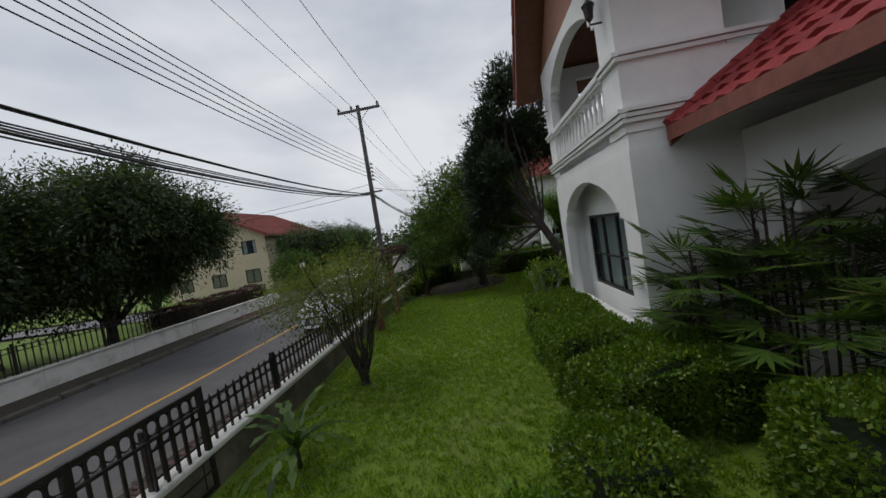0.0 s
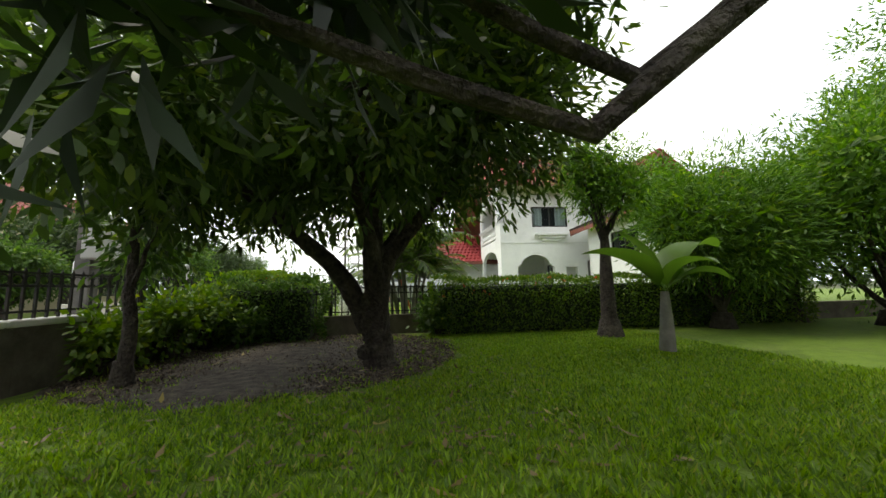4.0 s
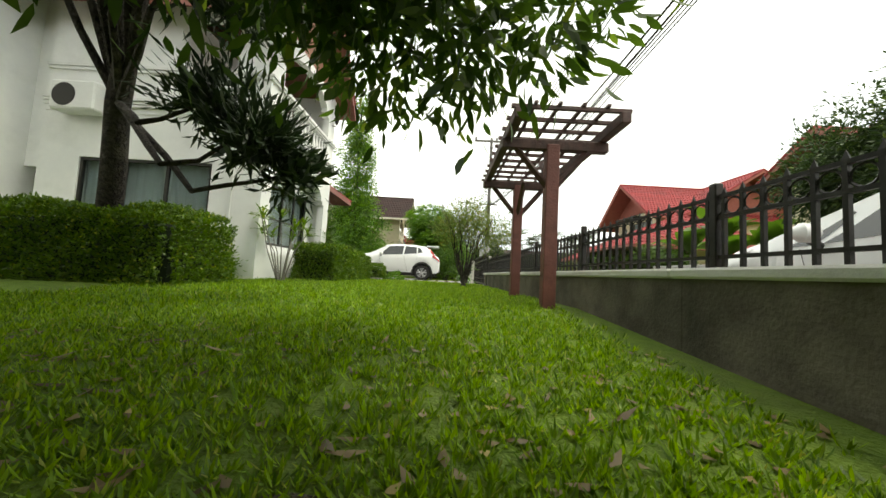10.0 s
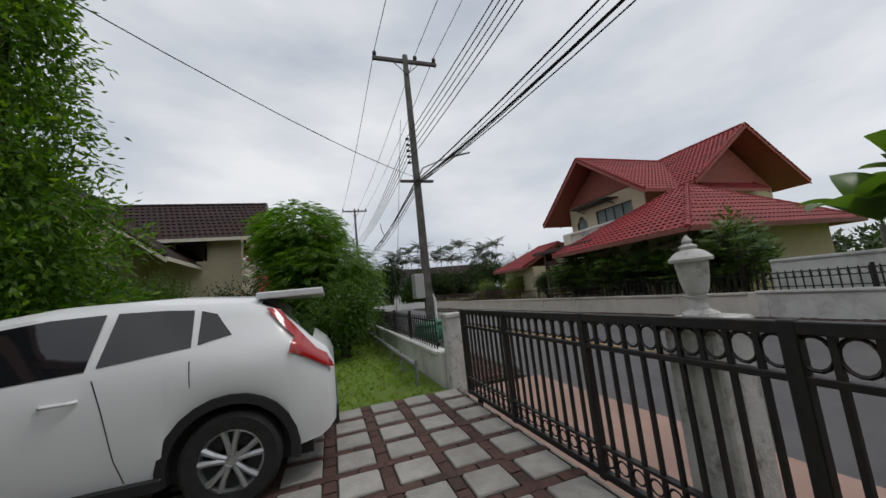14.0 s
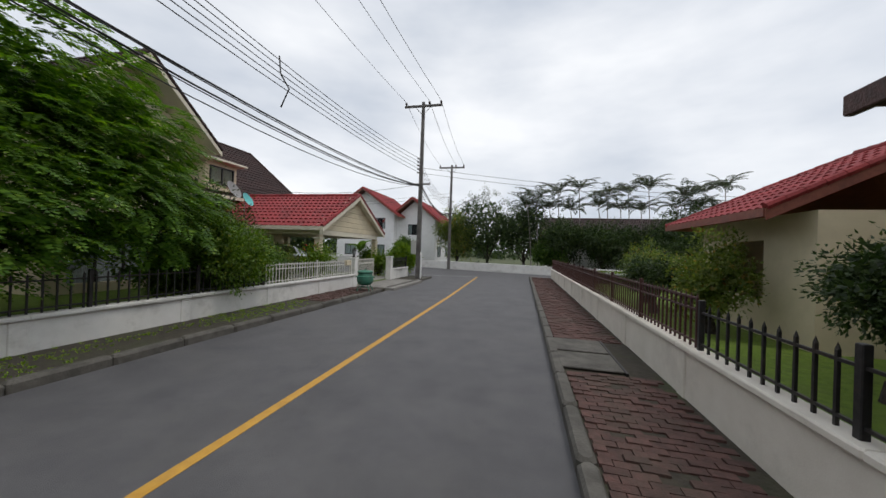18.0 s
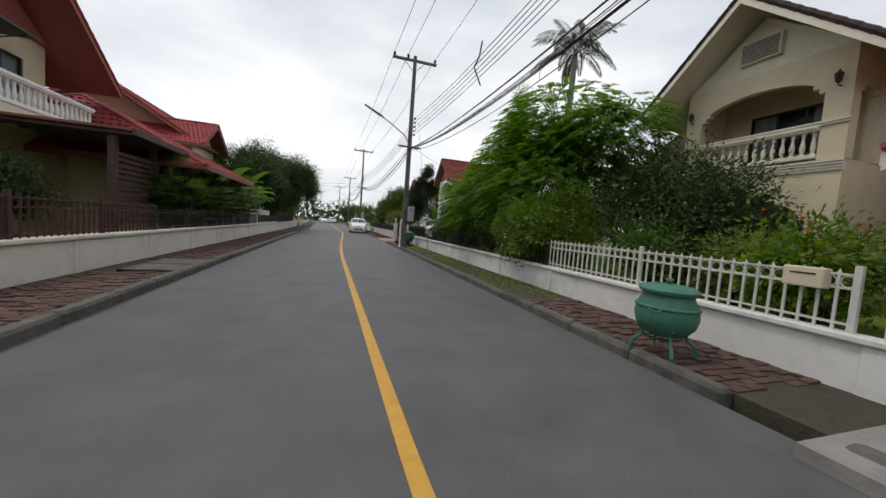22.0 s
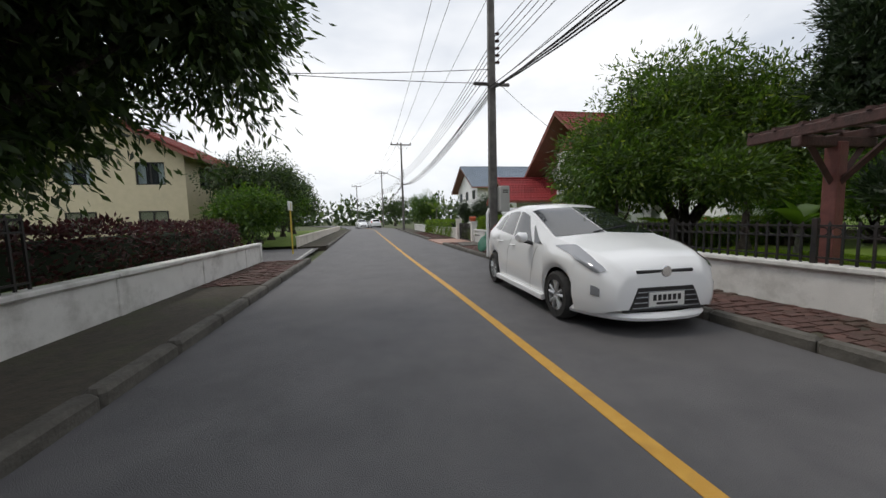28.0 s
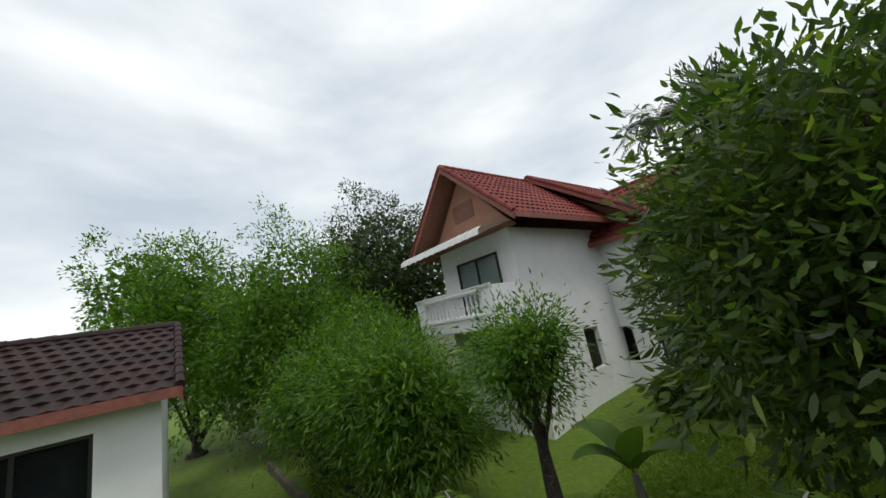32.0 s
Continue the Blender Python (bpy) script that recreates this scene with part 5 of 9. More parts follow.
def pole(x, y, h, lamp=False, box=False, arm2=True, z0=0.1, lampdir=(-1, 0)):
    t = thing("utility_pole", (x, y, z0), "tall weathered concrete electricity pole with crossarm and insulators", "utility pole", "street poles")
    s = MB()
    s.add([(a * 0.12, b * 0.10, 0) for a, b in ((-1, -1), (1, -1), (1, 1), (-1, 1))] + [(a * 0.075, b * 0.065, h) for a, b in ((-1, -1), (1, -1), (1, 1), (-1, 1))],
          [(3, 2, 1, 0), (4, 5, 6, 7), (0, 1, 5, 4), (1, 2, 6, 5), (2, 3, 7, 6), (3, 0, 4, 7)])
    part("shaft", s, M_POLE, t)
    part("crossarm", MB().box(-1.1, -0.05, h - 0.28, 1.1, 0.05, h - 0.16, 0.012), M_POLE, t)
    ins = MB().lathe([(0.02, 0), (0.055, 0.03), (0.03, 0.05), (0.07, 0.08), (0.065, 0.16), (0.03, 0.19)], n=10).mesh("insulator", M_INSUL, True)
    for dx in (-1.02, -0.35, 1.02):
        part("insulator", ins, M_INSUL, t, at=(dx, 0, h - 0.16))
    part("brace", MB().tube([(-0.5, 0.06, h - 0.26), (0, 0.08, h - 0.75)], 0.015, 5).tube([(0.5, 0.06, h - 0.26), (0, 0.08, h - 0.75)], 0.015, 5), M_IRON, t)
    if arm2:
        part("lower_crossarm", MB().box(-0.55, -0.04, h * 0.53, 0.55, 0.04, h * 0.53 + 0.08, 0.01), M_POLE, t)
    for k in range(5):
        part("insulator", ins, M_INSUL, t, at=Matrix.Translation((0.12, 0, h * 0.60 + k * 0.2)) @ pose(0, 0, 0, 0, 90, 0) @ Matrix.Scale(0.7, 4))
    if lamp:
        z = h * 0.55
        lx, ly = lampdir
        arm = part("lamp_arm", MB().tube([(0, 0, z - 0.1), (lx * 0.3, ly * 0.3, z + 0.35), (lx * 1.1, ly * 1.1, z + 0.75), (lx * 1.6, ly * 1.6, z + 0.95)], 0.025, 6), M_IRONG, t)
        part("lamp_head", MB().tube([(lx * 1.5, ly * 1.5, z + 0.93), (lx * 1.7, ly * 1.7, z + 1.0), (lx * 2.5, ly * 2.5, z + 1.28)], [0.05, 0.09, 0.06], 8, squash=0.5), M_IRONG, arm)
    if box:
        b = part("cable_box", MB().box(0.12, -0.3, 1.35, 0.42, 0.12, 2.1, 0.02), M_BOX, t, "grey metal cable box strapped to the pole")
        part("vent", MB().box(0.2, -0.304, 1.9, 0.36, -0.3, 1.93).box(0.2, -0.304, 1.96, 0.36, -0.3, 1.99), M_FRAME, b)
        part("pipe", MB().tube([(-0.17, 0.02, 0), (-0.17, 0.02, 1.3), (-0.1, 0.02, 1.45)], 0.05, 8), M_TRIM, t)
    return t


for i, (x, y, h) in enumerate(POLES):
    pole(x, y, h, lamp=i in (1, 3, 4), box=i in (0, 1, 2), lampdir=(-0.94, -0.34) if i == 1 else (-1, 0))


def cables():
    rnd = random.Random(3)
    order = [6, 5, 4, 0, 1, 2, 3]
    spans = []
    for a, b in zip(order, order[1:]):
        A, B = POLES[a], POLES[b]
        for dx in (-1.02, -0.35, 1.02):
            spans.append(((A[0] + dx, A[1], A[2] + 0.14), (B[0] + dx, B[1], B[2] + 0.14), 0.35, 0.011))
        for k in range(5):
            spans.append(((A[0] + 0.2, A[1], A[2] * 0.6 + 0.15 + k * 0.2), (B[0] + 0.2, B[1], B[2] * 0.6 + 0.15 + k * 0.2), 0.4 + 0.05 * k, 0.012))
        for k in range(7):
            spans.append(((A[0] - 0.1 + 0.04 * k, A[1], A[2] * 0.53 + 0.1 * rnd.random()), (B[0] - 0.1 + 0.04 * k, B[1], B[2] * 0.53 + 0.1 * rnd.random()), 0.5 + rnd.random() * 0.45, rnd.choice((0.009, 0.012, 0.02))))
    P1, P2, P3 = POLES[0], POLES[1], POLES[2]
    spans += [((P1[0], P1[1], 5.4), (4.6, 12.0, 5.4), 0.5, 0.01), ((P1[0], P1[1], 5.2), (-30, -3, 5.0), 0.6, 0.01), ((P1[0], P1[1], 5.6), (-30, 1, 5.4), 0.6, 0.01),
              ((P2[0], P2[1], 5.3), (3.6, -12, 5.6), 0.5, 0.009), ((P3[0], P3[1], 5.4), (3, -40, 4.6), 0.4, 0.01), ((P3[0], P3[1], 6.0), (-40, -56, 6.4), 0.8, 0.01), ((P3[0], P3[1], 6.3), (-40, -57, 6.8), 0.8, 0.01),
              ((-5.0, -53.8, 6.3), (40, -62, 6.5), 0.8, 0.01), ((-5.0, -53.8, 6.6), (40, -63, 6.9), 0.8, 0.01)]
    t = thing("power_cables", (0, 0, 0), "sagging black power and telephone cables between the poles", "cables", kind="structure")
    for a, b, sag, r in spans:
        n = 14
        pts = [(a[0] + (b[0] - a[0]) * s, a[1] + (b[1] - a[1]) * s, a[2] + (b[2] - a[2]) * s - sag * 4 * s * (1 - s)) for s in [i / n for i in range(n + 1)]]
        part("cable", MB().tube(pts, r, 4, False), M_CABLE, t)
    part("cable_end", MB().tube([(-5.9, -31.9, 5.9), (-5.95, -31.9, 5.5), (-6.1, -32.0, 5.2), (-5.9, -32.0, 4.8)], 0.02, 4), M_CABLE, t)


cables()

# ---- pergola gate in the front garden ----
pg = thing("pergola", (0, 0, 0), "brown timber pergola with lattice roof on two red-brown posts", "pergola")
for y in (-6.75, -4.92):
    po = part("post", MB().box(-4.37, y - 0.075, 0.05, -4.22, y + 0.075, 2.1, 0.01), M_PERGP, pg)
    for s in (-1, 1):
        part("brace", MB().tube([(-4.295, y, 1.55), (-4.295 + s * 0.42, y, 2.05)], 0.04, 4), M_PERG, pg)
    part("cross_beam", MB().box(-4.95, y - 0.05, 2.04, -3.7, y + 0.05, 2.16, 0.01), M_PERG, pg)
for y, s in ((-6.75, 1), (-4.92, -1)):
    part("brace", MB().tube([(-4.295, y, 1.55), (-4.295, y + s * 0.45, 2.05)], 0.04, 4), M_PERG, pg)
for x in (-4.88, -3.78):
    part("side_beam", MB().box(x - 0.05, -7.25, 2.16, x + 0.05, -4.35, 2.28, 0.01), M_PERG, pg)
for k in range(11):
    y = -7.2 + k * 0.28
    part("slat", MB().box(-4.95, y - 0.02, 2.28, -3.7, y + 0.02, 2.32), M_PERG, pg)
for k in range(4):
    x = -4.7 + k * 0.25
    part("lath", MB().box(x - 0.018, -7.25, 2.32, x + 0.018, -4.35, 2.35), M_PERG, pg)

# ---- plants ----
NP = np.random.RandomState(11)
L_MANGO = leaf_mat("mango_leaf", (0.026, 0.055, 0.010), (0.09, 0.15, 0.025), (0.19, 0.25, 0.04), 0.45, 0.42)
L_DARK = leaf_mat("dark_tree_leaf", (0.016, 0.034, 0.010), (0.052, 0.088, 0.020), (0.10, 0.14, 0.03), 0.3)
L_MID = leaf_mat("garden_leaf", (0.028, 0.065, 0.010), (0.085, 0.16, 0.022), (0.16, 0.23, 0.035), 0.38)
L_HEDGE = leaf_mat("hedge_leaf", (0.055, 0.11, 0.010), (0.13, 0.22, 0.020), (0.26, 0.30, 0.03), 0.35, 0.45)
L_LIME = leaf_mat("lime_leaf", (0.06, 0.12, 0.012), (0.15, 0.24, 0.02), (0.26, 0.32, 0.03), 0.4)
L_FEATH = leaf_mat("feathery_leaf", (0.04, 0.10, 0.013), (0.13, 0.245, 0.026), (0.22, 0.33, 0.035), 0.45)
L_SPARSE = leaf_mat("small_olive_leaf", (0.07, 0.11, 0.02), (0.16, 0.20, 0.04), (0.28, 0.20, 0.05), 0.5)
L_CONIF = leaf_mat("conifer_needle", (0.014, 0.030, 0.012), (0.034, 0.058, 0.02), (0.06, 0.085, 0.03), 0.12)
L_PALM = leaf_mat("palm_leaflet", (0.04, 0.085, 0.014), (0.15, 0.23, 0.035), (0.26, 0.27, 0.05), 0.45, 0.38)
L_COCO = leaf_mat("tall_palm_leaflet", (0.02, 0.035, 0.015), (0.05, 0.075, 0.025), (0.12, 0.10, 0.05), 0.2, 0.45)
L_FAN = leaf_mat("fan_palm_leaf", (0.035, 0.08, 0.014), (0.10, 0.17, 0.03), (0.17, 0.20, 0.05), 0.3, 0.4)
L_BAN = leaf_mat("banana_leaf", (0.055, 0.115, 0.016), (0.11, 0.19, 0.03), None, 0.4, 0.4)
L_RED = leaf_mat("dark_red_leaf", (0.035, 0.012, 0.014), (0.085, 0.03, 0.03), (0.04, 0.06, 0.02), 0.3)
L_WHITE = leaf_mat("white_flower", (0.55, 0.56, 0.50), (0.75, 0.76, 0.70), (0.2, 0.26, 0.12), 0.2)
L_GRASS = leaf_mat("grass_blade", (0.06, 0.13, 0.007), (0.265, 0.41, 0.02), (0.34, 0.36, 0.07), 0.45, 0.42)
L_LITTER = leaf_mat("soil_litter", (0.028, 0.020, 0.016), (0.17, 0.13, 0.105), (0.30, 0.25, 0.16), 0.05, 0.9)
L_FALLEN = leaf_mat("fallen_leaf", (0.10, 0.07, 0.035), (0.24, 0.17, 0.07), (0.35, 0.27, 0.08), 0.1)
# near-black colour stands in for the shade deep inside a hedge
M_CORE = plain("painted_shade_core", (0.012, 0.022, 0.008), 0.95)


def leaf_mesh(name, P, D, S, L, W, mat, fold=0.0, six=False):
    """One mesh of flat leaves: P the stalk, D the way to the tip, S across, L and W their sizes."""
    n = len(P)
    L, W = np.broadcast_to(L, n)[:, None], np.broadcast_to(W, n)[:, None]
    N = np.cross(D, S)
    mid = P + D * L * 0.45
    if six:
        a, b = P + D * L * 0.25, P + D * L * 0.62 - N * L * 0.03
        v = np.stack([P, a + S * W * 0.42 + N * W * fold, b + S * W * 0.46 + N * W * fold, P + D * L - N * L * 0.12, b - S * W * 0.46 + N * W * fold, a - S * W * 0.42 + N * W * fold], 1).reshape(-1, 3)
    else:
        v = np.stack([P, mid + S * W * 0.5 + N * W * fold, P + D * L - N * L * 0.06, mid - S * W * 0.5 + N * W * fold], 1).reshape(-1, 3)
    q = 6 if six else 4
    me = bpy.data.meshes.new(name)
    me.vertices.add(q * n)
    me.vertices.foreach_set("co", v.astype(np.float32).ravel())
    me.loops.add(q * n)
    me.loops.foreach_set("vertex_index", np.arange(q * n, dtype=np.int32))
    me.polygons.add(n)
    me.polygons.foreach_set("loop_start", np.arange(0, q * n, q, dtype=np.int32))
    me.update(calc_edges=True)
    me.materials.append(mat)
    return me


def unit(a):
    return a / np.maximum(np.linalg.norm(a, axis=-1, keepdims=True), 1e-6)


def crown(blobs, n, L, W, mat, clump=0.3, droop=0.3, hollow=0.55, name="crown", seed=0, per=28, zmin=None, flat=0.0, six=False, heart=(1.5, 2.6)):
    """Leaves in clumps through rounded masses (cx, cy, cz, rx, ry, rz), thick towards their outside, with gaps between clumps."""
    rs = np.random.RandomState(seed + 5)
    B = np.array(blobs, float)
    wgt = (B[:, 3] * B[:, 4] * B[:, 5]) ** (2 / 3)
    k = max(4, n // per)
    which = rs.choice(len(B), k, p=wgt / wgt.sum())
    d = unit(rs.normal(size=(k, 3)))
    rad = (hollow + (1 - hollow) * rs.rand(k) ** 0.6)[:, None]
    wob = 1 + 0.16 * np.sin(d[:, :1] * 5 + which[:, None]) + 0.12 * np.sin(d[:, 1:2] * 7 + 2 * which[:, None])
    C = B[which, :3] + d * rad * B[which, 3:] * wob
    out = unit(d / B[which, 3:])
    i = rs.randint(0, k, n)
    off = rs.normal(size=(n, 3)) * clump * 0.5
    P = C[i] + off
    D = unit(out[i] * 0.7 + unit(off) * 0.8 + rs.normal(size=(n, 3)) * 0.5 + np.array([0, 0, -droop]))
    if flat > 0:
        D[:, 2] *= 1 - flat
        D = unit(D)
    S = unit(np.cross(D, unit(rs.normal(size=(n, 3)) * 0.7 + np.array([0, 0, 1.0]))))
    if zmin is not None:
        ok = P[:, 2] > zmin + 0.18 * np.sin(P[:, 0] * 3) * np.cos(P[:, 1] * 2.3)
        P, D, S = P[ok], D[ok], S[ok]
    m = len(P)
    ll, ww = L * (0.7 + 0.6 * rs.rand(m)), W * (0.7 + 0.6 * rs.rand(m))
    if hollow >= 0.3:
        # larger leaves in the heart of the crown keep the sky out
        c = int(n * 0.22)
        w2 = rs.choice(len(B), c, p=wgt / wgt.sum())
        q = B[w2, :3] + unit(rs.normal(size=(c, 3))) * (0.72 * rs.rand(c) ** 0.4)[:, None] * B[w2, 3:]
        if zmin is not None:
            q = q[q[:, 2] > zmin + 0.2]
            c = len(q)
        d2 = unit(rs.normal(size=(c, 3)) + np.array([0, 0, -droop]))
        P, D, S = np.concatenate([P, q]), np.concatenate([D, d2]), np.concatenate([S, unit(np.cross(d2, rs.normal(size=(c, 3))))])
        ll, ww = np.concatenate([ll, np.full(c, L * heart[0])]), np.concatenate([ww, np.full(c, W * heart[1])])
    return leaf_mesh(name, P, D, S, ll, ww, mat, 0.12, six)



def pinnate(blobs, k, ln, L, W, mat, seed, pairs=13, name="crown"):
    """A crown of feather-shaped compound leaves held in flat drooping layers."""
    rs = np.random.RandomState(seed)
    B = np.array(blobs, float)
    wgt = (B[:, 3] * B[:, 4] * B[:, 5]) ** (2 / 3)
    w = rs.choice(len(B), k, p=wgt / wgt.sum())
    d = unit(rs.normal(size=(k, 3)))
    base = B[w, :3] + d * (0.5 + 0.5 * rs.rand(k) ** 0.6)[:, None] * B[w, 3:]
    out = unit(d * np.array([1, 1, 0.15]) + rs.normal(size=(k, 3)) * np.array([0.35, 0.35, 0.1]))
    out[:, 2] = np.clip(out[:, 2], -0.2, 0.25)
    out = unit(out)
    side = unit(np.cross(out, np.array([0, 0, 1.0])))
    P, D, S = [], [], []
    fl = ln * (0.7 + 0.6 * rs.rand(k))[:, None]
    for j in range(pairs):
        u = (j + 1) / pairs
        p = base + out * fl * u + np.array([0, 0, -1.0]) * fl * 0.45 * u * u
        for sg in (-1, 1):
            P.append(p)
            D.append(unit(side * sg + out * 0.35 + np.array([0, 0, -0.25]) + rs.normal(size=(k, 3)) * 0.1))
            S.append(unit(out + np.array([0, 0, -0.6 * u])))
    taper = np.concatenate([np.full(k, math.sin(math.pi * (0.12 + 0.8 * (j + 1) / pairs)) ** 0.6) for j in range(pairs) for _ in (0, 1)])
    return leaf_mesh(name, np.concatenate(P), np.concatenate(D), np.concatenate(S), L * taper, W, mat, 0.05)


def gnarl(mb, pts, rad, n=20, sub=7, amp=0.07, seed=0, furrow=0.0):
    """A thick bark-rough trunk or limb: many rings with lumps and furrows."""
    rs = np.random.RandomState(seed)
    pts = [Vector(p) for p in pts]
    fine, rr = [], []
    for i in range(len(pts) - 1):
        for j in range(sub):
            k = j / sub
            h = k * k * (3 - 2 * k)
            fine.append(pts[i].lerp(pts[i + 1], k)), rr.append(rad[i] + (rad[i + 1] - rad[i]) * h)
    fine.append(pts[-1]), rr.append(rad[-1])
    first = len(mb.v)
    mb.tube(fine, rr, n)
    ph = rs.rand(6) * 6.28
    for i in range(first, min(len(mb.v), first + len(fine) * n)):
        ring, a = divmod(i - first, n)
        c, r = fine[ring], rr[ring]
        t = 2 * math.pi * a / n
        f = 1 + amp * (math.sin(3 * t + ph[0] + ring * 0.21) + 0.8 * math.sin(5 * t + ph[1] - ring * 0.33) + 0.7 * math.sin(ring * 0.9 + ph[2] + t) + 0.9 * rs.normal() * 0.5)
        v = Vector(mb.v[i])
        if furrow:
            q = Vector((v.x * 17, v.y * 17, v.z * 6 + seed))
            f += furrow * (0.5 - 2.2 * abs(noise.noise(q))) + furrow * 0.5 * noise.noise(q * 3.1) + furrow * 1.1 * noise.noise(v * 5)
        mb.v[i] = tuple(c + (v - c) * f)
    return mb


def limb(mb, pts, r0, r1, n=7, wob=0.03, seed=0):
    """A bent tapering limb through the given points."""
    rs = random.Random(seed)
    pts = [Vector(p) for p in pts]
    fine = []
    for a, b in zip(pts, pts[1:]):
        for s in range(3):
            q = a.lerp(b, s / 3)
            fine.append(q + Vector((rs.uniform(-wob, wob), rs.uniform(-wob, wob), rs.uniform(-wob, wob))) * (0 if not fine else 1))
    fine.append(pts[-1])
    m = len(fine) - 1
    return mb.tube(fine, [(r0 + (r1 - r0) * (i / m) ** 0.8) * (1 + rs.uniform(-0.06, 0.06)) for i in range(m + 1)], n)


def tree(name, trunk, r0, r1, limbs, leafm, label, bark=None, category="tree", twigs=0, blobs=None, seed=0):
    """trunk: points; limbs: (points, r0, r1). The crown mesh is given ready."""
    t = thing(name, trunk[0], label, category)
    o = Vector(trunk[0])
    mb = limb(MB(), [Vector(p) - o for p in trunk], r0, r1, 10, 0.02, seed)
    b0 = Vector(trunk[0]) - o
    mb.lathe([(r0 * 1.7, -0.12), (r0 * 1.35, 0.05), (r0 * 1.05, 0.25)], b0, 10)
    part("trunk", mb, bark or M_BARK, t, smooth=True)
    for i, (pts, a, b) in enumerate(limbs):
        part("limb", limb(MB(), [Vector(p) - o for p in pts], a, b, 7, 0.04, seed + i), bark or M_BARK, t, smooth=True)
    if twigs and blobs:
        rs = random.Random(seed)
        tw = MB()
        top = Vector(trunk[-1]) - o
        for _ in range(twigs):
            bl = rs.choice(blobs)
            q = Vector((bl[0] + rs.uniform(-0.7, 0.7) * bl[3], bl[1] + rs.uniform(-0.7, 0.7) * bl[4], bl[2] + rs.uniform(-0.5, 0.6) * bl[5])) - o
            src = rs.choice([top] + [Vector(p[0][-1]) - o for p in limbs])
            limb(tw, [src, src.lerp(q, 0.5) + Vector((rs.uniform(-0.2, 0.2), rs.uniform(-0.2, 0.2), 0.12)), q], 0.03, 0.008, 5, 0.03, rs.random())
        part("twig", tw, bark or M_BARK, t)
    leafm.transform(Matrix.Translation(-o))
    part("crown", leafm, None, t)
    return t


def simple_tree(x, y, z0, h, r, mat, n, L, W, label, seed, low=0.3, lean=(0, 0), name="tree", category="tree", squash=1.0, clump=0.35):
    """A trunk, four limbs and a crown of several masses."""
    rs = random.Random(seed)
    cz = z0 + h * (low + (1 - low) / 2)
    rz = h * (1 - low) / 2
    bl = [(x + lean[0], y + lean[1], cz, r * 0.8, r * 0.8 * squash, rz * 0.92)]
    for k in range(5):
        a = k * 1.257 + rs.uniform(-0.3, 0.3)
        bl.append((x + lean[0] + 0.55 * r * math.cos(a), y + lean[1] + 0.55 * r * squash * math.sin(a), cz + rs.uniform(-0.45, 0.35) * rz, r * rs.uniform(0.45, 0.6), r * squash * rs.uniform(0.45, 0.6), rz * rs.uniform(0.4, 0.6)))
    tr = [(x, y, z0), (x + lean[0] * 0.3, y + lean[1] * 0.3, z0 + h * low * 0.8), (x + lean[0] * 0.8, y + lean[1] * 0.8, cz)]
    lb = [([tr[1], (b[0] * 0.6 + tr[1][0] * 0.4, b[1] * 0.6 + tr[1][1] * 0.4, (b[2] + tr[1][2]) / 2), b[:3]], 0.045 + 0.01 * r, 0.015) for b in bl[1:]]
    return tree(name, tr, 0.05 + 0.028 * h, 0.03, lb, crown(bl, int(n * 1.7), L * 0.86, W * 0.9, mat, clump, seed=seed), label, category=category, seed=seed)


def hedge(x0, y0, x1, y1, z0, z1, w, label, mat=None, dens=3900, L=0.043, W=0.026, seed=0, rough=0.05, name="hedge"):
    """A clipped hedge along a line: a near-black box within, painted as inner shade, and leaves all over its faces."""
    mat = mat or L_HEDGE
    rs = np.random.RandomState(seed + 50)
    f = Face((x0, y0), (x1, y1))
    ln, h = f.len, z1 - z0
    t = thing(name, (x0, y0, z0), label, "hedge")
    o = Vector((x0, y0, z0))
    # added solid box, coloured as the shade between the leaves
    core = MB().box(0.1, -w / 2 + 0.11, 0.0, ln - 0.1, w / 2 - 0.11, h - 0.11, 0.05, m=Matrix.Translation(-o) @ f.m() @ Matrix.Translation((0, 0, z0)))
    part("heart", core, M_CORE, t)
    areas = np.array([ln * w, ln * h, ln * h, w * h, w * h])
    n = int(dens * areas.sum())
    side = rs.choice(5, n, p=areas / areas.sum())
    u, d, z = rs.rand(n) * ln, (rs.rand(n) - 0.5) * w, rs.rand(n) * h
    nrm = np.zeros((n, 3))
    for k, (arr, val, ax, sg) in enumerate(((z, h, 2, 1), (d, -w / 2, 1, -1), (d, w / 2, 1, 1), (u, 0, 0, -1), (u, ln, 0, 1))):
        arr[side == k] = val
        nrm[side == k, ax] = sg
    bulge = rough * (np.sin(u * 3.1 + seed) + np.sin(z * 7 + u * 5) + rs.normal(size=n) * 0.8) * 0.6 + 0.02
    loc = np.stack([u, d, z], 1) + nrm * bulge[:, None]
    M = np.array(f.m())[:3, :3]
    P = loc @ M.T
    D = unit((nrm @ M.T) * 0.7 + rs.normal(size=(n, 3)) * 0.6 + np.array([0, 0, 0.25]))
    S = unit(np.cross(D, rs.normal(size=(n, 3))))
    part("leaves", leaf_mesh("leaves", P, D, S, L * (0.6 + 0.8 * rs.rand(n)), W * (0.6 + 0.8 * rs.rand(n)), mat, 0.15), None, t)
    return t


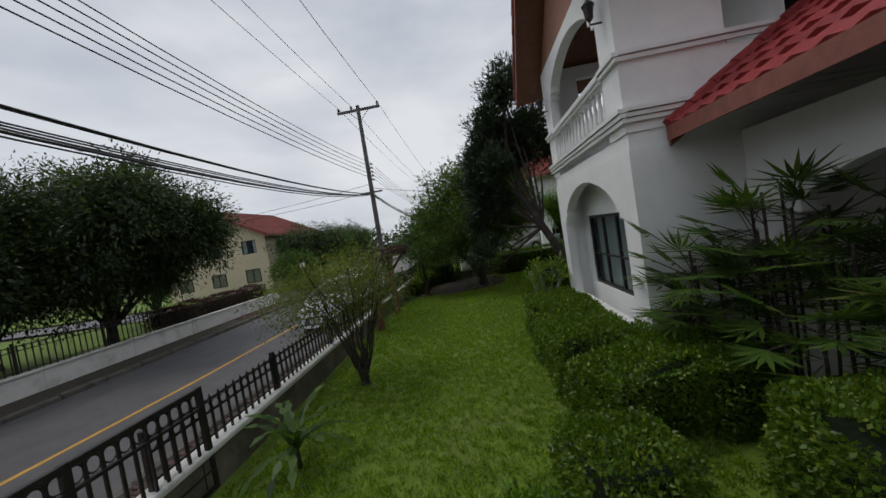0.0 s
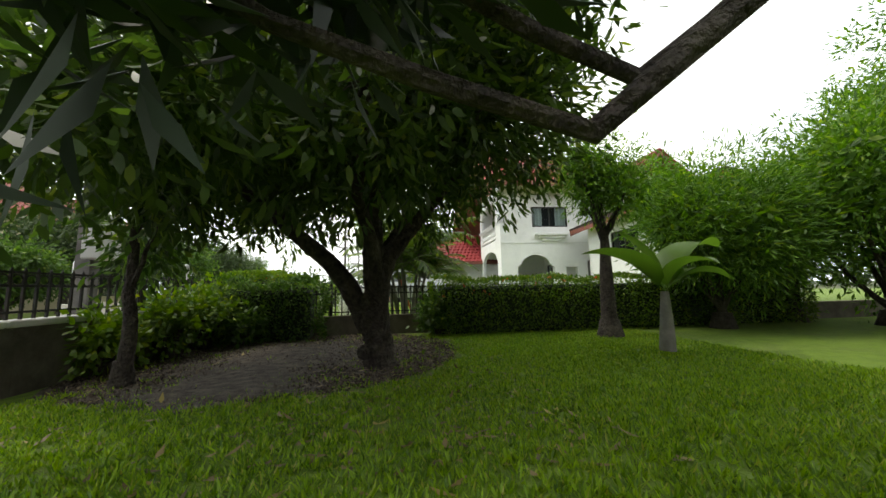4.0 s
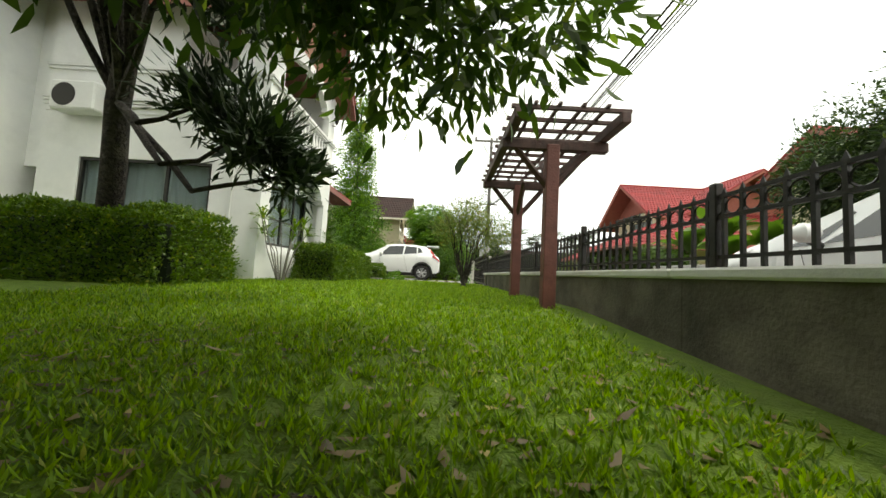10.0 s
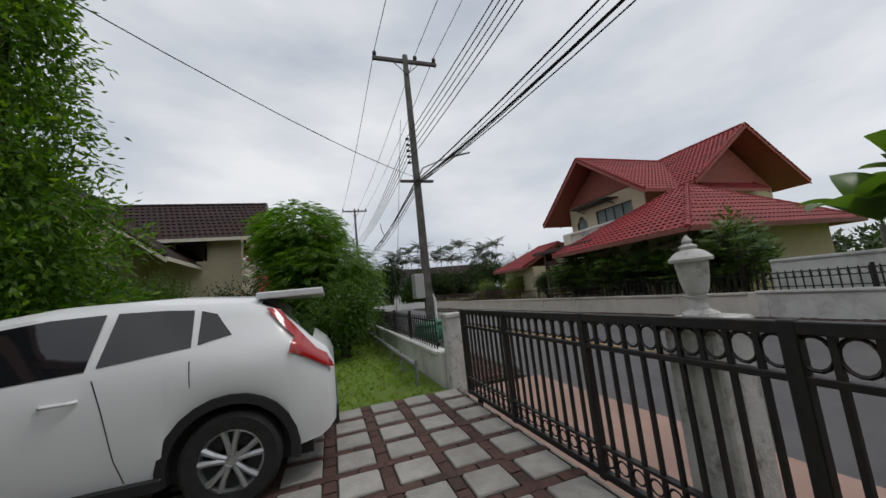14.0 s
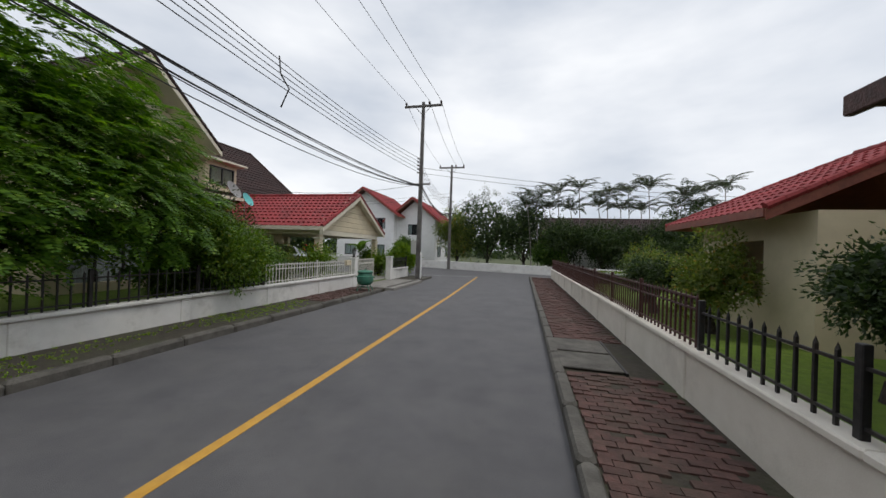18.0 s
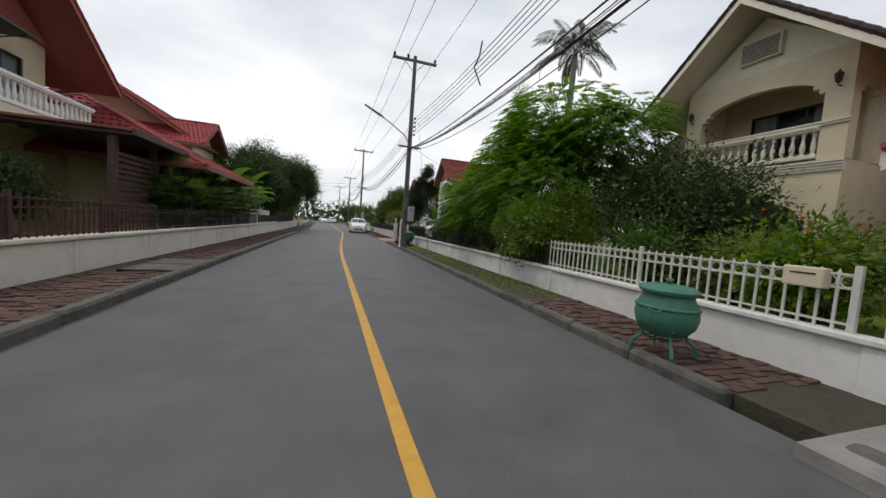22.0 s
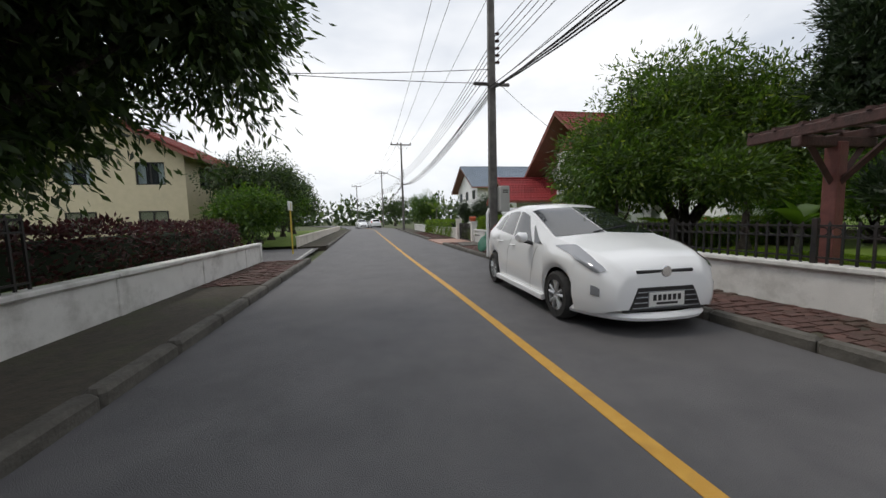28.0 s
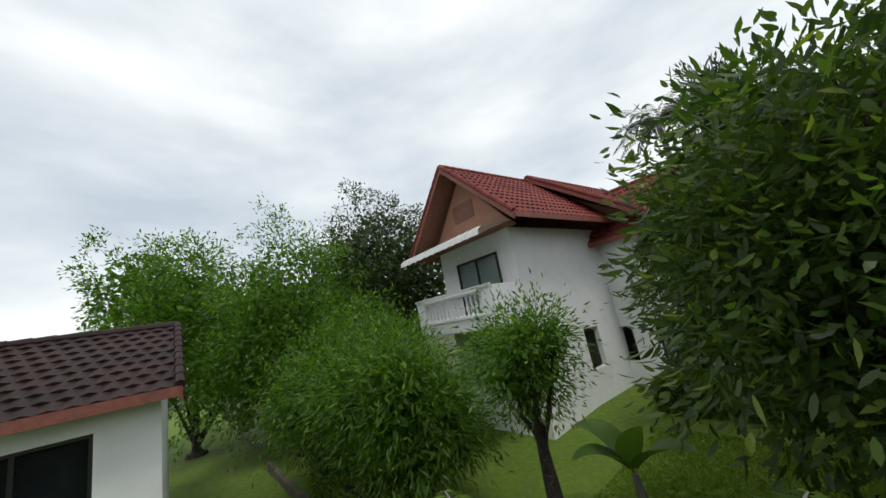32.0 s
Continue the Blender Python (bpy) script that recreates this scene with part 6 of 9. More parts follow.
def frond_leaves(base, az, elev, length, droop, nleaf, lw, ll, rs, hang=0.3):
    """Leaflets on both sides of an arching rib."""
    s = np.linspace(0, 1, nleaf)
    hx, hy = math.cos(az), math.sin(az)
    e = elev - droop * s ** 1.3
    dx = np.cumsum(np.cos(e)) / nleaf * length
    dz = np.cumsum(np.sin(e)) / nleaf * length
    rib = np.stack([base[0] + hx * dx, base[1] + hy * dx, base[2] + dz], 1)
    tan = np.stack([hx * np.cos(e), hy * np.cos(e), np.sin(e)], 1)
    side = np.array([-hy, hx, 0.0])
    upv = np.cross(side, tan) * -1
    P, D, S, L = [], [], [], []
    k0 = int(nleaf * 0.14)
    prof = np.sin(np.pi * (0.12 + 0.85 * s)) ** 0.7
    for sg in (-1, 1):
        d = unit(tan * 0.75 + side * sg * 0.9 + np.array([0, 0, -hang]) + rs.normal(size=(nleaf, 3)) * 0.07)
        P.append(rib[k0:])
        D.append(d[k0:])
        S.append(unit(np.cross(d, upv * -1 + rs.normal(size=(nleaf, 3)) * 0.15))[k0:])
        L.append((ll * prof)[k0:])
    return rib, np.concatenate(P), np.concatenate(D), np.concatenate(S), np.concatenate(L)


def palm_like(name, base, stems, nf, flen, label, mat, seed, leaflets=34, lw=0.03, ll=0.42, elev=(0.5, 1.35), droop=(1.0, 1.9), stem_r=0.04, bark=None, category="palm", hang=0.3):
    """A palm of one or more stems (x, y, height, lean x, lean y), each with a head of fronds."""
    rs = np.random.RandomState(seed)
    t = thing(name, base, label, category)
    o = np.array(base)
    for sx, sy, h, lx, ly in stems:
        b = Vector((sx, sy, 0))
        mb = MB()
        k = max(4, int(h / 0.35))
        pts = [b + Vector((lx * (i / k) ** 1.5, ly * (i / k) ** 1.5, h * i / k)) for i in range(k + 1)]
        mb.tube(pts, [stem_r * (1.25 - 0.4 * i / k + (0.05 if i % 2 else -0.03)) for i in range(k + 1)], 8)
        part("stem", mb, bark or M_BARKP, t, smooth=True)
        top = np.array(pts[-1])
        PP, DD, SS, LL = [], [], [], []
        ribs = MB()
        for j in range(nf):
            az = 2.4 * j + rs.rand() * 0.5
            el = elev[0] + (elev[1] - elev[0]) * rs.rand()
            rib, P, D, S, L = frond_leaves(top, az, el, flen * (0.75 + 0.4 * rs.rand()), droop[0] + (droop[1] - droop[0]) * rs.rand(), leaflets, lw, ll, rs, hang)
            PP.append(P), DD.append(D), SS.append(S), LL.append(L)
            ribs.tube([tuple(p) for p in rib[::4]] + [tuple(rib[-1])], [0.014 * (1 - 0.8 * i / (len(rib[::4]))) + 0.003 for i in range(len(rib[::4]) + 1)], 4, False)
        me = leaf_mesh("fronds", np.concatenate(PP), np.concatenate(DD), np.concatenate(SS), np.concatenate(LL), lw, mat, 0.2)
        part("fronds", me, None, t)
        part("frond_ribs", ribs, bark or M_BARKP, t)
    return t


def fan_palm(x, y, z, n, h, r, label, seed):
    """A clump of thin stems with fan leaves of narrow blades."""
    rs = np.random.RandomState(seed)
    t = thing("fan_palm", (x, y, z), label, "palm", "fan palms")
    st = MB()
    P, D, S, L = [], [], [], []
    for i in range(n):
        a, q = rs.rand() * 6.28, r * 0.45 * rs.rand() ** 0.5
        b = np.array([q * math.cos(a), q * math.sin(a), 0.0])
        hh = h * (0.5 + 0.5 * rs.rand())
        st.tube([tuple(b), (b[0] * 1.2, b[1] * 1.2, hh)], 0.014, 5, False)
        for j in range(7):
            az, el = rs.rand() * 6.28, -0.1 + rs.rand() * 1.2
            d = np.array([math.cos(az) * math.cos(el), math.sin(az) * math.cos(el), math.sin(el)])
            p0 = b * 1.2 + np.array([0, 0, hh * (0.6 + 0.4 * rs.rand())])
            p1 = p0 + d * r * (0.35 + 0.35 * rs.rand())
            st.tube([tuple(p0), tuple(p1)], 0.005, 4, False)
            side = unit(np.cross(d, np.array([0, 0, 1.0])))
            nb = 11
            for k in range(nb):
                fa = (k / (nb - 1) - 0.5) * 2.9
                dd = unit(d * math.cos(fa) + side * math.sin(fa) + np.array([0, 0, -0.08 - 0.1 * rs.rand()]))
                P.append(p1), D.append(dd), S.append(unit(np.cross(dd, np.array([0.1, 0.1, 1.0])))), L.append(0.34 * (0.8 + 0.4 * rs.rand()))
    part("stem", st, M_BARK, t)
    part("frond", leaf_mesh("fans", np.array(P), np.array(D), np.array(S), np.array(L), 0.042, L_FAN, 0.1), None, t)
    return t


def banana(x, y, z, h, seed, label, nl=7, ln=1.3):
    rs = random.Random(seed)
    t = thing("banana_plant", (x, y, z), label, "banana plant", "banana plants")
    part("stem", MB().tube([(0, 0, 0), (0.02, 0, h * 0.4), (0.05, 0.02, h)], [0.1, 0.085, 0.05], 9), M_BARKP, t, smooth=True)
    for i in range(nl):
        az, el, dr = i * 2.4 + rs.uniform(-0.3, 0.3), rs.uniform(0.7, 1.35), rs.uniform(0.7, 1.9)
        k, mb = 12, MB()
        hx, hy = math.cos(az), math.sin(az)
        p, vs, fs = Vector((0.05, 0.02, h)), [], []
        L = ln * rs.uniform(0.7, 1.15)
        for j in range(k + 1):
            s = j / k
            e = el - dr * s ** 1.4
            w = 0.0 if s < 0.12 else 0.24 * L * math.sin(math.pi * ((s - 0.1) / 0.9) ** 0.75) ** 0.7
            w = max(w, 0.012)
            sd = Vector((-hy, hx, 0))
            upn = Vector((-hx * math.sin(e), -hy * math.sin(e), math.cos(e)))
            vs += [p - sd * w + upn * w * 0.35, p, p + sd * w + upn * w * 0.35]
            p = p + Vector((hx * math.cos(e), hy * math.cos(e), math.sin(e))) * L / k
        for j in range(k):
            fs += [(3 * j, 3 * j + 1, 3 * j + 4, 3 * j + 3), (3 * j + 1, 3 * j + 2, 3 * j + 5, 3 * j + 4)]
        mb.add(vs, fs)
        part("leaf", mb, L_BAN, t, smooth=True)
    return t


def strap_plant(x, y, z, h, n, ln, w, mat, label, seed, name="dracaena", stems=1, spread=0.2, bark=None):
    """Long arching strap leaves in a head on a short stem."""
    rs = np.random.RandomState(seed)
    t = thing(name, (x, y, z), label, "plant")
    P, D, S, L = [], [], [], []
    for k in range(stems):
        a = k * 2.4
        top = np.array([spread * math.cos(a) * (stems > 1), spread * math.sin(a) * (stems > 1), h * (0.7 + 0.3 * rs.rand())])
        lean = rs.uniform(-0.06, 0.06, 2) * (stems > 1)
        part("stem", MB().tube([(top[0] * 0.12, top[1] * 0.12, 0), (top[0] * 0.5 + lean[0], top[1] * 0.5 + lean[1], h * 0.45), tuple(top)], [0.016, 0.011, 0.008] if stems > 1 else [0.03, 0.022, 0.018], 6), bark or M_BARK, t)
        for i in range(n):
            az, el = i * 2.4, rs.uniform(0.25, 1.35) if stems > 1 else rs.uniform(0.0, 1.35)
            p = top + np.array([0, 0, -(0.08 if stems > 1 else 0.3) * h * rs.rand()])
            seg = 4
            for j in range(seg):
                e = el - (0.6 if stems > 1 else 1.3) * (j / seg) ** 1.2
                d = np.array([math.cos(az) * math.cos(e), math.sin(az) * math.cos(e), math.sin(e)])
                l = ln * (0.8 + 0.3 * rs.rand()) / seg
                P.append(p), D.append(d), S.append(np.array([-math.sin(az), math.cos(az), 0.0])), L.append(l * 1.5)
                p = p + d * l
    part("leaves", leaf_mesh("leaves", np.array(P), np.array(D), np.array(S), np.array(L), w, mat, 0.1), None, t)
    return t


def conifer(name, trunk, r0, clumps, label, seed, n=9000):
    """A dark conifer with a leaning trunk and separate upright tufts."""
    rs = np.random.RandomState(seed)
    return tree(name, trunk, r0, 0.05, [([trunk[min(2, len(trunk) - 1)], ((c[0] + trunk[-1][0]) / 2, (c[1] + trunk[-1][1]) / 2, c[2] - 0.3), c[:3]], 0.045, 0.012) for c in clumps],
                crown([(c[0], c[1], c[2], c[3] * 1.3, c[4] * 1.3, c[5] * 1.2) for c in clumps], 2 * n, 0.15, 0.03, L_CONIF, 0.2, -0.5, 0.3, seed=seed, per=50), label, seed=seed)


# -- front garden --
bl = [(-1.7, -0.1, 3.4, 2.2, 2.0, 1.6), (-3.4, -0.3, 2.7, 1.4, 1.4, 1.1), (0.1, -0.5, 3.2, 1.3, 1.2, 1.25), (-1.4, -1.8, 2.7, 1.5, 1.2, 1.2), (-1.5, 1.3, 3.2, 1.3, 1.0, 1.4), (-2.9, 1.1, 3.0, 1.5, 1.2, 1.4), (-0.1, -1.3, 3.9, 1.2, 1.1, 1.2), (-2.0, 0.0, 4.6, 1.5, 1.3, 0.95), (-0.6, -0.3, 4.4, 1.1, 1.0, 1.0),
      (-3.3, 1.6, 2.9, 1.2, 0.9, 1.1), (-0.7, 1.5, 3.3, 1.2, 1.0, 1.5), (-1.0, 1.2, 4.3, 1.3, 1.2, 1.1), (-4.0, -1.0, 2.2, 0.9, 0.9, 0.7), (-2.9, -1.6, 2.3, 1.0, 0.9, 0.8)]
mg = thing("mango_tree", (-1.45, -0.24, -0.1), "old mango tree with a gnarled forked trunk and dark drooping leaves", "tree")
mo = Vector((-1.45, -0.24, -0.1))
mp = lambda *pts: [Vector(p) - mo for p in pts]
part("trunk", gnarl(MB(), mp((-1.44, -0.27, -0.2), (-1.45, -0.26, 0.0), (-1.49, -0.23, 0.28), (-1.53, -0.22, 0.52), (-1.52, -0.23, 0.74), (-1.5, -0.24, 0.92)), [0.27, 0.185, 0.165, 0.175, 0.165, 0.09], seed=1, n=110, sub=22, amp=0.035, furrow=0.11), M_BARK, mg, smooth=True)
MGL = [(((-1.6, -0.17, 0.36), (-1.7, -0.18, 0.62), (-1.84, -0.24, 0.92), (-2.08, -0.32, 1.22), (-2.6, -0.45, 1.7), (-3.2, -0.6, 2.2)), (0.12, 0.125, 0.115, 0.1, 0.08, 0.045)),
       (((-1.48, -0.28, 0.3), (-1.5, -0.27, 0.7), (-1.55, -0.22, 1.2), (-1.52, -0.15, 2.0), (-1.45, -0.1, 3.6)), (0.13, 0.13, 0.12, 0.10, 0.05)),
       (((-1.5, -0.18, 0.85), (-1.5, 0.08, 1.25), (-1.55, 0.45, 1.7), (-1.8, 0.9, 2.6)), (0.10, 0.095, 0.08, 0.04)),
       (((-1.46, -0.28, 0.5), (-1.43, -0.3, 0.95), (-1.33, -0.34, 1.25), (-1.05, -0.38, 1.6), (-0.3, -0.4, 2.5)), (0.11, 0.1, 0.09, 0.08, 0.04)),
       (((-1.5, 0.1, 1.25), (-1.3, 0.6, 1.65), (-1.0, 1.3, 2.3), (-0.8, 1.6, 3.2)), (0.08, 0.07, 0.05, 0.03)),
       (((-1.46, -0.33, 0.9), (-1.5, -0.75, 1.35), (-1.6, -1.3, 1.75), (-1.4, -1.9, 2.6)), (0.09, 0.075, 0.055, 0.025)),
       (((-2.4, -0.4, 1.52), (-2.7, 0.2, 1.75), (-2.9, 0.9, 2.1), (-3.0, 1.4, 2.8)), (0.065, 0.055, 0.045, 0.025))]
for k, (pts, rad) in enumerate(MGL):
    part("limb", gnarl(MB(), mp(*pts), rad, 44, 14, 0.03, 3 + k, 0.10), M_BARK, mg, smooth=True)
part("knot", gnarl(MB(), mp((-1.55, -0.18, 0.4), (-1.61, -0.13, 0.37), (-1.655, -0.09, 0.36), (-1.67, -0.07, 0.36)), [0.13, 0.115, 0.08, 0.03], 40, 10, 0.05, 31, 0.12), M_BARK, mg, smooth=True)
for k, (q, d, r) in enumerate((((-1.36, -0.32, 0.22), (-1.31, -0.34, 0.2), 0.08), ((-1.62, -0.36, 0.12), (-1.68, -0.42, 0.08), 0.1), ((-1.42, -0.06, 0.6), (-1.4, 0.0, 0.58), 0.07), ((-1.56, -0.38, 0.55), (-1.6, -0.44, 0.54), 0.06))):
    part("burl", gnarl(MB(), mp(q, ((q[0] + d[0]) / 2, (q[1] + d[1]) / 2, (q[2] + d[2]) / 2), d), [r, r * 0.8, r * 0.2], 16, 4, 0.08, 70 + k), M_BARK, mg, smooth=True)
rsm = random.Random(4)
for k in range(34):
    b = rsm.choice(bl)
    src = Vector(rsm.choice(MGL)[0][-1])
    q = Vector((b[0] + rsm.uniform(-0.7, 0.7) * b[3], b[1] + rsm.uniform(-0.7, 0.7) * b[4], b[2] + rsm.uniform(-0.5, 0.6) * b[5]))
    part("branch", limb(MB(), mp(src, src.lerp(q, 0.5) + Vector((0, 0, 0.15)), q), 0.03, 0.008, 5, 0.03, k), M_BARK, mg)
me = crown(bl, 52000, 0.145, 0.042, L_MANGO, 0.28, 0.35, 0.5, seed=1, zmin=1.38, per=22, six=True, heart=(1.05, 1.3))
me.transform(Matrix.Translation(-mo))
part("crown", me, None, mg)
me = crown([(-3.05, -2.7, 1.9, 0.85, 0.45, 0.5), (-2.4, -2.5, 2.1, 0.6, 0.5, 0.4)], 3000, 0.13, 0.04, L_MANGO, 0.26, 0.35, 0.2, name="drooping_foliage", seed=3, per=22, six=True)
me.transform(Matrix.Translation(-mo))
part("drooping_foliage", me, None, mg, "low hanging sprays of dark leaves")
bl = [(-3.9, -0.6, 2.4, 0.9, 0.9, 0.9), (-4.3, -0.1, 1.6, 0.5, 0.5, 0.5)]
tree("small_tree", [(-3.97, -0.7, -0.05), (-3.95, -0.68, 0.6), (-4.0, -0.66, 1.0), (-3.95, -0.6, 2.4)], 0.075, 0.04, [([(-3.96, -0.68, 0.45), (-4.15, -0.5, 0.75), (-4.3, -0.2, 1.3)], 0.032, 0.012), ([(-3.98, -0.66, 0.95), (-3.8, -0.75, 1.3), (-3.6, -0.8, 1.9)], 0.03, 0.012)],
     crown(bl, 2600, 0.16, 0.05, L_MID, 0.3, 0.5, 0.2, seed=2), "slim young tree with dark bark beside the mango tree", seed=8)
hedge(-0.55, 2.4, 8.0, 2.52, -0.05, 1.0, 0.62, "thick clipped hedge along the boundary wall", seed=1, L=0.065, W=0.034, dens=1000)
hedge(-4.6, 2.3, -2.85, 2.45, -0.05, 1.0, 0.75, "dark overgrown hedge in the garden corner", L_MID, 900, 0.075, 0.038, 2, 0.1)
for k, (x, y, z, r, m) in enumerate(((-4.5, 0.75, 0.5, 0.45, L_LIME), (-4.45, 1.6, 0.5, 0.5, L_LIME), (-4.55, 2.1, 0.8, 0.45, L_LIME), (-4.62, -0.1, 0.4, 0.3, L_LIME), (-0.5, 2.35, 0.4, 0.4, L_MID), (-4.0, 1.9, 0.35, 0.4, L_MID))):
    simple_tree(x, y, -0.05, z + r, r, m, 700, 0.11, 0.06, "leafy green shrub by the garden wall", 60 + k, 0.1, name="shrub", category="shrub", clump=0.25)
# lawn hedges by the house
hedge(-0.22, -11.3, -0.22, -8.45, 0.2, 0.98, 0.9, "low clipped hedge under the arched window", seed=3)
hedge(-0.6, -12.1, 0.6, -11.6, 0.2, 0.92, 0.7, "clipped hedge beside the porch", seed=4)
hedge(0.75, -12.2, 0.75, -10.7, 0.2, 0.9, 0.6, "short clipped hedge against the house", seed=5)
hedge(0.9, -14.0, 0.9, -12.9, 0.2, 1.05, 1.0, "tall clipped hedge by the drive", seed=6)
hedge(-0.95, -12.85, -0.25, -12.75, 0.2, 0.68, 0.7, "small rounded hedge at the lawn's edge", seed=7)
hedge(0.15, -5.5, 3.6, -5.4, 0.1, 1.05, 1.2, "clipped hedge in front of the north wing", seed=8)
hedge(-1.5, -13.3, -0.4, -13.25, 0.2, 0.36, 0.8, "low leafy ground cover by the drive", L_FEATH, 1600, 0.06, 0.035, 9, 0.08, "ground_cover")
for k, (x, y, h) in enumerate(((1.55, -11.75, 2.3), (1.5, -12.6, 2.15), (1.6, -13.5, 2.0), (1.2, -11.5, 1.7))):
    fan_palm(x, y, 0.2, 9, h, 0.75, "lady palm clump with glossy fan leaves by the porch", 20 + k)
# leaning conifer and its neighbours
conifer("leaning_conifer", [(1.38, -5.45, 0.05), (1.1, -5.15, 1.0), (0.6, -4.6, 2.2), (0.15, -4.15, 3.4), (-0.05, -3.9, 5.0), (0.1, -3.75, 6.8)], 0.16,
        [(0.15, -3.8, 6.9, 0.5, 0.5, 0.8), (-0.5, -3.6, 5.9, 0.5, 0.5, 0.75), (0.8, -3.7, 5.6, 0.55, 0.5, 0.6), (-0.8, -3.2, 4.9, 0.55, 0.5, 0.7), (1.4, -3.5, 4.9, 0.55, 0.5, 0.45), (0.3, -3.2, 4.8, 0.6, 0.6, 0.6), (1.9, -3.6, 4.3, 0.45, 0.4, 0.35), (-0.5, -4.3, 4.4, 0.45, 0.4, 0.5),
         (-1.3, -3.95, 1.6, 0.3, 0.3, 0.24), (-1.65, -4.15, 1.4, 0.24, 0.24, 0.2), (-0.9, -3.9, 1.95, 0.22, 0.22, 0.18), (-0.9, -3.0, 3.8, 0.4, 0.4, 0.5), (0.1, -2.8, 5.6, 0.5, 0.5, 0.7), (-1.1, -3.35, 3.7, 0.5, 0.45, 0.75), (-1.0, -3.4, 4.7, 0.5, 0.45, 0.7), (-0.5, -3.5, 3.3, 0.45, 0.4, 0.5), (-1.3, -3.3, 2.75, 0.35, 0.35, 0.4)], "tall leaning conifer with dark ragged tufts", 31, 19000)
banana(2.2, -0.45, 0.0, 0.75, 5, "young banana plant with bright green leaves on the lawn", 6, 1.1)
strap_plant(-0.02, -7.4, 0.2, 1.25, 11, 0.24, 0.05, L_LIME, "frangipani with bare pale stems and yellow-green leaf tufts", 41, "frangipani", 9, 0.42, M_BARKP)
strap_plant(-3.7, -12.05, 0.2, 0.46, 20, 0.66, 0.09, L_MID, "dracaena with arching green strap leaves on the lawn", 43, "dracaena", 1)
for k, (x, y) in enumerate(((1.15, -7.05), (1.9, -6.9))):
    simple_tree(x - 0.1, y, 0.2, 0.6, 0.3, L_LIME if k != 1 else L_MID, 800, 0.09, 0.04, "low leafy bush at the foot of the house wall", 44 + k, 0.05, name="foliage_plant", category="shrub", clump=0.18)
# crepe myrtle shrub on the lawn
sb = (-3.63, -10.06, 0.2)
bl = [(-3.75, -10.0, 1.85, 0.85, 0.85, 0.45), (-3.2, -9.8, 1.7, 0.6, 0.6, 0.42), (-4.5, -10.3, 1.75, 0.65, 0.6, 0.42), (-3.9, -10.6, 2.1, 0.65, 0.55, 0.32), (-3.6, -9.5, 2.1, 0.6, 0.6, 0.32), (-4.0, -9.8, 1.4, 0.5, 0.5, 0.3)]
stems = []
rs7 = random.Random(12)
for k in range(17):
    a = k * 0.37
    q = Vector((math.cos(a), math.sin(a), 0))
    stems.append(([sb, (sb[0] + q.x * 0.16, sb[1] + q.y * 0.16, 0.75), (sb[0] + q.x * 0.42 + rs7.uniform(-0.1, 0.1), sb[1] + q.y * 0.42, 1.5), (sb[0] + q.x * rs7.uniform(0.6, 1.1), sb[1] + q.y * rs7.uniform(0.6, 1.1), rs7.uniform(1.9, 2.55))], 0.024, 0.005))
tree("flowering_shrub", [sb, (sb[0], sb[1], 0.4)], 0.055, 0.05, stems, crown(bl, 15000, 0.045, 0.022, L_SPARSE, 0.24, 0.1, 0.1, seed=14, per=30), "many-stemmed shrub with sparse small yellow-green leaves on the lawn", twigs=0, blobs=bl, category="shrub", seed=15)

# -- drive and lots beyond --
bl = [(2.0, -19.6, 1.8 + 1.0 * k, 1.75 - 0.17 * k, 1.75 - 0.17 * k, 0.85) for k in range(9)]
tree("tall_tree", [(2.0, -19.6, 0.1), (2.0, -19.6, 5.0), (2.05, -19.6, 9.6)], 0.15, 0.04, [([(2, -19.6, 2 + k * 0.55), (2 + math.cos(k * 2.4) * 1.2, -19.6 + math.sin(k * 2.4) * 1.2, 2.2 + k * 0.55)], 0.03, 0.01) for k in range(12)],
     crown(bl, 30000, 0.15, 0.055, L_FEATH, 0.34, 0.3, 0.2, seed=21, per=40), "tall cone-shaped tree with tiers of fresh green leaves", seed=22)
palm_like("tall_palm", (5.2, -20.2, 0.1), [(0, 0, 13.4, 0.2, 0.1)], 28, 3.1, "tall grey-trunked palm with a drooping dark crown", L_COCO, 5, 44, 0.05, 0.6, (0.1, 1.3), (1.2, 2.2), 0.2, hang=0.7)
simple_tree(4.2, -23.5, 0.1, 4.6, 1.9, L_DARK, 6000, 0.16, 0.06, "dark leafy tree by the fence", 101, 0.15)
simple_tree(7.5, -23.0, 0.1, 5.6, 2.4, L_DARK, 6000, 0.18, 0.06, "dark leafy tree in the next garden", 102, 0.2)
simple_tree(0.2, -26.5, 0.1, 2.6, 1.1, L_DARK, 3500, 0.12, 0.05, "bushy dark fruit tree", 103, 0.15)
simple_tree(2.4, -26.2, 0.1, 3.0, 1.2, L_MID, 3500, 0.12, 0.05, "bushy green garden tree on the open plot", 104, 0.15)
simple_tree(-1.6, -24.4, 0.1, 2.0, 0.9, L_MID, 2400, 0.12, 0.05, "leafy shrub on the plot", 105, 0.1, name="shrub", category="shrub")
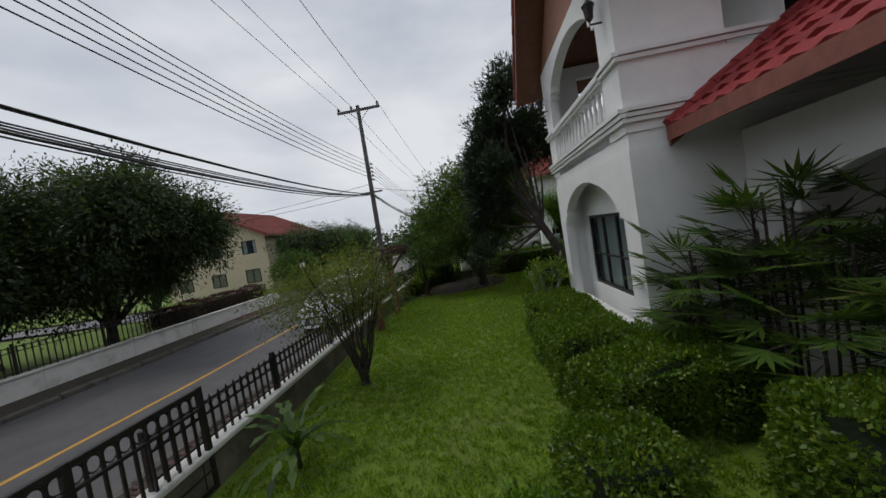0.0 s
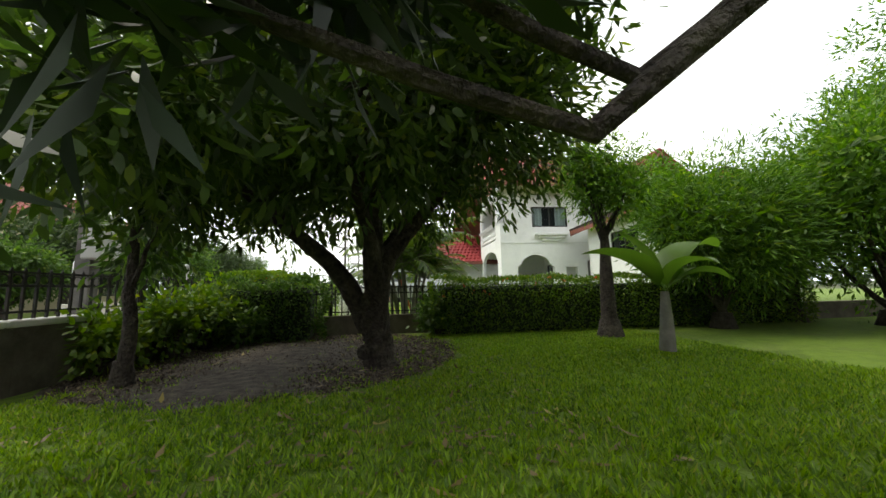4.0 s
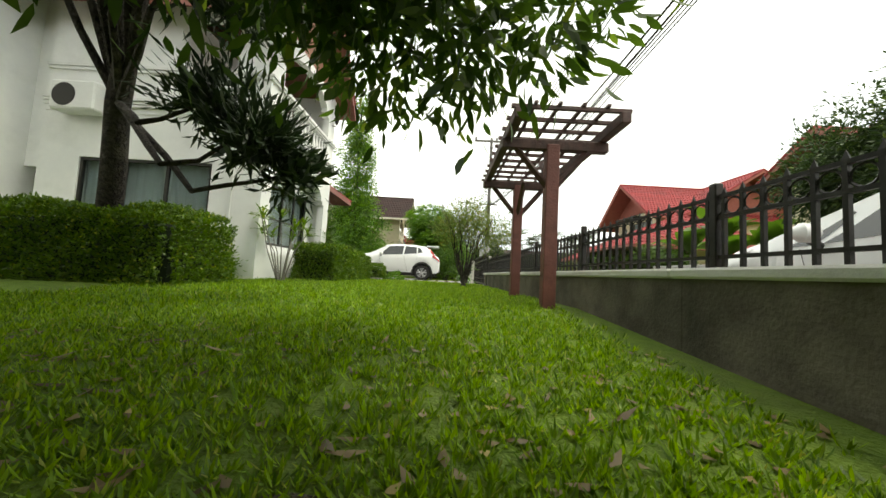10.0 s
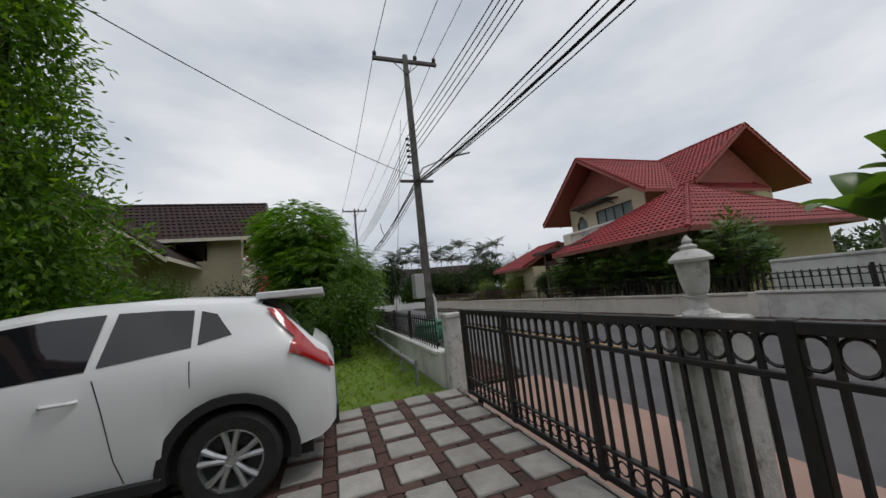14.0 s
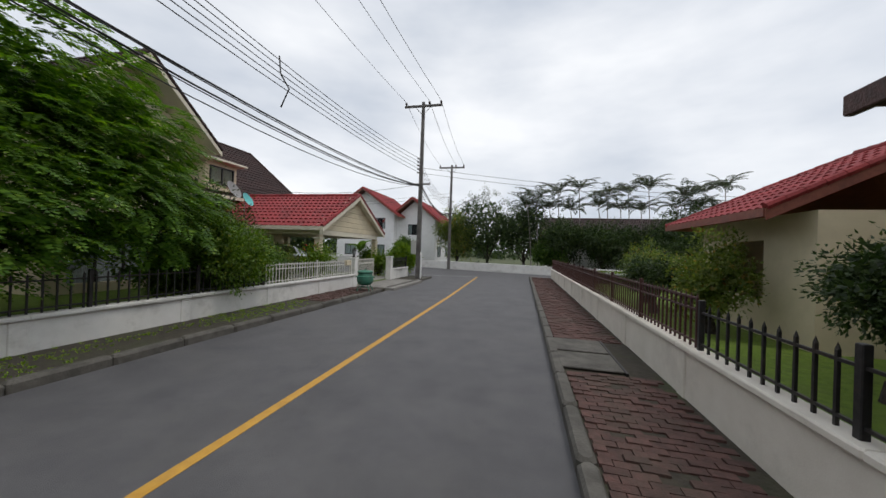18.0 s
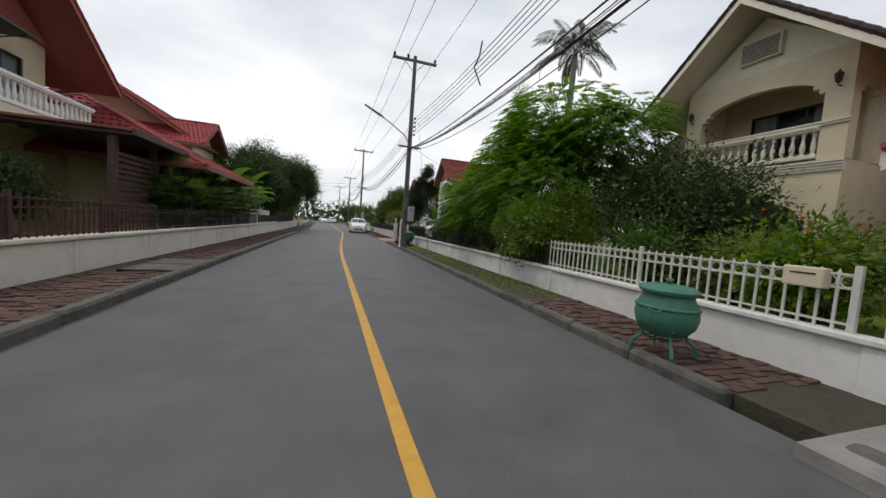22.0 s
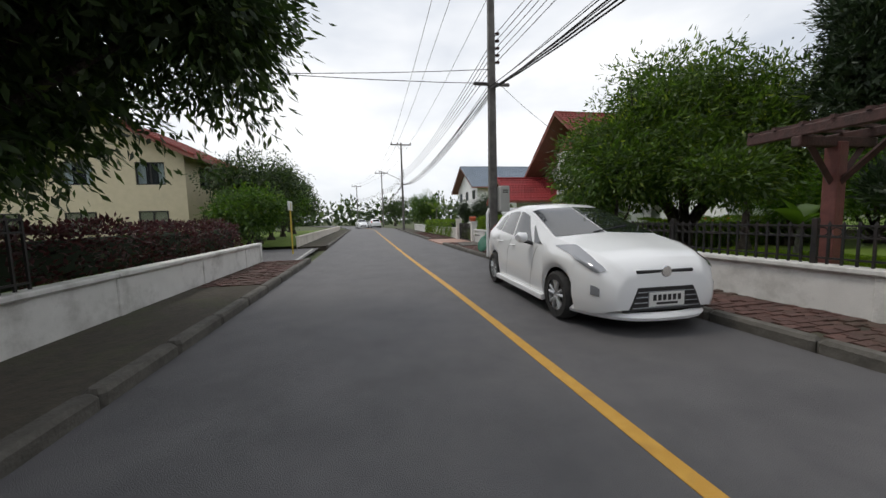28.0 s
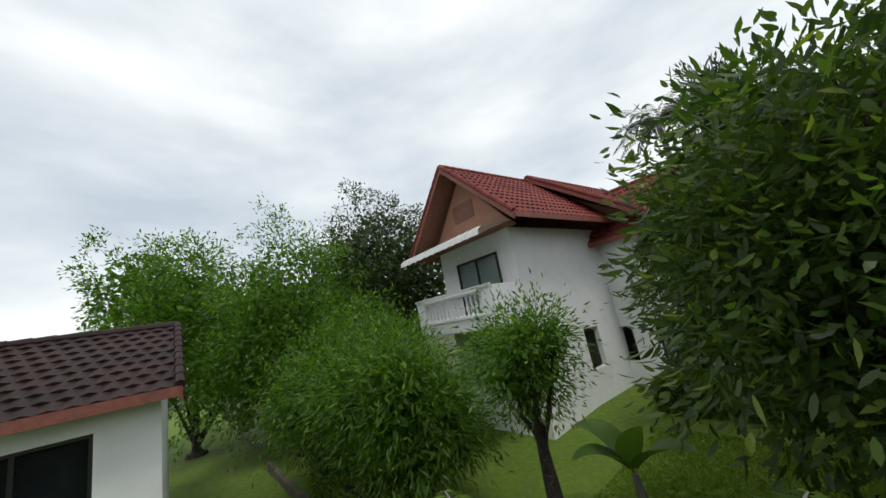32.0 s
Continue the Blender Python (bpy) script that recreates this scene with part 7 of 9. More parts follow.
bl = [(-2.2, -28.8, 3.2, 2.2, 3.6, 2.1), (-3.4, -30.9, 2.3, 1.5, 1.6, 1.2), (-3.6, -28.4, 2.2, 1.5, 1.8, 1.2), (-3.2, -25.9, 2.5, 1.5, 1.8, 1.4), (-1.6, -31.0, 4.1, 1.6, 1.6, 1.2), (-1.8, -27.8, 4.8, 1.7, 2.0, 1.2), (-2.6, -24.2, 2.4, 1.3, 1.4, 1.2), (-2.0, -25.6, 3.8, 1.5, 1.5, 1.2), (-1.8, -29.5, 5.2, 1.9, 2.3, 1.2), (-1.6, -31.8, 4.2, 1.6, 1.5, 1.2)]
tree("shade_tree", [(-2.4, -29.0, 0.1), (-2.4, -29.1, 1.2), (-2.3, -29.2, 3.0)], 0.16, 0.07, [([(-2.4, -29.1, 1.0), b[:3]], 0.06, 0.02) for b in bl],
     pinnate(bl, 6400, 0.46, 0.13, 0.075, L_FEATH, 24, 9), "spreading shade tree with layered feathery leaves over the wall", seed=25)
simple_tree(-3.85, -32.3, 0.1, 2.6, 1.25, L_HEDGE, 15000, 0.075, 0.045, "dense rounded bush clipped like a ball", 107, 0.02, name="round_bush", category="bush", clump=0.16)
simple_tree(-3.3, -25.2, 0.1, 1.9, 0.95, L_LIME, 3500, 0.09, 0.05, "round bright green bush by the wall", 108, 0.02, name="round_bush", category="bush", clump=0.16)
simple_tree(-3.2, -22.4, 0.1, 2.0, 1.0, L_MID, 3500, 0.1, 0.05, "leafy bush behind the fence", 109, 0.05, name="bush", category="bush")
simple_tree(-1.3, -34.0, 0.1, 3.7, 1.7, L_DARK, 7000, 0.12, 0.05, "dark leafy garden tree behind the white fence", 151, 0.12)
banana(-2.2, -25.0, 0.1, 1.0, 9, "banana plant among the bushes", 6, 1.2)
for k, (x, y, h, m) in enumerate(((-3.2, -34.8, 1.7, L_MID), (-2.6, -36.0, 1.6, L_SPARSE), (-3.4, -37.2, 1.7, L_LIME), (-1.0, -36.4, 1.8, L_MID), (-3.3, -43.4, 1.5, L_LIME), (-2.2, -44.2, 1.7, L_MID))):
    simple_tree(x, y, 0.1, h, 0.6, m, 1400, 0.12, 0.05, "leafy shrub behind the white fence", 110 + k, 0.1, name="shrub", category="shrub")
banana(-1.2, -45.2, 0.1, 1.3, 11, "banana plant beside the carport", 6, 1.2)

# -- north neighbour --
hedge(-4.45, 3.05, -4.6, 7.9, 0.1, 1.25, 0.75, "clipped hedge with bright tips along the white wall", L_LIME, seed=11, dens=1700, L=0.06, W=0.036)
hedge(-4.9, 12.6, -5.2, 22, 0.1, 1.1, 0.7, "clipped lime hedge beyond the gate", L_LIME, 320, 0.08, 0.045, 12)
palm_like("areca_palm", (-1.05, 4.6, 0.1), [(0.15 * math.cos(k * 0.9) * (1 + k % 3), 0.15 * math.sin(k * 0.9) * (1 + k % 3), 1.05 + 0.25 * (k % 4), 0.3 * math.cos(k * 0.9), 0.3 * math.sin(k * 0.9)) for k in range(12)], 11, 1.55,
          "bushy areca palm with many arching yellow-green fronds", L_PALM, 7, 40, 0.028, 0.42, (0.5, 1.4), (1.0, 1.9), 0.035)
t = simple_tree(-2.2, 3.75, 0.1, 0.85, 0.5, L_WHITE, 3500, 0.035, 0.025, "low bush covered in tiny white flowers", 120, 0.05, name="flower_bush", category="bush", clump=0.15)
simple_tree(5.3, 1.8, 0.0, 3.8, 1.5, L_FEATH, 12000, 0.19, 0.035, "tall shrub with long fingered leaves", 121, 0.1, name="shrub", category="shrub")
simple_tree(2.5, 1.25, 0.0, 3.7, 0.8, L_FEATH, 3600, 0.12, 0.03, "slim tree with a light feathery crown by the hedge", 127, 0.55)
simple_tree(7.7, 2.4, 0.0, 4.6, 1.4, L_FEATH, 4200, 0.16, 0.04, "light green feathery tree", 122, 0.1)
simple_tree(8.5, 1.2, 0.0, 5.2, 2.2, L_FEATH, 9000, 0.18, 0.05, "light green bamboo-like tree", 123, 0.05)
simple_tree(13.0, 1.5, 0.0, 9.2, 3.2, L_FEATH, 15000, 0.2, 0.06, "light green tree behind the outbuilding", 124, 0.05)
simple_tree(15.5, -4.0, 0.0, 12.0, 4.4, L_DARK, 15000, 0.24, 0.09, "large dark round tree behind the house", 125, 0.1)
simple_tree(17.5, 4.6, 0.0, 10.2, 3.6, L_FEATH, 14000, 0.22, 0.08, "tall light green tree behind the outbuilding", 226, 0.05)
simple_tree(20, 0.5, 0.0, 8.5, 3.2, L_DARK, 5000, 0.24, 0.09, "dark tree beyond the gardens", 126, 0.1)
hedge(3.6, 4.3, 6.4, 4.6, 0.1, 0.8, 0.7, "yellow-green hedge beside the outbuilding", L_LIME, 380, 0.07, 0.04, 13)
for k, (x, y, h) in enumerate(((0.4, 25.0, 3.6), (1.8, 26.2, 4.2), (-0.6, 26.8, 3.2), (3.0, 24.6, 3.4))):
    simple_tree(x, y, 0.1, h, 0.9, L_CONIF, 2600, 0.16, 0.05, "dark clipped conifer in the far garden", 130 + k, 0.02, name="conifer", category="tree")
palm_like("small_palm", (-3.6, 27, 0.1), [(0, 0, 2.0, 0, 0)], 10, 1.5, "small palm in a far garden", L_PALM, 17, 26, 0.04, 0.4)

# -- across the road --
bl = [(-15.0, -4.6, 4.2, 2.6, 2.6, 2.6), (-13.6, -3.8, 4.8, 1.8, 2.0, 1.7), (-14.0, -6.2, 3.4, 1.7, 1.7, 1.7), (-13.9, -3.2, 3.4, 1.6, 1.4, 1.6), (-15.5, -7.0, 4.6, 2.0, 1.8, 2.0), (-14.4, -4.4, 5.6, 2.0, 1.9, 1.3), (-12.3, -3.6, 4.4, 1.3, 1.5, 1.6), (-11.8, -3.2, 4.2, 1.0, 1.2, 1.4), (-12.3, -5.6, 5.0, 1.3, 1.6, 1.6)]
tree("dark_tree", [(-15.0, -4.6, 0.1), (-15.0, -4.5, 1.3), (-15.1, -4.4, 3.5)], 0.2, 0.1, [([(-15.0, -4.5, 1.0), b[:3]], 0.08, 0.03) for b in bl],
     crown(bl, 58000, 0.17, 0.055, L_DARK, 0.42, 0.5, 0.45, seed=34), "big dark-leaved tree leaning over the white wall", seed=35)
bl = [(-15.6, -8.8, 4.4, 2.3, 2.5, 2.4), (-14.4, -8.2, 3.2, 1.5, 1.8, 1.4), (-14.9, -10.8, 4.0, 1.7, 1.6, 1.7)]
tree("dark_tree", [(-15.6, -8.8, 0.1), (-15.6, -8.7, 1.6), (-15.6, -8.8, 4.0)], 0.2, 0.1, [([(-15.6, -8.7, 1.2), b[:3]], 0.07, 0.03) for b in bl],
     crown(bl, 32000, 0.17, 0.06, L_DARK, 0.42, 0.45, 0.45, seed=36), "dark leafy tree behind the black fence", seed=37)
hedge(-14.15, -3.8, -14.25, 3.0, 0.6, 1.25, 0.6, "dark red-leaved hedge on the white wall", L_RED, 520, 0.08, 0.04, 15, 0.08)
for k in range(13):
    y = -27.0 + 0.66 * k
    fan_palm(wall_w(y) - 0.65 - 0.25 * (k % 2), y, 0.12, 15, 2.2 + 0.3 * math.sin(k * 1.7), 0.95, "fan palm clump behind the cream wall", 60 + k)
for k, (x, y, h, ln) in enumerate(((-14.3, -16.4, 1.9, 1.7), (-14.7, -15.2, 2.3, 1.9), (-14.2, -14.2, 1.6, 1.6), (-15.4, -15.8, 2.5, 1.9), (-14.9, -13.3, 1.8, 1.6))):
    banana(x, y, 0.12, h, 70 + k, "banana plant with broad torn leaves by the wall", 8, ln)
for k, (x, y, h, r) in enumerate(((-15.6, -30.6, 2.2, 0.75), (-15.3, -34.2, 2.4, 0.85), (-15.0, -36.6, 1.7, 0.8), (-15.6, -39.0, 2.2, 0.95))):
    simple_tree(x, y, 0.12, h, r, L_DARK if k % 2 == 0 else L_SPARSE, 3000, 0.09, 0.045, "clipped ball-headed garden bush", 140 + k, 0.35 if k % 2 == 0 else 0.1, name="topiary_bush", category="bush", clump=0.16)
hedge(-24, -46.2, -13.8, -46.8, 0.12, 0.75, 0.9, "bright clipped hedge at the lawn's edge", L_LIME, 200, 0.09, 0.05, 16)
simple_tree(-17.5, -44.5, 0.12, 2.2, 0.9, L_DARK, 2400, 0.1, 0.05, "round dark garden tree", 146, 0.2)
for k, (x, y, h, r, m) in enumerate(((-16.5, 12.8, 5.4, 2.4, L_DARK), (-17, 17, 5.6, 2.6, L_DARK), (-17.5, 22, 5.4, 2.6, L_MID), (-18, 28, 6.6, 2.8, L_DARK), (-16, 9.9, 3.0, 1.6, L_MID), (-20, 35, 6, 3.0, L_DARK), (-23, 45, 6.5, 3.2, L_MID), (-3, 40, 5, 2.4, L_MID), (-6, 62, 6, 3, L_DARK),
                                      (-15.8, -20.5, 3.2, 1.2, L_MID), (-17.5, -11.5, 5.0, 2.2, L_MID), (-19.5, -5, 5.5, 2.6, L_DARK), (-20, 2, 5.5, 2.6, L_DARK))):
    simple_tree(x, y, 0.1, h, r, m, 5200, 0.19, 0.08, "leafy green street-side tree", 150 + k, 0.15)
# junction and beyond
for k, (x, y, h, r, m) in enumerate(((-7.5, -61, 8.4, 3.2, L_DARK), (-4.4, -60.4, 6.4, 2.2, L_SPARSE), (-11.2, -61, 7.6, 2.8, L_DARK), (-26, -60, 7.0, 3.2, L_DARK), (-20, -59.5, 5.0, 2.4, L_DARK), (-32, -55, 7, 3.2, L_DARK), (9.5, -47.5, 4.5, 2.4, L_MID), (-15, -58.6, 5.2, 2.2, L_DARK), (-18, -58, 4.6, 2.0, L_DARK), (-23, -57.8, 5.4, 2.4, L_DARK), (-29, -56.5, 5.6, 2.6, L_DARK), (-13.6, -58.8, 4.0, 1.6, L_MID), (-3, -47.8, 2.0, 0.8, L_LIME), (1.0, -59.5, 2.8, 1.3, L_MID), (14, -60, 5, 2.5, L_DARK), (12, -50, 4, 2, L_MID), (16, -36, 7, 3, L_DARK), (15, -28, 6, 2.6, L_DARK), (10, -25, 5.5, 2.2, L_DARK))):
    simple_tree(x, y, 0.05, h, r, m, 5200, 0.22, 0.09, "dense garden tree beyond the junction", 170 + k, 0.1)
for k in range(9):
    x = -12.5 - 2.1 * k
    palm_like("garden_palm", (x, -59.5 - (k % 3) * 1.2, 0.05), [(0, 0, 7.0 + 0.6 * (k % 3), 0.3, 0), (0.6, 0.3, 6.0, 0.5, 0.3)], 17, 2.3, "slim palm in a row behind the far wall", L_COCO, 200 + k, 18, 0.07, 0.5, category="palm")
# far woods close the view
rsf = np.random.RandomState(77)
far = []
for k in range(150):
    a = k / 150 * 2 * math.pi
    q = 95 + 30 * rsf.rand()
    far.append((-5 + q * math.cos(a), -12 + q * math.sin(a), 2.4, 6 + 3 * rsf.rand(), 6 + 3 * rsf.rand(), 3.0 + 2.4 * rsf.rand()))
ob = new("far_woods", crown(far, 26000, 1.3, 0.6, L_DARK, 1.8, 0.2, 0.6, seed=90, name="far_woods"))
tagged(ob, "distant belt of dark green trees round the estate", "trees", kind="stuff")


# -- grass and fallen leaves --
def blades(n, box, zf, L, W, seed, keep, per=8, spread=0.022):
    """Grass in small tufts: blades that lean outwards from shared roots."""
    rs = np.random.RandomState(seed)
    k = n // per
    C = np.stack([box[0] + (box[2] - box[0]) * rs.rand(k), box[1] + (box[3] - box[1]) * rs.rand(k), np.zeros(k)], 1)
    C = C[np.array([keep(p[0], p[1], rs.rand()) for p in C])]
    C[:, 2] = [zf(y) - 0.005 for y in C[:, 1]]
    tall = 0.6 + 0.8 * rs.rand(len(C))
    P, tall = np.repeat(C, per, axis=0), np.repeat(tall, per)
    m = len(P)
    a = rs.rand(m) * 6.283
    out = np.stack([np.cos(a), np.sin(a), np.zeros(m)], 1)
    P = P + out * (spread * rs.rand(m))[:, None]
    D = unit(out * (0.25 + 0.9 * rs.rand(m))[:, None] + np.array([0, 0, 0.62]) + rs.normal(size=(m, 3)) * 0.12)
    S = unit(np.cross(D, out[:, [1, 0, 2]] * np.array([-1, 1, 0]) * 0.15 + np.array([0, 0, 1.0]) + rs.normal(size=(m, 3)) * 0.25))
    return leaf_mesh("grass", P, D, S, L * (0.55 + 0.7 * rs.rand(m)) * tall, W, L_GRASS, 0.18, True)


def on_lawn(x, y, r):
    if x < wall_e(y) + (0.3 if y > -6 else 0.12) + 0.3 * r or y > 2.3 + 0.2 * r:
        return False
    d = math.hypot((x - cx) / 2.35, (y - cy) / 2.35) + 0.08 * math.sin(5 * x) * math.cos(4 * y)
    return d > 1.0 or r < 0.16 * max(0, d - 0.35) / 0.65


ob = new("grass", blades(150000, (-4.6, -13.3, 0.5, -4.0), lawn_z, 0.05, 0.010, 5, on_lawn))
tagged(ob, "short broad-bladed lawn grass", "grass", kind="stuff")
ob = new("grass", blades(230000, (-4.7, -4.0, 3.4, 2.3), lawn_z, 0.048, 0.0095, 6, on_lawn, 7, 0.016))
tagged(ob, "short lawn grass before the hedge", "grass", kind="stuff")
ob = new("grass", blades(40000, (-4.3, -29.5, 4.0, -17.6), lambda y: 0.1, 0.06, 0.012, 7, lambda x, y, r: True))
tagged(ob, "rough grass on the open plot", "grass", kind="stuff")
ob = new("grass", blades(26000, (-4.4, 4.2, 4.0, 11.0), lambda y: 0.12, 0.05, 0.012, 8, lambda x, y, r: True))
tagged(ob, "lawn grass in the north garden", "grass", kind="stuff")
ob = new("moss_grass", blades(15000, (-5.75, -34.5, -4.5, -21.0), lambda y: 0.088, 0.035, 0.010, 9, lambda x, y, r: math.sin(x * 6) + math.sin(y * 1.3) + 2 * r > 0.9))
tagged(ob, "low moss and grass on the pavement strip", "grass", kind="stuff")
ob = new("weeds", blades(9000, (-4.4, -1.8, 0.8, 3.2), lawn_z, 0.06, 0.010, 12, lambda x, y, r: math.sin(x * 4.1 + 1) * math.cos(y * 3.7) + 0.6 * math.sin(x * 9 + y * 7) > 0.75))
tagged(ob, "small tufts of grass on the bare soil", "grass", kind="stuff")
rs9 = np.random.RandomState(9)
n9 = 1500
P = np.stack([-4.5 + 4.6 * rs9.rand(n9), -3.2 + 6.2 * rs9.rand(n9), np.zeros(n9)], 1)
P[:, 2] = [lawn_z(y) + 0.015 for y in P[:, 1]]
D = unit(rs9.normal(size=(n9, 3)) * np.array([1, 1, 0.12]))
ob = new("fallen_leaves", leaf_mesh("fallen_leaves", P, D, unit(np.cross(D, np.array([0, 0.1, 1.0]))), 0.05 + 0.09 * rs9.rand(n9) ** 2, 0.035, L_FALLEN, 0.15))
tagged(ob, "dry yellow and brown leaves fallen under the tree", "leaves", kind="stuff")
n9 = 60000
P = np.stack([cx + 2.4 * (rs9.rand(n9) * 2 - 1), cy + 2.7 * (rs9.rand(n9) * 2 - 1), np.zeros(n9)], 1)
P = P[(np.hypot((P[:, 0] - cx) / 2.35, (P[:, 1] - cy) / 2.35) < 1) & (P[:, 1] < 2.75) & (P[:, 0] > -4.75)]
P[:, 2] = [lawn_z(y) + 0.012 for y in P[:, 1]]
m9 = len(P)
D = unit(rs9.normal(size=(m9, 3)) * np.array([1, 1, 0.4]))
ob = new("soil_clods", leaf_mesh("soil_clods", P, D, unit(np.cross(D, rs9.normal(size=(m9, 3)))), 0.014 + 0.05 * rs9.rand(m9) ** 2, 0.018, L_LITTER, 0.3))
tagged(ob, "crumbs of soil and dry litter under the tree", "soil", kind="stuff")

# ---- vehicles ----
M_CARW = plain("white_car_paint", (0.82, 0.83, 0.84), 0.28, 0.0, 0.6)
M_CARS = plain("silver_car_paint", (0.36, 0.37, 0.38), 0.32, 0.6, 0.5)
M_CARD = plain("dark_car_paint", (0.03, 0.032, 0.036), 0.28, 0.2, 0.6)
M_CGLASS = plain("tinted_car_glass", (0.012, 0.014, 0.016), 0.04, 0.0, 0.5)
M_TYRE = surf("black_rubber", (0.014, 0.014, 0.014), (0.03, 0.029, 0.028), 14, 0.85, 0.2, 60)
M_ALLOY = plain("silver_alloy", (0.52, 0.53, 0.54), 0.32, 0.75)
M_BLACKP = plain("black_plastic", (0.018, 0.018, 0.019), 0.6)
M_LAMPR = plain("red_lamp_lens", (0.42, 0.012, 0.014), 0.12, 0.0, 0.6)
M_LAMPC = plain("clear_lamp_lens", (0.30, 0.31, 0.33), 0.08, 0.3, 0.6)
M_CHROME = plain("chrome", (0.7, 0.7, 0.71), 0.12, 1.0)
M_PLATE = plain("white_plate", (0.66, 0.66, 0.64), 0.5)
M_INK = plain("black_ink", (0.02, 0.02, 0.02), 0.6)


class Body:
    """A car body as a skin between stations along its length; u runs rear to nose in metres, v from the sill (0) to the roof's middle (6)."""
    def __init__(self, sp):
        self.sp = sp

    def pt(self, u, v, side=1):
        s = self.sp
        w, wt = lerp(s["w"], u), lerp(s["wt"], u)
        zt, zb, zs = lerp(s["top"], u), lerp(s["belt"], u), lerp(s["sill"], u)
        zb = min(zb, zt - 0.02)
        for c in s["axles"]:
            d = s["arch"] ** 2 - (u - c) ** 2
            if d > 0:
                zs = max(zs, s["rad"] + math.sqrt(d))
        h = zb - zs
        ring = [(w * 0.955, zs), (w, zs + 0.3 * h), (w * 0.995, zs + 0.72 * h), (w * 0.955, zb), (wt, zb + (zt - zb) * 0.86), (wt * 0.80, zt - 0.012), (0.0, zt + 0.02)]
        i = min(5, int(v))
        k = v - i
        a, b = ring[i], ring[i + 1]
        return Vector((u, side * (a[0] + (b[0] - a[0]) * k), a[1] + (b[1] - a[1]) * k))

    def patch(self, quad, n=6, m=4, off=0.006, side=1):
        """A panel on the skin, from four (u, v) corners in turn."""
        mb, vs = MB(), []
        for i in range(n + 1):
            for j in range(m + 1):
                a, b = i / n, j / m
                u = (quad[0][0] * (1 - a) + quad[1][0] * a) * (1 - b) + (quad[3][0] * (1 - a) + quad[2][0] * a) * b
                v = (quad[0][1] * (1 - a) + quad[1][1] * a) * (1 - b) + (quad[3][1] * (1 - a) + quad[2][1] * a) * b
                p = self.pt(u, v, side)
                du, dv = self.pt(u + 0.02, v, side) - self.pt(u - 0.02, v, side), self.pt(u, min(5.99, v + 0.05), side) - self.pt(u, max(0, v - 0.05), side)
                nn = dv.cross(du) * side
                nn = nn.normalized() if nn.length > 1e-9 else Vector((0, side, 0))
                vs.append(p + nn * off)
        fs = [(i * (m + 1) + j, (i + 1) * (m + 1) + j, (i + 1) * (m + 1) + j + 1, i * (m + 1) + j + 1) for i in range(n) for j in range(m)]
        if side < 0:
            fs = [tuple(reversed(f)) for f in fs]
        mb.add([tuple(v) for v in vs], fs)
        return mb

    def skin(self):
        s, us = self.sp, []
        L = s["L"]
        us = [0, 0.02, 0.06] + [L * i / 64 for i in range(2, 63)] + [L - 0.06, L - 0.02, L]
        for c in s["axles"]:
            us += [c - s["arch"], c + s["arch"], c - s["arch"] * 0.97, c + s["arch"] * 0.97]
        us = sorted(set(round(u, 4) for u in us))
        vv = [0, 0.5, 1, 1.5, 2, 2.5, 3, 3.25, 3.5, 3.75, 4, 4.33, 4.66, 5, 5.5, 6]
        mb, vs, fs = MB(), [], []
        for u in us:
            vs += [tuple(self.pt(u, v, 1)) for v in vv] + [tuple(self.pt(u, v, -1)) for v in reversed(vv[:-1])]
        k = 2 * len(vv) - 1
        for i in range(len(us) - 1):
            fs += [(i * k + j, i * k + j + 1, (i + 1) * k + j + 1, (i + 1) * k + j) for j in range(k - 1)]
        fs += [tuple(range(k)), tuple(range((len(us) - 1) * k + k - 1, (len(us) - 1) * k - 1, -1))]
        mb.add(vs, fs)
        return mb


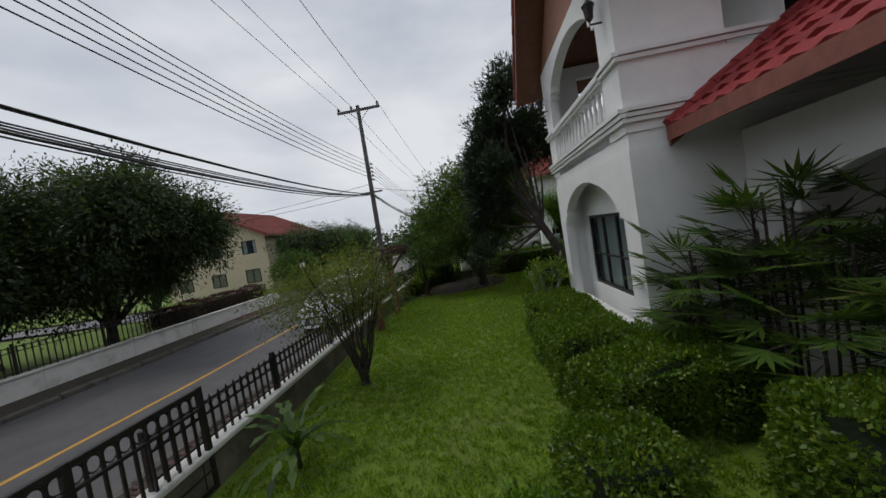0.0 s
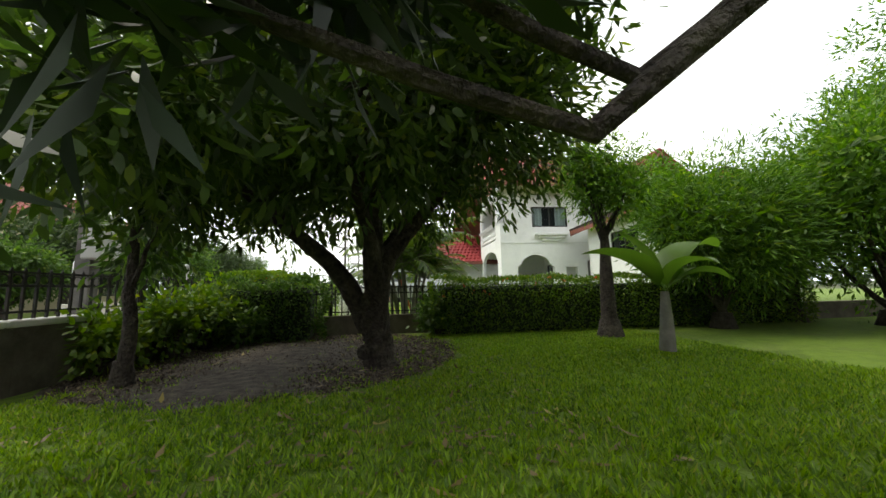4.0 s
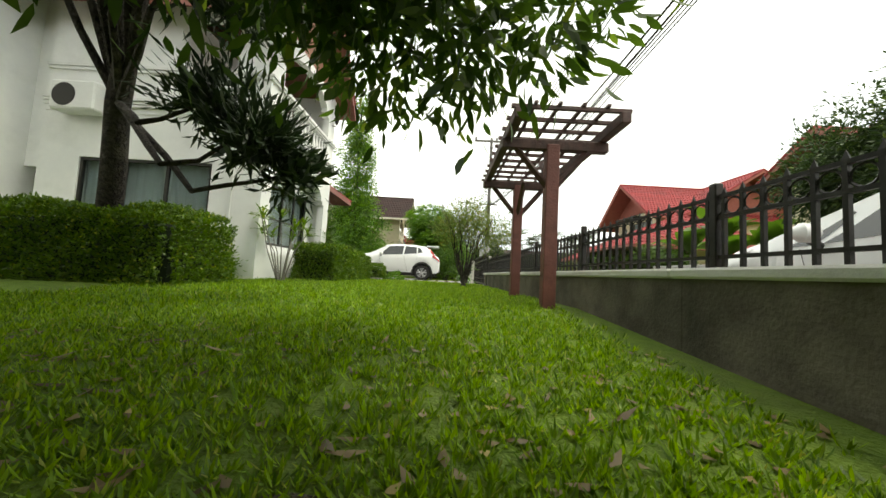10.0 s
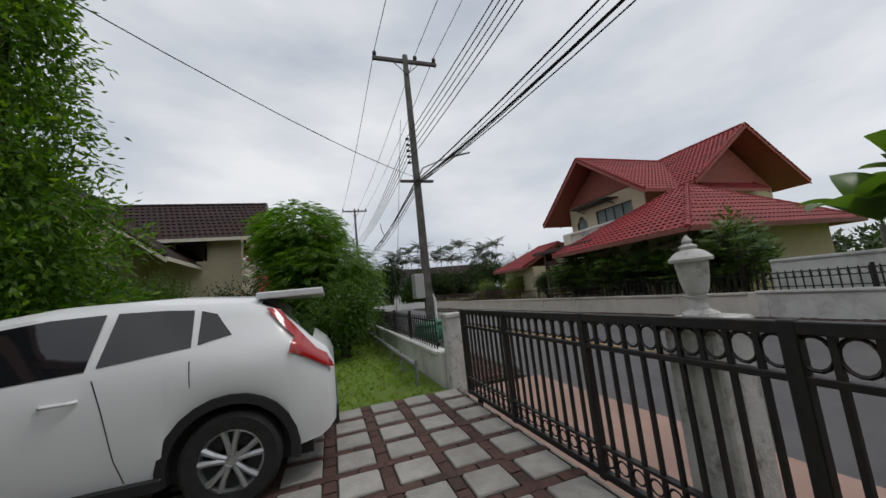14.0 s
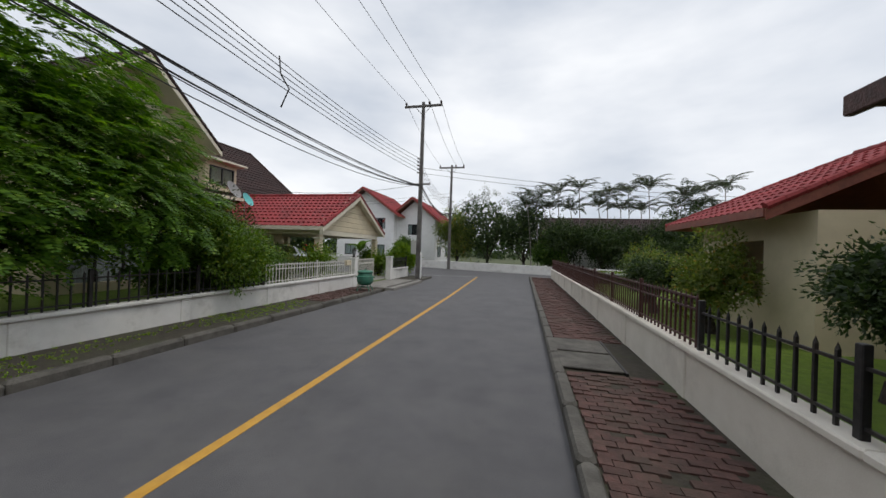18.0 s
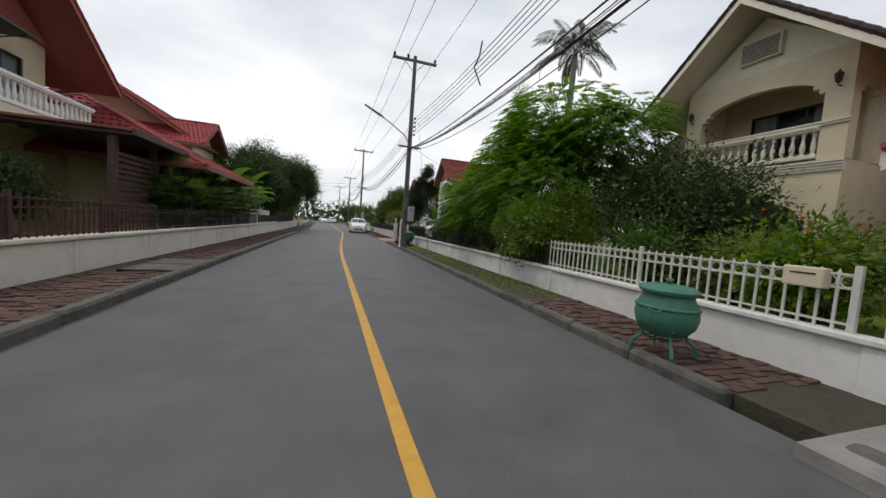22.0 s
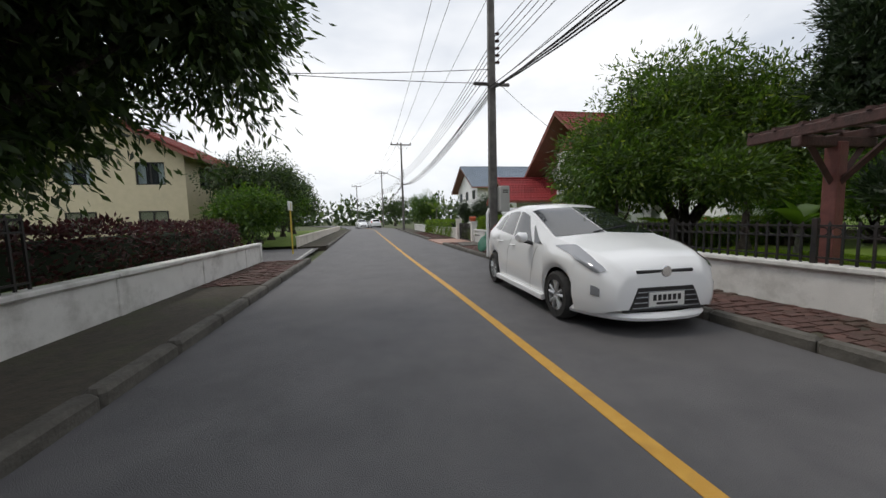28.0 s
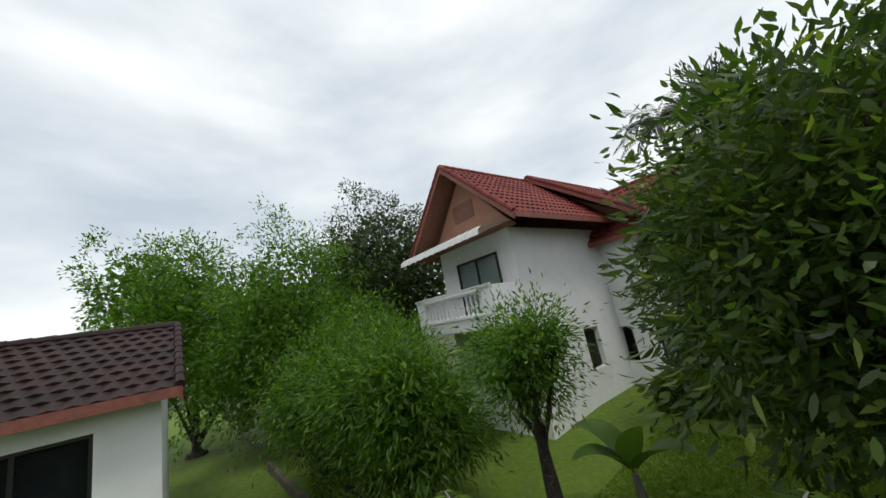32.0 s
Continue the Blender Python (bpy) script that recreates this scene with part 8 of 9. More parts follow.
def make_wheel(th, at, r, side, spokes=5, twin=True):
    wt = 0.1
    wh = part("wheel", MB().lathe([(r * 0.3, -0.06), (r * 0.66, -0.05), (r * 0.66, 0.05), (r * 0.3, 0.05)], (0, 0, 0), 20, "y", False), M_BLACKP, th, at=at)
    part("tyre", MB().lathe([(r * 0.64, -wt), (r * 0.9, -wt * 1.05), (r * 0.985, -wt * 0.8), (r, -wt * 0.4), (r, wt * 0.4), (r * 0.985, wt * 0.8), (r * 0.9, wt * 1.05), (r * 0.64, wt)], (0, 0, 0), 28, "y", False), M_TYRE, wh, smooth=True)
    rim = MB()
    o = side * 0.085
    n = 24
    for k in range(n):
        a, b = 2 * math.pi * k / n, 2 * math.pi * (k + 1) / n
        vs = []
        for q in (a, b):
            vs += [(r * 0.66 * math.cos(q), o, r * 0.66 * math.sin(q)), (r * 0.60 * math.cos(q), o + side * 0.006, r * 0.60 * math.sin(q)), (r * 0.57 * math.cos(q), o - side * 0.05, r * 0.57 * math.sin(q))]
        rim.add(vs, [(0, 3, 4, 1), (1, 4, 5, 2)])
    rim.lathe([(0.02, o), (r * 0.15, o - side * 0.005), (r * 0.17, o - side * 0.03)], (0, 0, 0), 12, "y")
    for k in range(spokes):
        a = 2 * math.pi * k / spokes + 0.3
        for da in ((-0.2, 0.2) if twin else (0,)):
            p = [(r * 0.12 * math.cos(a + da), o - side * 0.012, r * 0.12 * math.sin(a + da)), (r * 0.36 * math.cos(a + da * 1.0), o - side * 0.004, r * 0.36 * math.sin(a + da * 1.0)), (r * 0.62 * math.cos(a + da * 1.15), o - side * 0.01, r * 0.62 * math.sin(a + da * 1.15))]
            rim.tube(p, [0.022, 0.02, 0.026] if twin else [0.035, 0.04, 0.055], 6)
    part("rim", rim, M_ALLOY, wh, "silver alloy rim", smooth=False)
    return wh


def number_plate(th, x, y, z, nx, w=0.42, h=0.15):
    """A plate facing along the length, with bars for its characters."""
    pl = part("number_plate", MB().box(x - 0.008, y - w / 2, z - h / 2, x + 0.008, y + w / 2, z + h / 2, 0.003), M_PLATE, th)
    bars = MB()
    xx = x + nx * 0.011
    for k in range(6):
        a = y - w * 0.4 + k * w * 0.14
        bars.box(min(xx, xx - nx * 0.003), a, z - h * 0.08, max(xx, xx - nx * 0.003), a + w * 0.09, z + h * 0.34)
    bars.box(min(xx, xx - nx * 0.003), y - w * 0.3, z - h * 0.36, max(xx, xx - nx * 0.003), y + w * 0.3, z - h * 0.2)
    part("plate_mark", bars, M_INK, pl)


def car(name, at, rz, sp, label, paint, category="car"):
    th = thing(name, at, label, category, rz=math.degrees(rz))
    b = Body(sp)
    L = sp["L"]
    part("body", b.skin(), paint, th, smooth=True)
    W = max(w for _, w in sp["w"])
    part("underbody", MB().box(0.2, -W + 0.22, 0.2, L - 0.2, W - 0.22, 0.62).box(0.1, -0.5, 0.26, 0.25, 0.5, 0.5).box(L - 0.3, -0.45, 0.22, L - 0.12, 0.45, 0.42), M_BLACKP, th)
    for c in sp["axles"]:
        for side in (1, -1):
            make_wheel(th, (c, side * (W - 0.115), sp["rad"]), sp["rad"], side, sp.get("spokes", 5), sp.get("twin", True))
            if sp.get("cladding"):
                arc = MB()
                n = 14
                vs = []
                for k in range(n + 1):
                    a = math.pi * (k / n * 1.12 - 0.06)
                    for rr, dy in ((sp["arch"] - 0.015, -0.03), (sp["arch"] - 0.005, 0.014), (sp["arch"] + 0.06, 0.012), (sp["arch"] + 0.065, -0.03)):
                        u, z = c + rr * math.cos(a), sp["rad"] + rr * math.sin(a)
                        ww = lerp(sp["w"], u) * (0.975 if z < 0.5 else 0.99)
                        vs.append((u, side * (ww + dy), z))
                arc.add(vs, [(k * 4 + j, k * 4 + j + 1, k * 4 + j + 5, k * 4 + j + 4) for k in range(n) for j in range(3)])
                part("wheel_arch_trim", arc, M_BLACKP, th, "black plastic arch trim", smooth=True)
    for q in sp["side_glass"]:
        for side in (1, -1):
            part("side_window", b.patch(q, 8, 3, 0.005, side), M_CGLASS, th, smooth=True)
    for nm in ("windscreen", "rear_window"):
        q = sp.get(nm)
        if q:
            mb = b.patch(q, 8, 8, 0.006, 1)
            o = b.patch(q, 8, 8, 0.006, -1)
            mb.add(o.v, o.f)
            part(nm, mb, M_CGLASS, th, smooth=True)
    for nm, mat in (("headlamp", M_LAMPC), ("tail_lamp", M_LAMPR), ("fog_lamp", M_LAMPC)):
        for q in sp.get(nm, ()):
            for side in (1, -1):
                lp = part(nm, b.patch(q, 10, 6, 0.024 if nm == "tail_lamp" else 0.011, side), mat, th, smooth=True)
                if nm == "headlamp":
                    c = sum((b.pt(u, v, side) for u, v in q), Vector()) / 4
                    part("reflector", MB().lathe([(0.03, -0.02), (0.05, 0.012)], tuple(c), 12, "x"), M_CHROME, lp)
    for q in sp.get("seams", ()):
        for side in (1, -1):
            part("door_seam", b.patch(q, 2, 8, 0.0025, side), M_BLACKP, th)
    for u in sp.get("handles", ()):
        for side in (1, -1):
            p = b.pt(u, 2.45, side)
            part("door_handle", MB().tube([p + Vector((-0.1, 0, 0)), p + Vector((-0.07, side * 0.035, 0)), p + Vector((0.06, side * 0.035, 0)), p + Vector((0.09, 0, 0))], 0.014, 6, squash=1.0), paint, th, smooth=True)
    if "mirror" in sp:
        u, z = sp["mirror"]
        for side in (1, -1):
            y = side * (lerp(sp["w"], u) * 0.95)
            mr = part("door_mirror", MB().tube([(u - 0.06, y + side * 0.1, z + 0.08), (u - 0.05, y + side * 0.19, z + 0.085), (u - 0.02, y + side * 0.23, z + 0.08)], [0.075, 0.08, 0.045], 10), paint, th, smooth=True)
            part("mirror_stalk", MB().tube([(u - 0.01, y - side * 0.03, z - 0.02), (u - 0.04, y + side * 0.12, z + 0.03)], 0.028, 6), M_BLACKP, mr)
    for x0, y0, z0, x1, y1, z1, nm, mat in sp.get("boxes", ()):
        part(nm, MB().box(x0, y0, z0, x1, y1, z1, 0.01), mat, th)
    if sp.get("nose"):
        g = MB()
        g.add([(L - 0.02, -0.50, 0.25), (L - 0.02, 0.50, 0.25), (L - 0.02, 0.36, 0.52), (L - 0.02, -0.36, 0.52), (L + 0.008, -0.42, 0.265), (L + 0.008, 0.42, 0.265), (L + 0.008, 0.32, 0.505), (L + 0.008, -0.32, 0.505)],
              [(4, 5, 6, 7), (0, 1, 5, 4), (1, 2, 6, 5), (2, 3, 7, 6), (3, 0, 4, 7)])
        part("lower_grille", g, M_BLACKP, th)
        for k in range(4):
            z = 0.29 + k * 0.055
            part("grille_slat", MB().box(L + 0.006, -0.40 + 0.02 * k, z, L + 0.016, 0.40 - 0.02 * k, z + 0.012, 0.003), M_LAMPC, th)
        lip = [(L + 0.03 - 0.55 * (k / 8) ** 4 - 0.10 * (k / 8) ** 2, 0.78 * k / 8, 0.2) for k in range(-8, 9)]
        part("front_lip", MB().tube(lip, 0.06, 8, squash=0.8), paint, th, smooth=True)
    if "front_plate" in sp:
        number_plate(th, L + 0.012, 0, sp["front_plate"], 1)
    if "rear_plate" in sp:
        x, z = sp["rear_plate"]
        number_plate(th, x, 0, z, -1, 0.34, 0.15)
    if "emblem" in sp:
        x, z, nx = sp["emblem"]
        part("emblem", MB().lathe([(0.03, -0.008), (0.062, 0.0), (0.055, 0.008)], (x, 0, z), 16, "x"), M_CHROME, th, "round chrome emblem", smooth=True)
    if "wiper" in sp:
        for (u0, v0, s0, u1, v1, s1) in sp["wiper"]:
            p, q = b.pt(u0, v0, s0), b.pt(u1, v1, s1)
            part("wiper", MB().tube([p + Vector((0, 0, 0.02)), q + Vector((0, 0, 0.02))], 0.009, 5), M_BLACKP, th)
    return th, b


SUV = dict(L=4.12, rad=0.335, arch=0.40, axles=(0.74, 3.27), twin=True, cladding=True,
           w=[(0, 0.62), (0.05, 0.76), (0.25, 0.85), (0.74, 0.885), (1.6, 0.865), (2.6, 0.865), (3.27, 0.88), (3.8, 0.80), (4.0, 0.66), (4.12, 0.45)],
           wt=[(0, 0.55), (0.15, 0.60), (0.6, 0.60), (1.4, 0.62), (2.2, 0.63), (2.65, 0.66), (3.1, 0.76), (3.6, 0.72), (4.0, 0.52), (4.12, 0.36)],
           top=[(0, 0.88), (0.05, 1.02), (0.17, 1.12), (0.42, 1.40), (0.62, 1.50), (1.2, 1.555), (1.9, 1.56), (2.35, 1.50), (3.02, 1.10), (3.3, 1.05), (3.75, 0.95), (3.98, 0.84), (4.07, 0.72), (4.12, 0.58)],
           belt=[(0, 0.84), (0.3, 1.08), (0.75, 1.09), (1.3, 1.05), (2.4, 0.99), (3.0, 0.97), (3.6, 0.89), (4.12, 0.5)],
           sill=[(0, 0.42), (0.12, 0.34), (1.1, 0.27), (2.9, 0.26), (3.8, 0.28), (4.0, 0.34), (4.12, 0.42)],
           side_glass=[((1.0, 3.22), (1.55, 3.14), (1.5, 3.95), (1.02, 3.9)), ((1.61, 3.12), (2.62, 3.1), (2.22, 3.93), (1.57, 3.95)), ((0.74, 3.35), (0.96, 3.24), (0.97, 3.88), (0.86, 3.8))],
           windscreen=((3.0, 4.15), (3.0, 5.98), (2.42, 5.98), (2.36, 4.3)), rear_window=((0.17, 4.3), (0.17, 5.98), (0.56, 5.98), (0.56, 4.35)),
           headlamp=[((3.45, 3.3), (3.85, 3.2), (3.72, 4.1), (3.4, 3.9))], fog_lamp=[((3.93, 1.2), (4.06, 1.2), (4.06, 2.0), (3.93, 2.0))],
           tail_lamp=[((0.02, 2.85), (0.34, 2.72), (0.30, 3.3), (0.07, 3.45)), ((0.10, 3.3), (0.28, 3.25), (0.52, 3.95), (0.42, 4.02))],
           seams=[((2.45, 0.3), (2.456, 0.3), (2.62, 2.95), (2.612, 2.95)), ((1.36, 0.3), (1.366, 0.3), (1.56, 2.95), (1.552, 2.95)), ((0.98, 1.6), (0.986, 1.6), (1.0, 2.95), (0.992, 2.95))],
           handles=(1.72,), mirror=(2.55, 1.0), rear_plate=(0.03, 0.80), emblem=(0.055, 1.0, -1),
           boxes=((0.06, -0.58, 1.475, 0.6, 0.58, 1.535, "spoiler", M_CARW), (1.15, -0.885, 0.25, 2.86, -0.84, 0.33, "side_skirt", M_BLACKP), (1.15, 0.84, 0.25, 2.86, 0.885, 0.33, "side_skirt", M_BLACKP),
                  (-0.015, -0.62, 0.36, 0.12, 0.62, 0.52, "rear_bumper", M_BLACKP)),
           wiper=[(3.0, 5.3, 1, 2.78, 4.5, 1), (3.0, 5.6, -1, 2.78, 5.2, 1)])
HATCH = dict(L=3.95, rad=0.298, arch=0.35, axles=(0.66, 3.15), twin=True,
             w=[(0, 0.60), (0.06, 0.74), (0.3, 0.82), (0.8, 0.855), (2.0, 0.86), (3.1, 0.855), (3.5, 0.825), (3.75, 0.76), (3.88, 0.67), (3.95, 0.56)],
             wt=[(0, 0.5), (0.2, 0.58), (0.8, 0.58), (1.4, 0.61), (2.0, 0.63), (2.45, 0.68), (2.9, 0.74), (3.4, 0.68), (3.75, 0.58), (3.95, 0.44)],
             top=[(0, 0.80), (0.05, 0.95), (0.14, 1.05), (0.46, 1.35), (0.8, 1.44), (1.35, 1.48), (1.75, 1.46), (2.1, 1.37), (2.95, 1.02), (3.3, 0.95), (3.65, 0.87), (3.83, 0.79), (3.92, 0.71), (3.95, 0.62)],
             belt=[(0, 0.8), (0.35, 1.02), (0.8, 1.0), (1.5, 0.95), (2.3, 0.90), (2.9, 0.88), (3.4, 0.83), (3.8, 0.70), (3.95, 0.52)],
             sill=[(0, 0.36), (0.15, 0.27), (0.9, 0.2), (2.9, 0.19), (3.5, 0.2), (3.8, 0.22), (3.95, 0.28)],
             side_glass=[((1.02, 3.12), (1.62, 3.08), (1.56, 3.94), (1.05, 3.9)), ((1.69, 3.06), (2.42, 3.05), (1.98, 3.9), (1.63, 3.94)), ((2.48, 3.05), (2.74, 3.05), (2.3, 3.75), (2.28, 3.7)), ((0.62, 3.2), (0.96, 3.12), (0.99, 3.85), (0.8, 3.75))],
             windscreen=((2.93, 4.1), (2.93, 5.98), (2.02, 5.98), (1.95, 4.25)), rear_window=((0.14, 4.3), (0.14, 5.98), (0.5, 5.98), (0.5, 4.35)),
             headlamp=[((3.05, 3.35), (3.80, 2.72), (3.84, 3.3), (3.35, 4.1))], fog_lamp=[((3.76, 1.3), (3.84, 1.3), (3.84, 1.8), (3.76, 1.8))],
             tail_lamp=[((0.02, 2.9), (0.22, 2.75), (0.4, 3.5), (0.2, 3.75))],
             seams=[((2.38, 0.3), (2.386, 0.3), (2.6, 2.95), (2.592, 2.95)), ((1.36, 0.3), (1.366, 0.3), (1.6, 2.95), (1.592, 2.95)), ((0.96, 1.6), (0.966, 1.6), (0.98, 2.95), (0.972, 2.95))],
             handles=(1.72, 1.12), mirror=(2.45, 0.90), front_plate=0.38, emblem=(3.95, 0.67, 1), nose=True,
             boxes=((3.90, -0.34, 0.655, 3.945, 0.34, 0.69, "upper_grille", M_BLACKP), (0.95, -0.885, 0.16, 2.84, -0.82, 0.24, "side_skirt", M_CARW), (0.95, 0.82, 0.16, 2.84, 0.885, 0.24, "side_skirt", M_CARW), (0.16, -0.5, 1.365, 0.44, 0.5, 1.385, "spoiler", M_CARW)),
             wiper=[(2.93, 5.2, 1, 2.72, 4.4, 1), (2.93, 5.7, -1, 2.72, 5.2, 1)])
VAN = dict(L=4.89, rad=0.34, arch=0.41, axles=(0.95, 3.95), twin=False, spokes=7,
           w=[(0, 0.86), (0.03, 0.90), (0.1, 0.935), (0.4, 0.95), (3.9, 0.95), (4.5, 0.86), (4.8, 0.7), (4.89, 0.55)],
           wt=[(0, 0.76), (0.05, 0.79), (0.4, 0.81), (3.2, 0.81), (3.8, 0.8), (4.3, 0.76), (4.89, 0.45)],
           top=[(0, 1.80), (0.03, 1.88), (0.12, 1.94), (0.5, 1.97), (3.0, 1.97), (3.45, 1.90), (4.15, 1.22), (4.6, 1.05), (4.82, 0.9), (4.89, 0.6)],
           belt=[(0, 1.17), (3.6, 1.13), (4.3, 1.0), (4.89, 0.55)], sill=[(0, 0.42), (0.2, 0.32), (4.5, 0.3), (4.89, 0.4)],
           side_glass=[((0.35, 3.1), (1.65, 3.1), (1.65, 3.95), (0.4, 3.95)), ((1.75, 3.1), (2.85, 3.1), (2.85, 3.95), (1.75, 3.95)), ((2.95, 3.1), (3.8, 3.1), (3.4, 3.92), (2.95, 3.95))],
           windscreen=((4.15, 4.1), (4.15, 5.98), (3.5, 5.98), (3.45, 4.2)),
           headlamp=[((4.45, 2.9), (4.75, 2.6), (4.75, 3.3), (4.5, 3.7))], mirror=(3.75, 1.15), handles=(2.9,),
           seams=[((2.9, 0.3), (2.906, 0.3), (2.9, 3.0), (2.906, 3.0)), ((1.7, 0.3), (1.706, 0.3), (1.7, 3.0), (1.706, 3.0))],
           boxes=((-0.012, -0.70, 1.22, 0.02, 0.70, 1.76, "rear_window", M_CGLASS), (-0.02, -0.9, 0.72, 0.07, -0.70, 1.02, "tail_lamp", M_LAMPR), (-0.02, 0.70, 0.72, 0.07, 0.9, 1.02, "tail_lamp", M_LAMPR),
                  (-0.02, -0.27, 0.96, 0.02, 0.27, 1.02, "handle_bar", M_BLACKP), (-0.06, -0.86, 0.36, 0.05, 0.86, 0.62, "rear_bumper", M_CARW), (-0.016, 0.1, 0.66, 0.02, 0.24, 0.70, "latch", M_BLACKP)),
           rear_plate=(-0.012, 0.87), emblem=(-0.012, 1.10, -1), wiper=[])
SEDAN = dict(HATCH, L=4.4, axles=(0.85, 3.45),
             top=[(0, 0.78), (0.05, 0.9), (0.2, 1.0), (0.7, 1.05), (1.25, 1.38), (1.8, 1.47), (2.3, 1.44), (3.05, 1.02), (3.6, 0.92), (4.1, 0.8), (4.3, 0.68), (4.4, 0.52)],
             w=[(0, 0.62), (0.06, 0.74), (0.3, 0.82), (0.8, 0.86), (3.4, 0.86), (4.0, 0.78), (4.25, 0.66), (4.4, 0.5)],
             wt=[(0, 0.5), (0.3, 0.62), (0.7, 0.66), (1.3, 0.6), (2.3, 0.62), (3.0, 0.72), (3.8, 0.66), (4.2, 0.48), (4.4, 0.34)],
             belt=[(0, 0.78), (0.35, 0.96), (1.0, 0.98), (2.3, 0.92), (3.1, 0.88), (3.8, 0.8), (4.4, 0.44)],
             sill=[(0, 0.36), (0.15, 0.27), (0.9, 0.2), (3.4, 0.19), (4.2, 0.22), (4.4, 0.28)],
             side_glass=[((1.0, 3.15), (1.75, 3.08), (1.72, 3.94), (1.3, 3.85)), ((1.82, 3.06), (2.85, 3.05), (2.3, 3.88), (1.8, 3.94))],
             windscreen=((3.05, 4.1), (3.05, 5.98), (2.34, 5.98), (2.28, 4.25)), rear_window=((0.72, 4.2), (0.72, 5.98), (1.2, 5.98), (1.2, 4.3)),
             headlamp=[((3.6, 3.4), (4.15, 2.7), (4.18, 3.35), (3.8, 4.0))], fog_lamp=[], emblem=(4.34, 0.72, 1), handles=(1.9,), mirror=(2.8, 0.92), wiper=[],
             seams=[((1.78, 0.3), (1.786, 0.3), (1.78, 2.95), (1.786, 2.95)), ((2.85, 0.3), (2.856, 0.3), (2.95, 2.95), (2.956, 2.95))],
             boxes=((4.3, -0.4, 0.27, 4.412, 0.4, 0.5, "lower_grille", M_BLACKP),))
TALL = dict(SUV, axles=(0.78, 3.4), L=4.4, spokes=6, twin=False,
            top=[(0, 0.95), (0.05, 1.15), (0.2, 1.4), (0.5, 1.62), (1.2, 1.7), (2.2, 1.68), (2.5, 1.6), (3.15, 1.18), (3.9, 1.08), (4.25, 0.92), (4.4, 0.65)],
            w=[(0, 0.7), (0.05, 0.8), (0.3, 0.88), (3.6, 0.9), (4.1, 0.8), (4.3, 0.7), (4.4, 0.55)], sill=[(0, 0.42), (0.15, 0.34), (4.2, 0.34), (4.4, 0.42)],
            belt=[(0, 0.9), (0.3, 1.1), (2.6, 1.06), (3.4, 1.0), (4.4, 0.6)], windscreen=((3.1, 4.15), (3.1, 5.98), (2.56, 5.98), (2.5, 4.3)), wiper=[], boxes=(), headlamp=[((3.9, 3.0), (4.2, 2.8), (4.2, 3.5), (3.9, 3.8))], fog_lamp=[])

car("suv_car", (-2.88, -16.4, 0.18), 0.0, SUV, "white compact SUV with black wheel arch trim on the drive", M_CARW)
car("van", (2.85, -17.1, 0.2), 0.0, VAN, "white passenger van with dark tinted windows", M_CARW)
car("hatchback_car", (-6.8, -1.2, 0.004), -math.pi / 2 - 0.03, HATCH, "white hatchback with alloy rims parked by the kerb", M_CARW)
car("sedan_car", (6.5, 13.1, 0.1), math.pi, SEDAN, "silver sedan parked under a carport", M_CARS)
car("dark_car", (4.3, -42.2, 0.06), math.pi, TALL, "dark SUV parked under a carport", M_CARD)
for x, y, r in ((-9.8, 48.0, 1.75), (-12.6, 52.5, -1.4)):
    car("parked_car", (x, y, 0.004), r, HATCH if r > 0 else SEDAN, "white car parked far along the road", M_CARW)

# silver pickup with an open bed
PICK = dict(TALL, L=5.1, axles=(1.25, 4.2),
            top=[(0, 1.0), (1.62, 1.0), (1.66, 1.62), (1.8, 1.72), (2.6, 1.72), (2.95, 1.62), (3.6, 1.16), (4.5, 1.06), (4.95, 0.9), (5.1, 0.6)],
            belt=[(0, 0.95), (1.6, 0.95), (1.7, 1.1), (3.4, 1.05), (4.4, 0.98), (5.1, 0.55)], w=[(0, 0.82), (0.06, 0.86), (4.2, 0.9), (4.8, 0.8), (5.1, 0.55)],
            wt=[(0, 0.8), (1.6, 0.8), (1.7, 0.66), (2.6, 0.66), (3.5, 0.74), (4.6, 0.66), (5.1, 0.4)], sill=[(0, 0.5), (0.3, 0.42), (4.8, 0.4), (5.1, 0.5)],
            side_glass=[((1.85, 3.1), (2.3, 3.1), (2.3, 3.9), (1.9, 3.9)), ((2.4, 3.1), (3.3, 3.1), (2.9, 3.9), (2.4, 3.9))], windscreen=((3.55, 4.15), (3.55, 5.98), (3.0, 5.98), (2.96, 4.3)),
            rear_window=None, tail_lamp=[((0.01, 2.0), (0.14, 2.0), (0.14, 2.95), (0.01, 2.95))], headlamp=[((4.55, 3.0), (4.9, 2.8), (4.9, 3.5), (4.55, 3.8))],
            seams=[((2.35, 0.3), (2.356, 0.3), (2.35, 2.95), (2.356, 2.95)), ((1.62, 0.3), (1.628, 0.3), (1.62, 2.95), (1.628, 2.95))],
            boxes=((0.08, -0.74, 1.005, 1.58, 0.74, 1.03, "bed_liner", M_BLACKP), (-0.08, -0.8, 0.5, 0.04, 0.8, 0.62, "rear_bumper", M_CHROME), (-0.012, -0.3, 0.8, 0.01, 0.3, 0.9, "tailgate_handle", M_BLACKP)),
            rear_plate=(-0.09, 0.57), emblem=(-0.01, 0.93, -1), handles=(1.95, 2.5), mirror=(3.1, 1.1))
car("pickup_truck", (-3.55, 12.0, 0.1), 0.0, PICK, "silver pickup truck parked in the driveway", M_CARS, "truck")

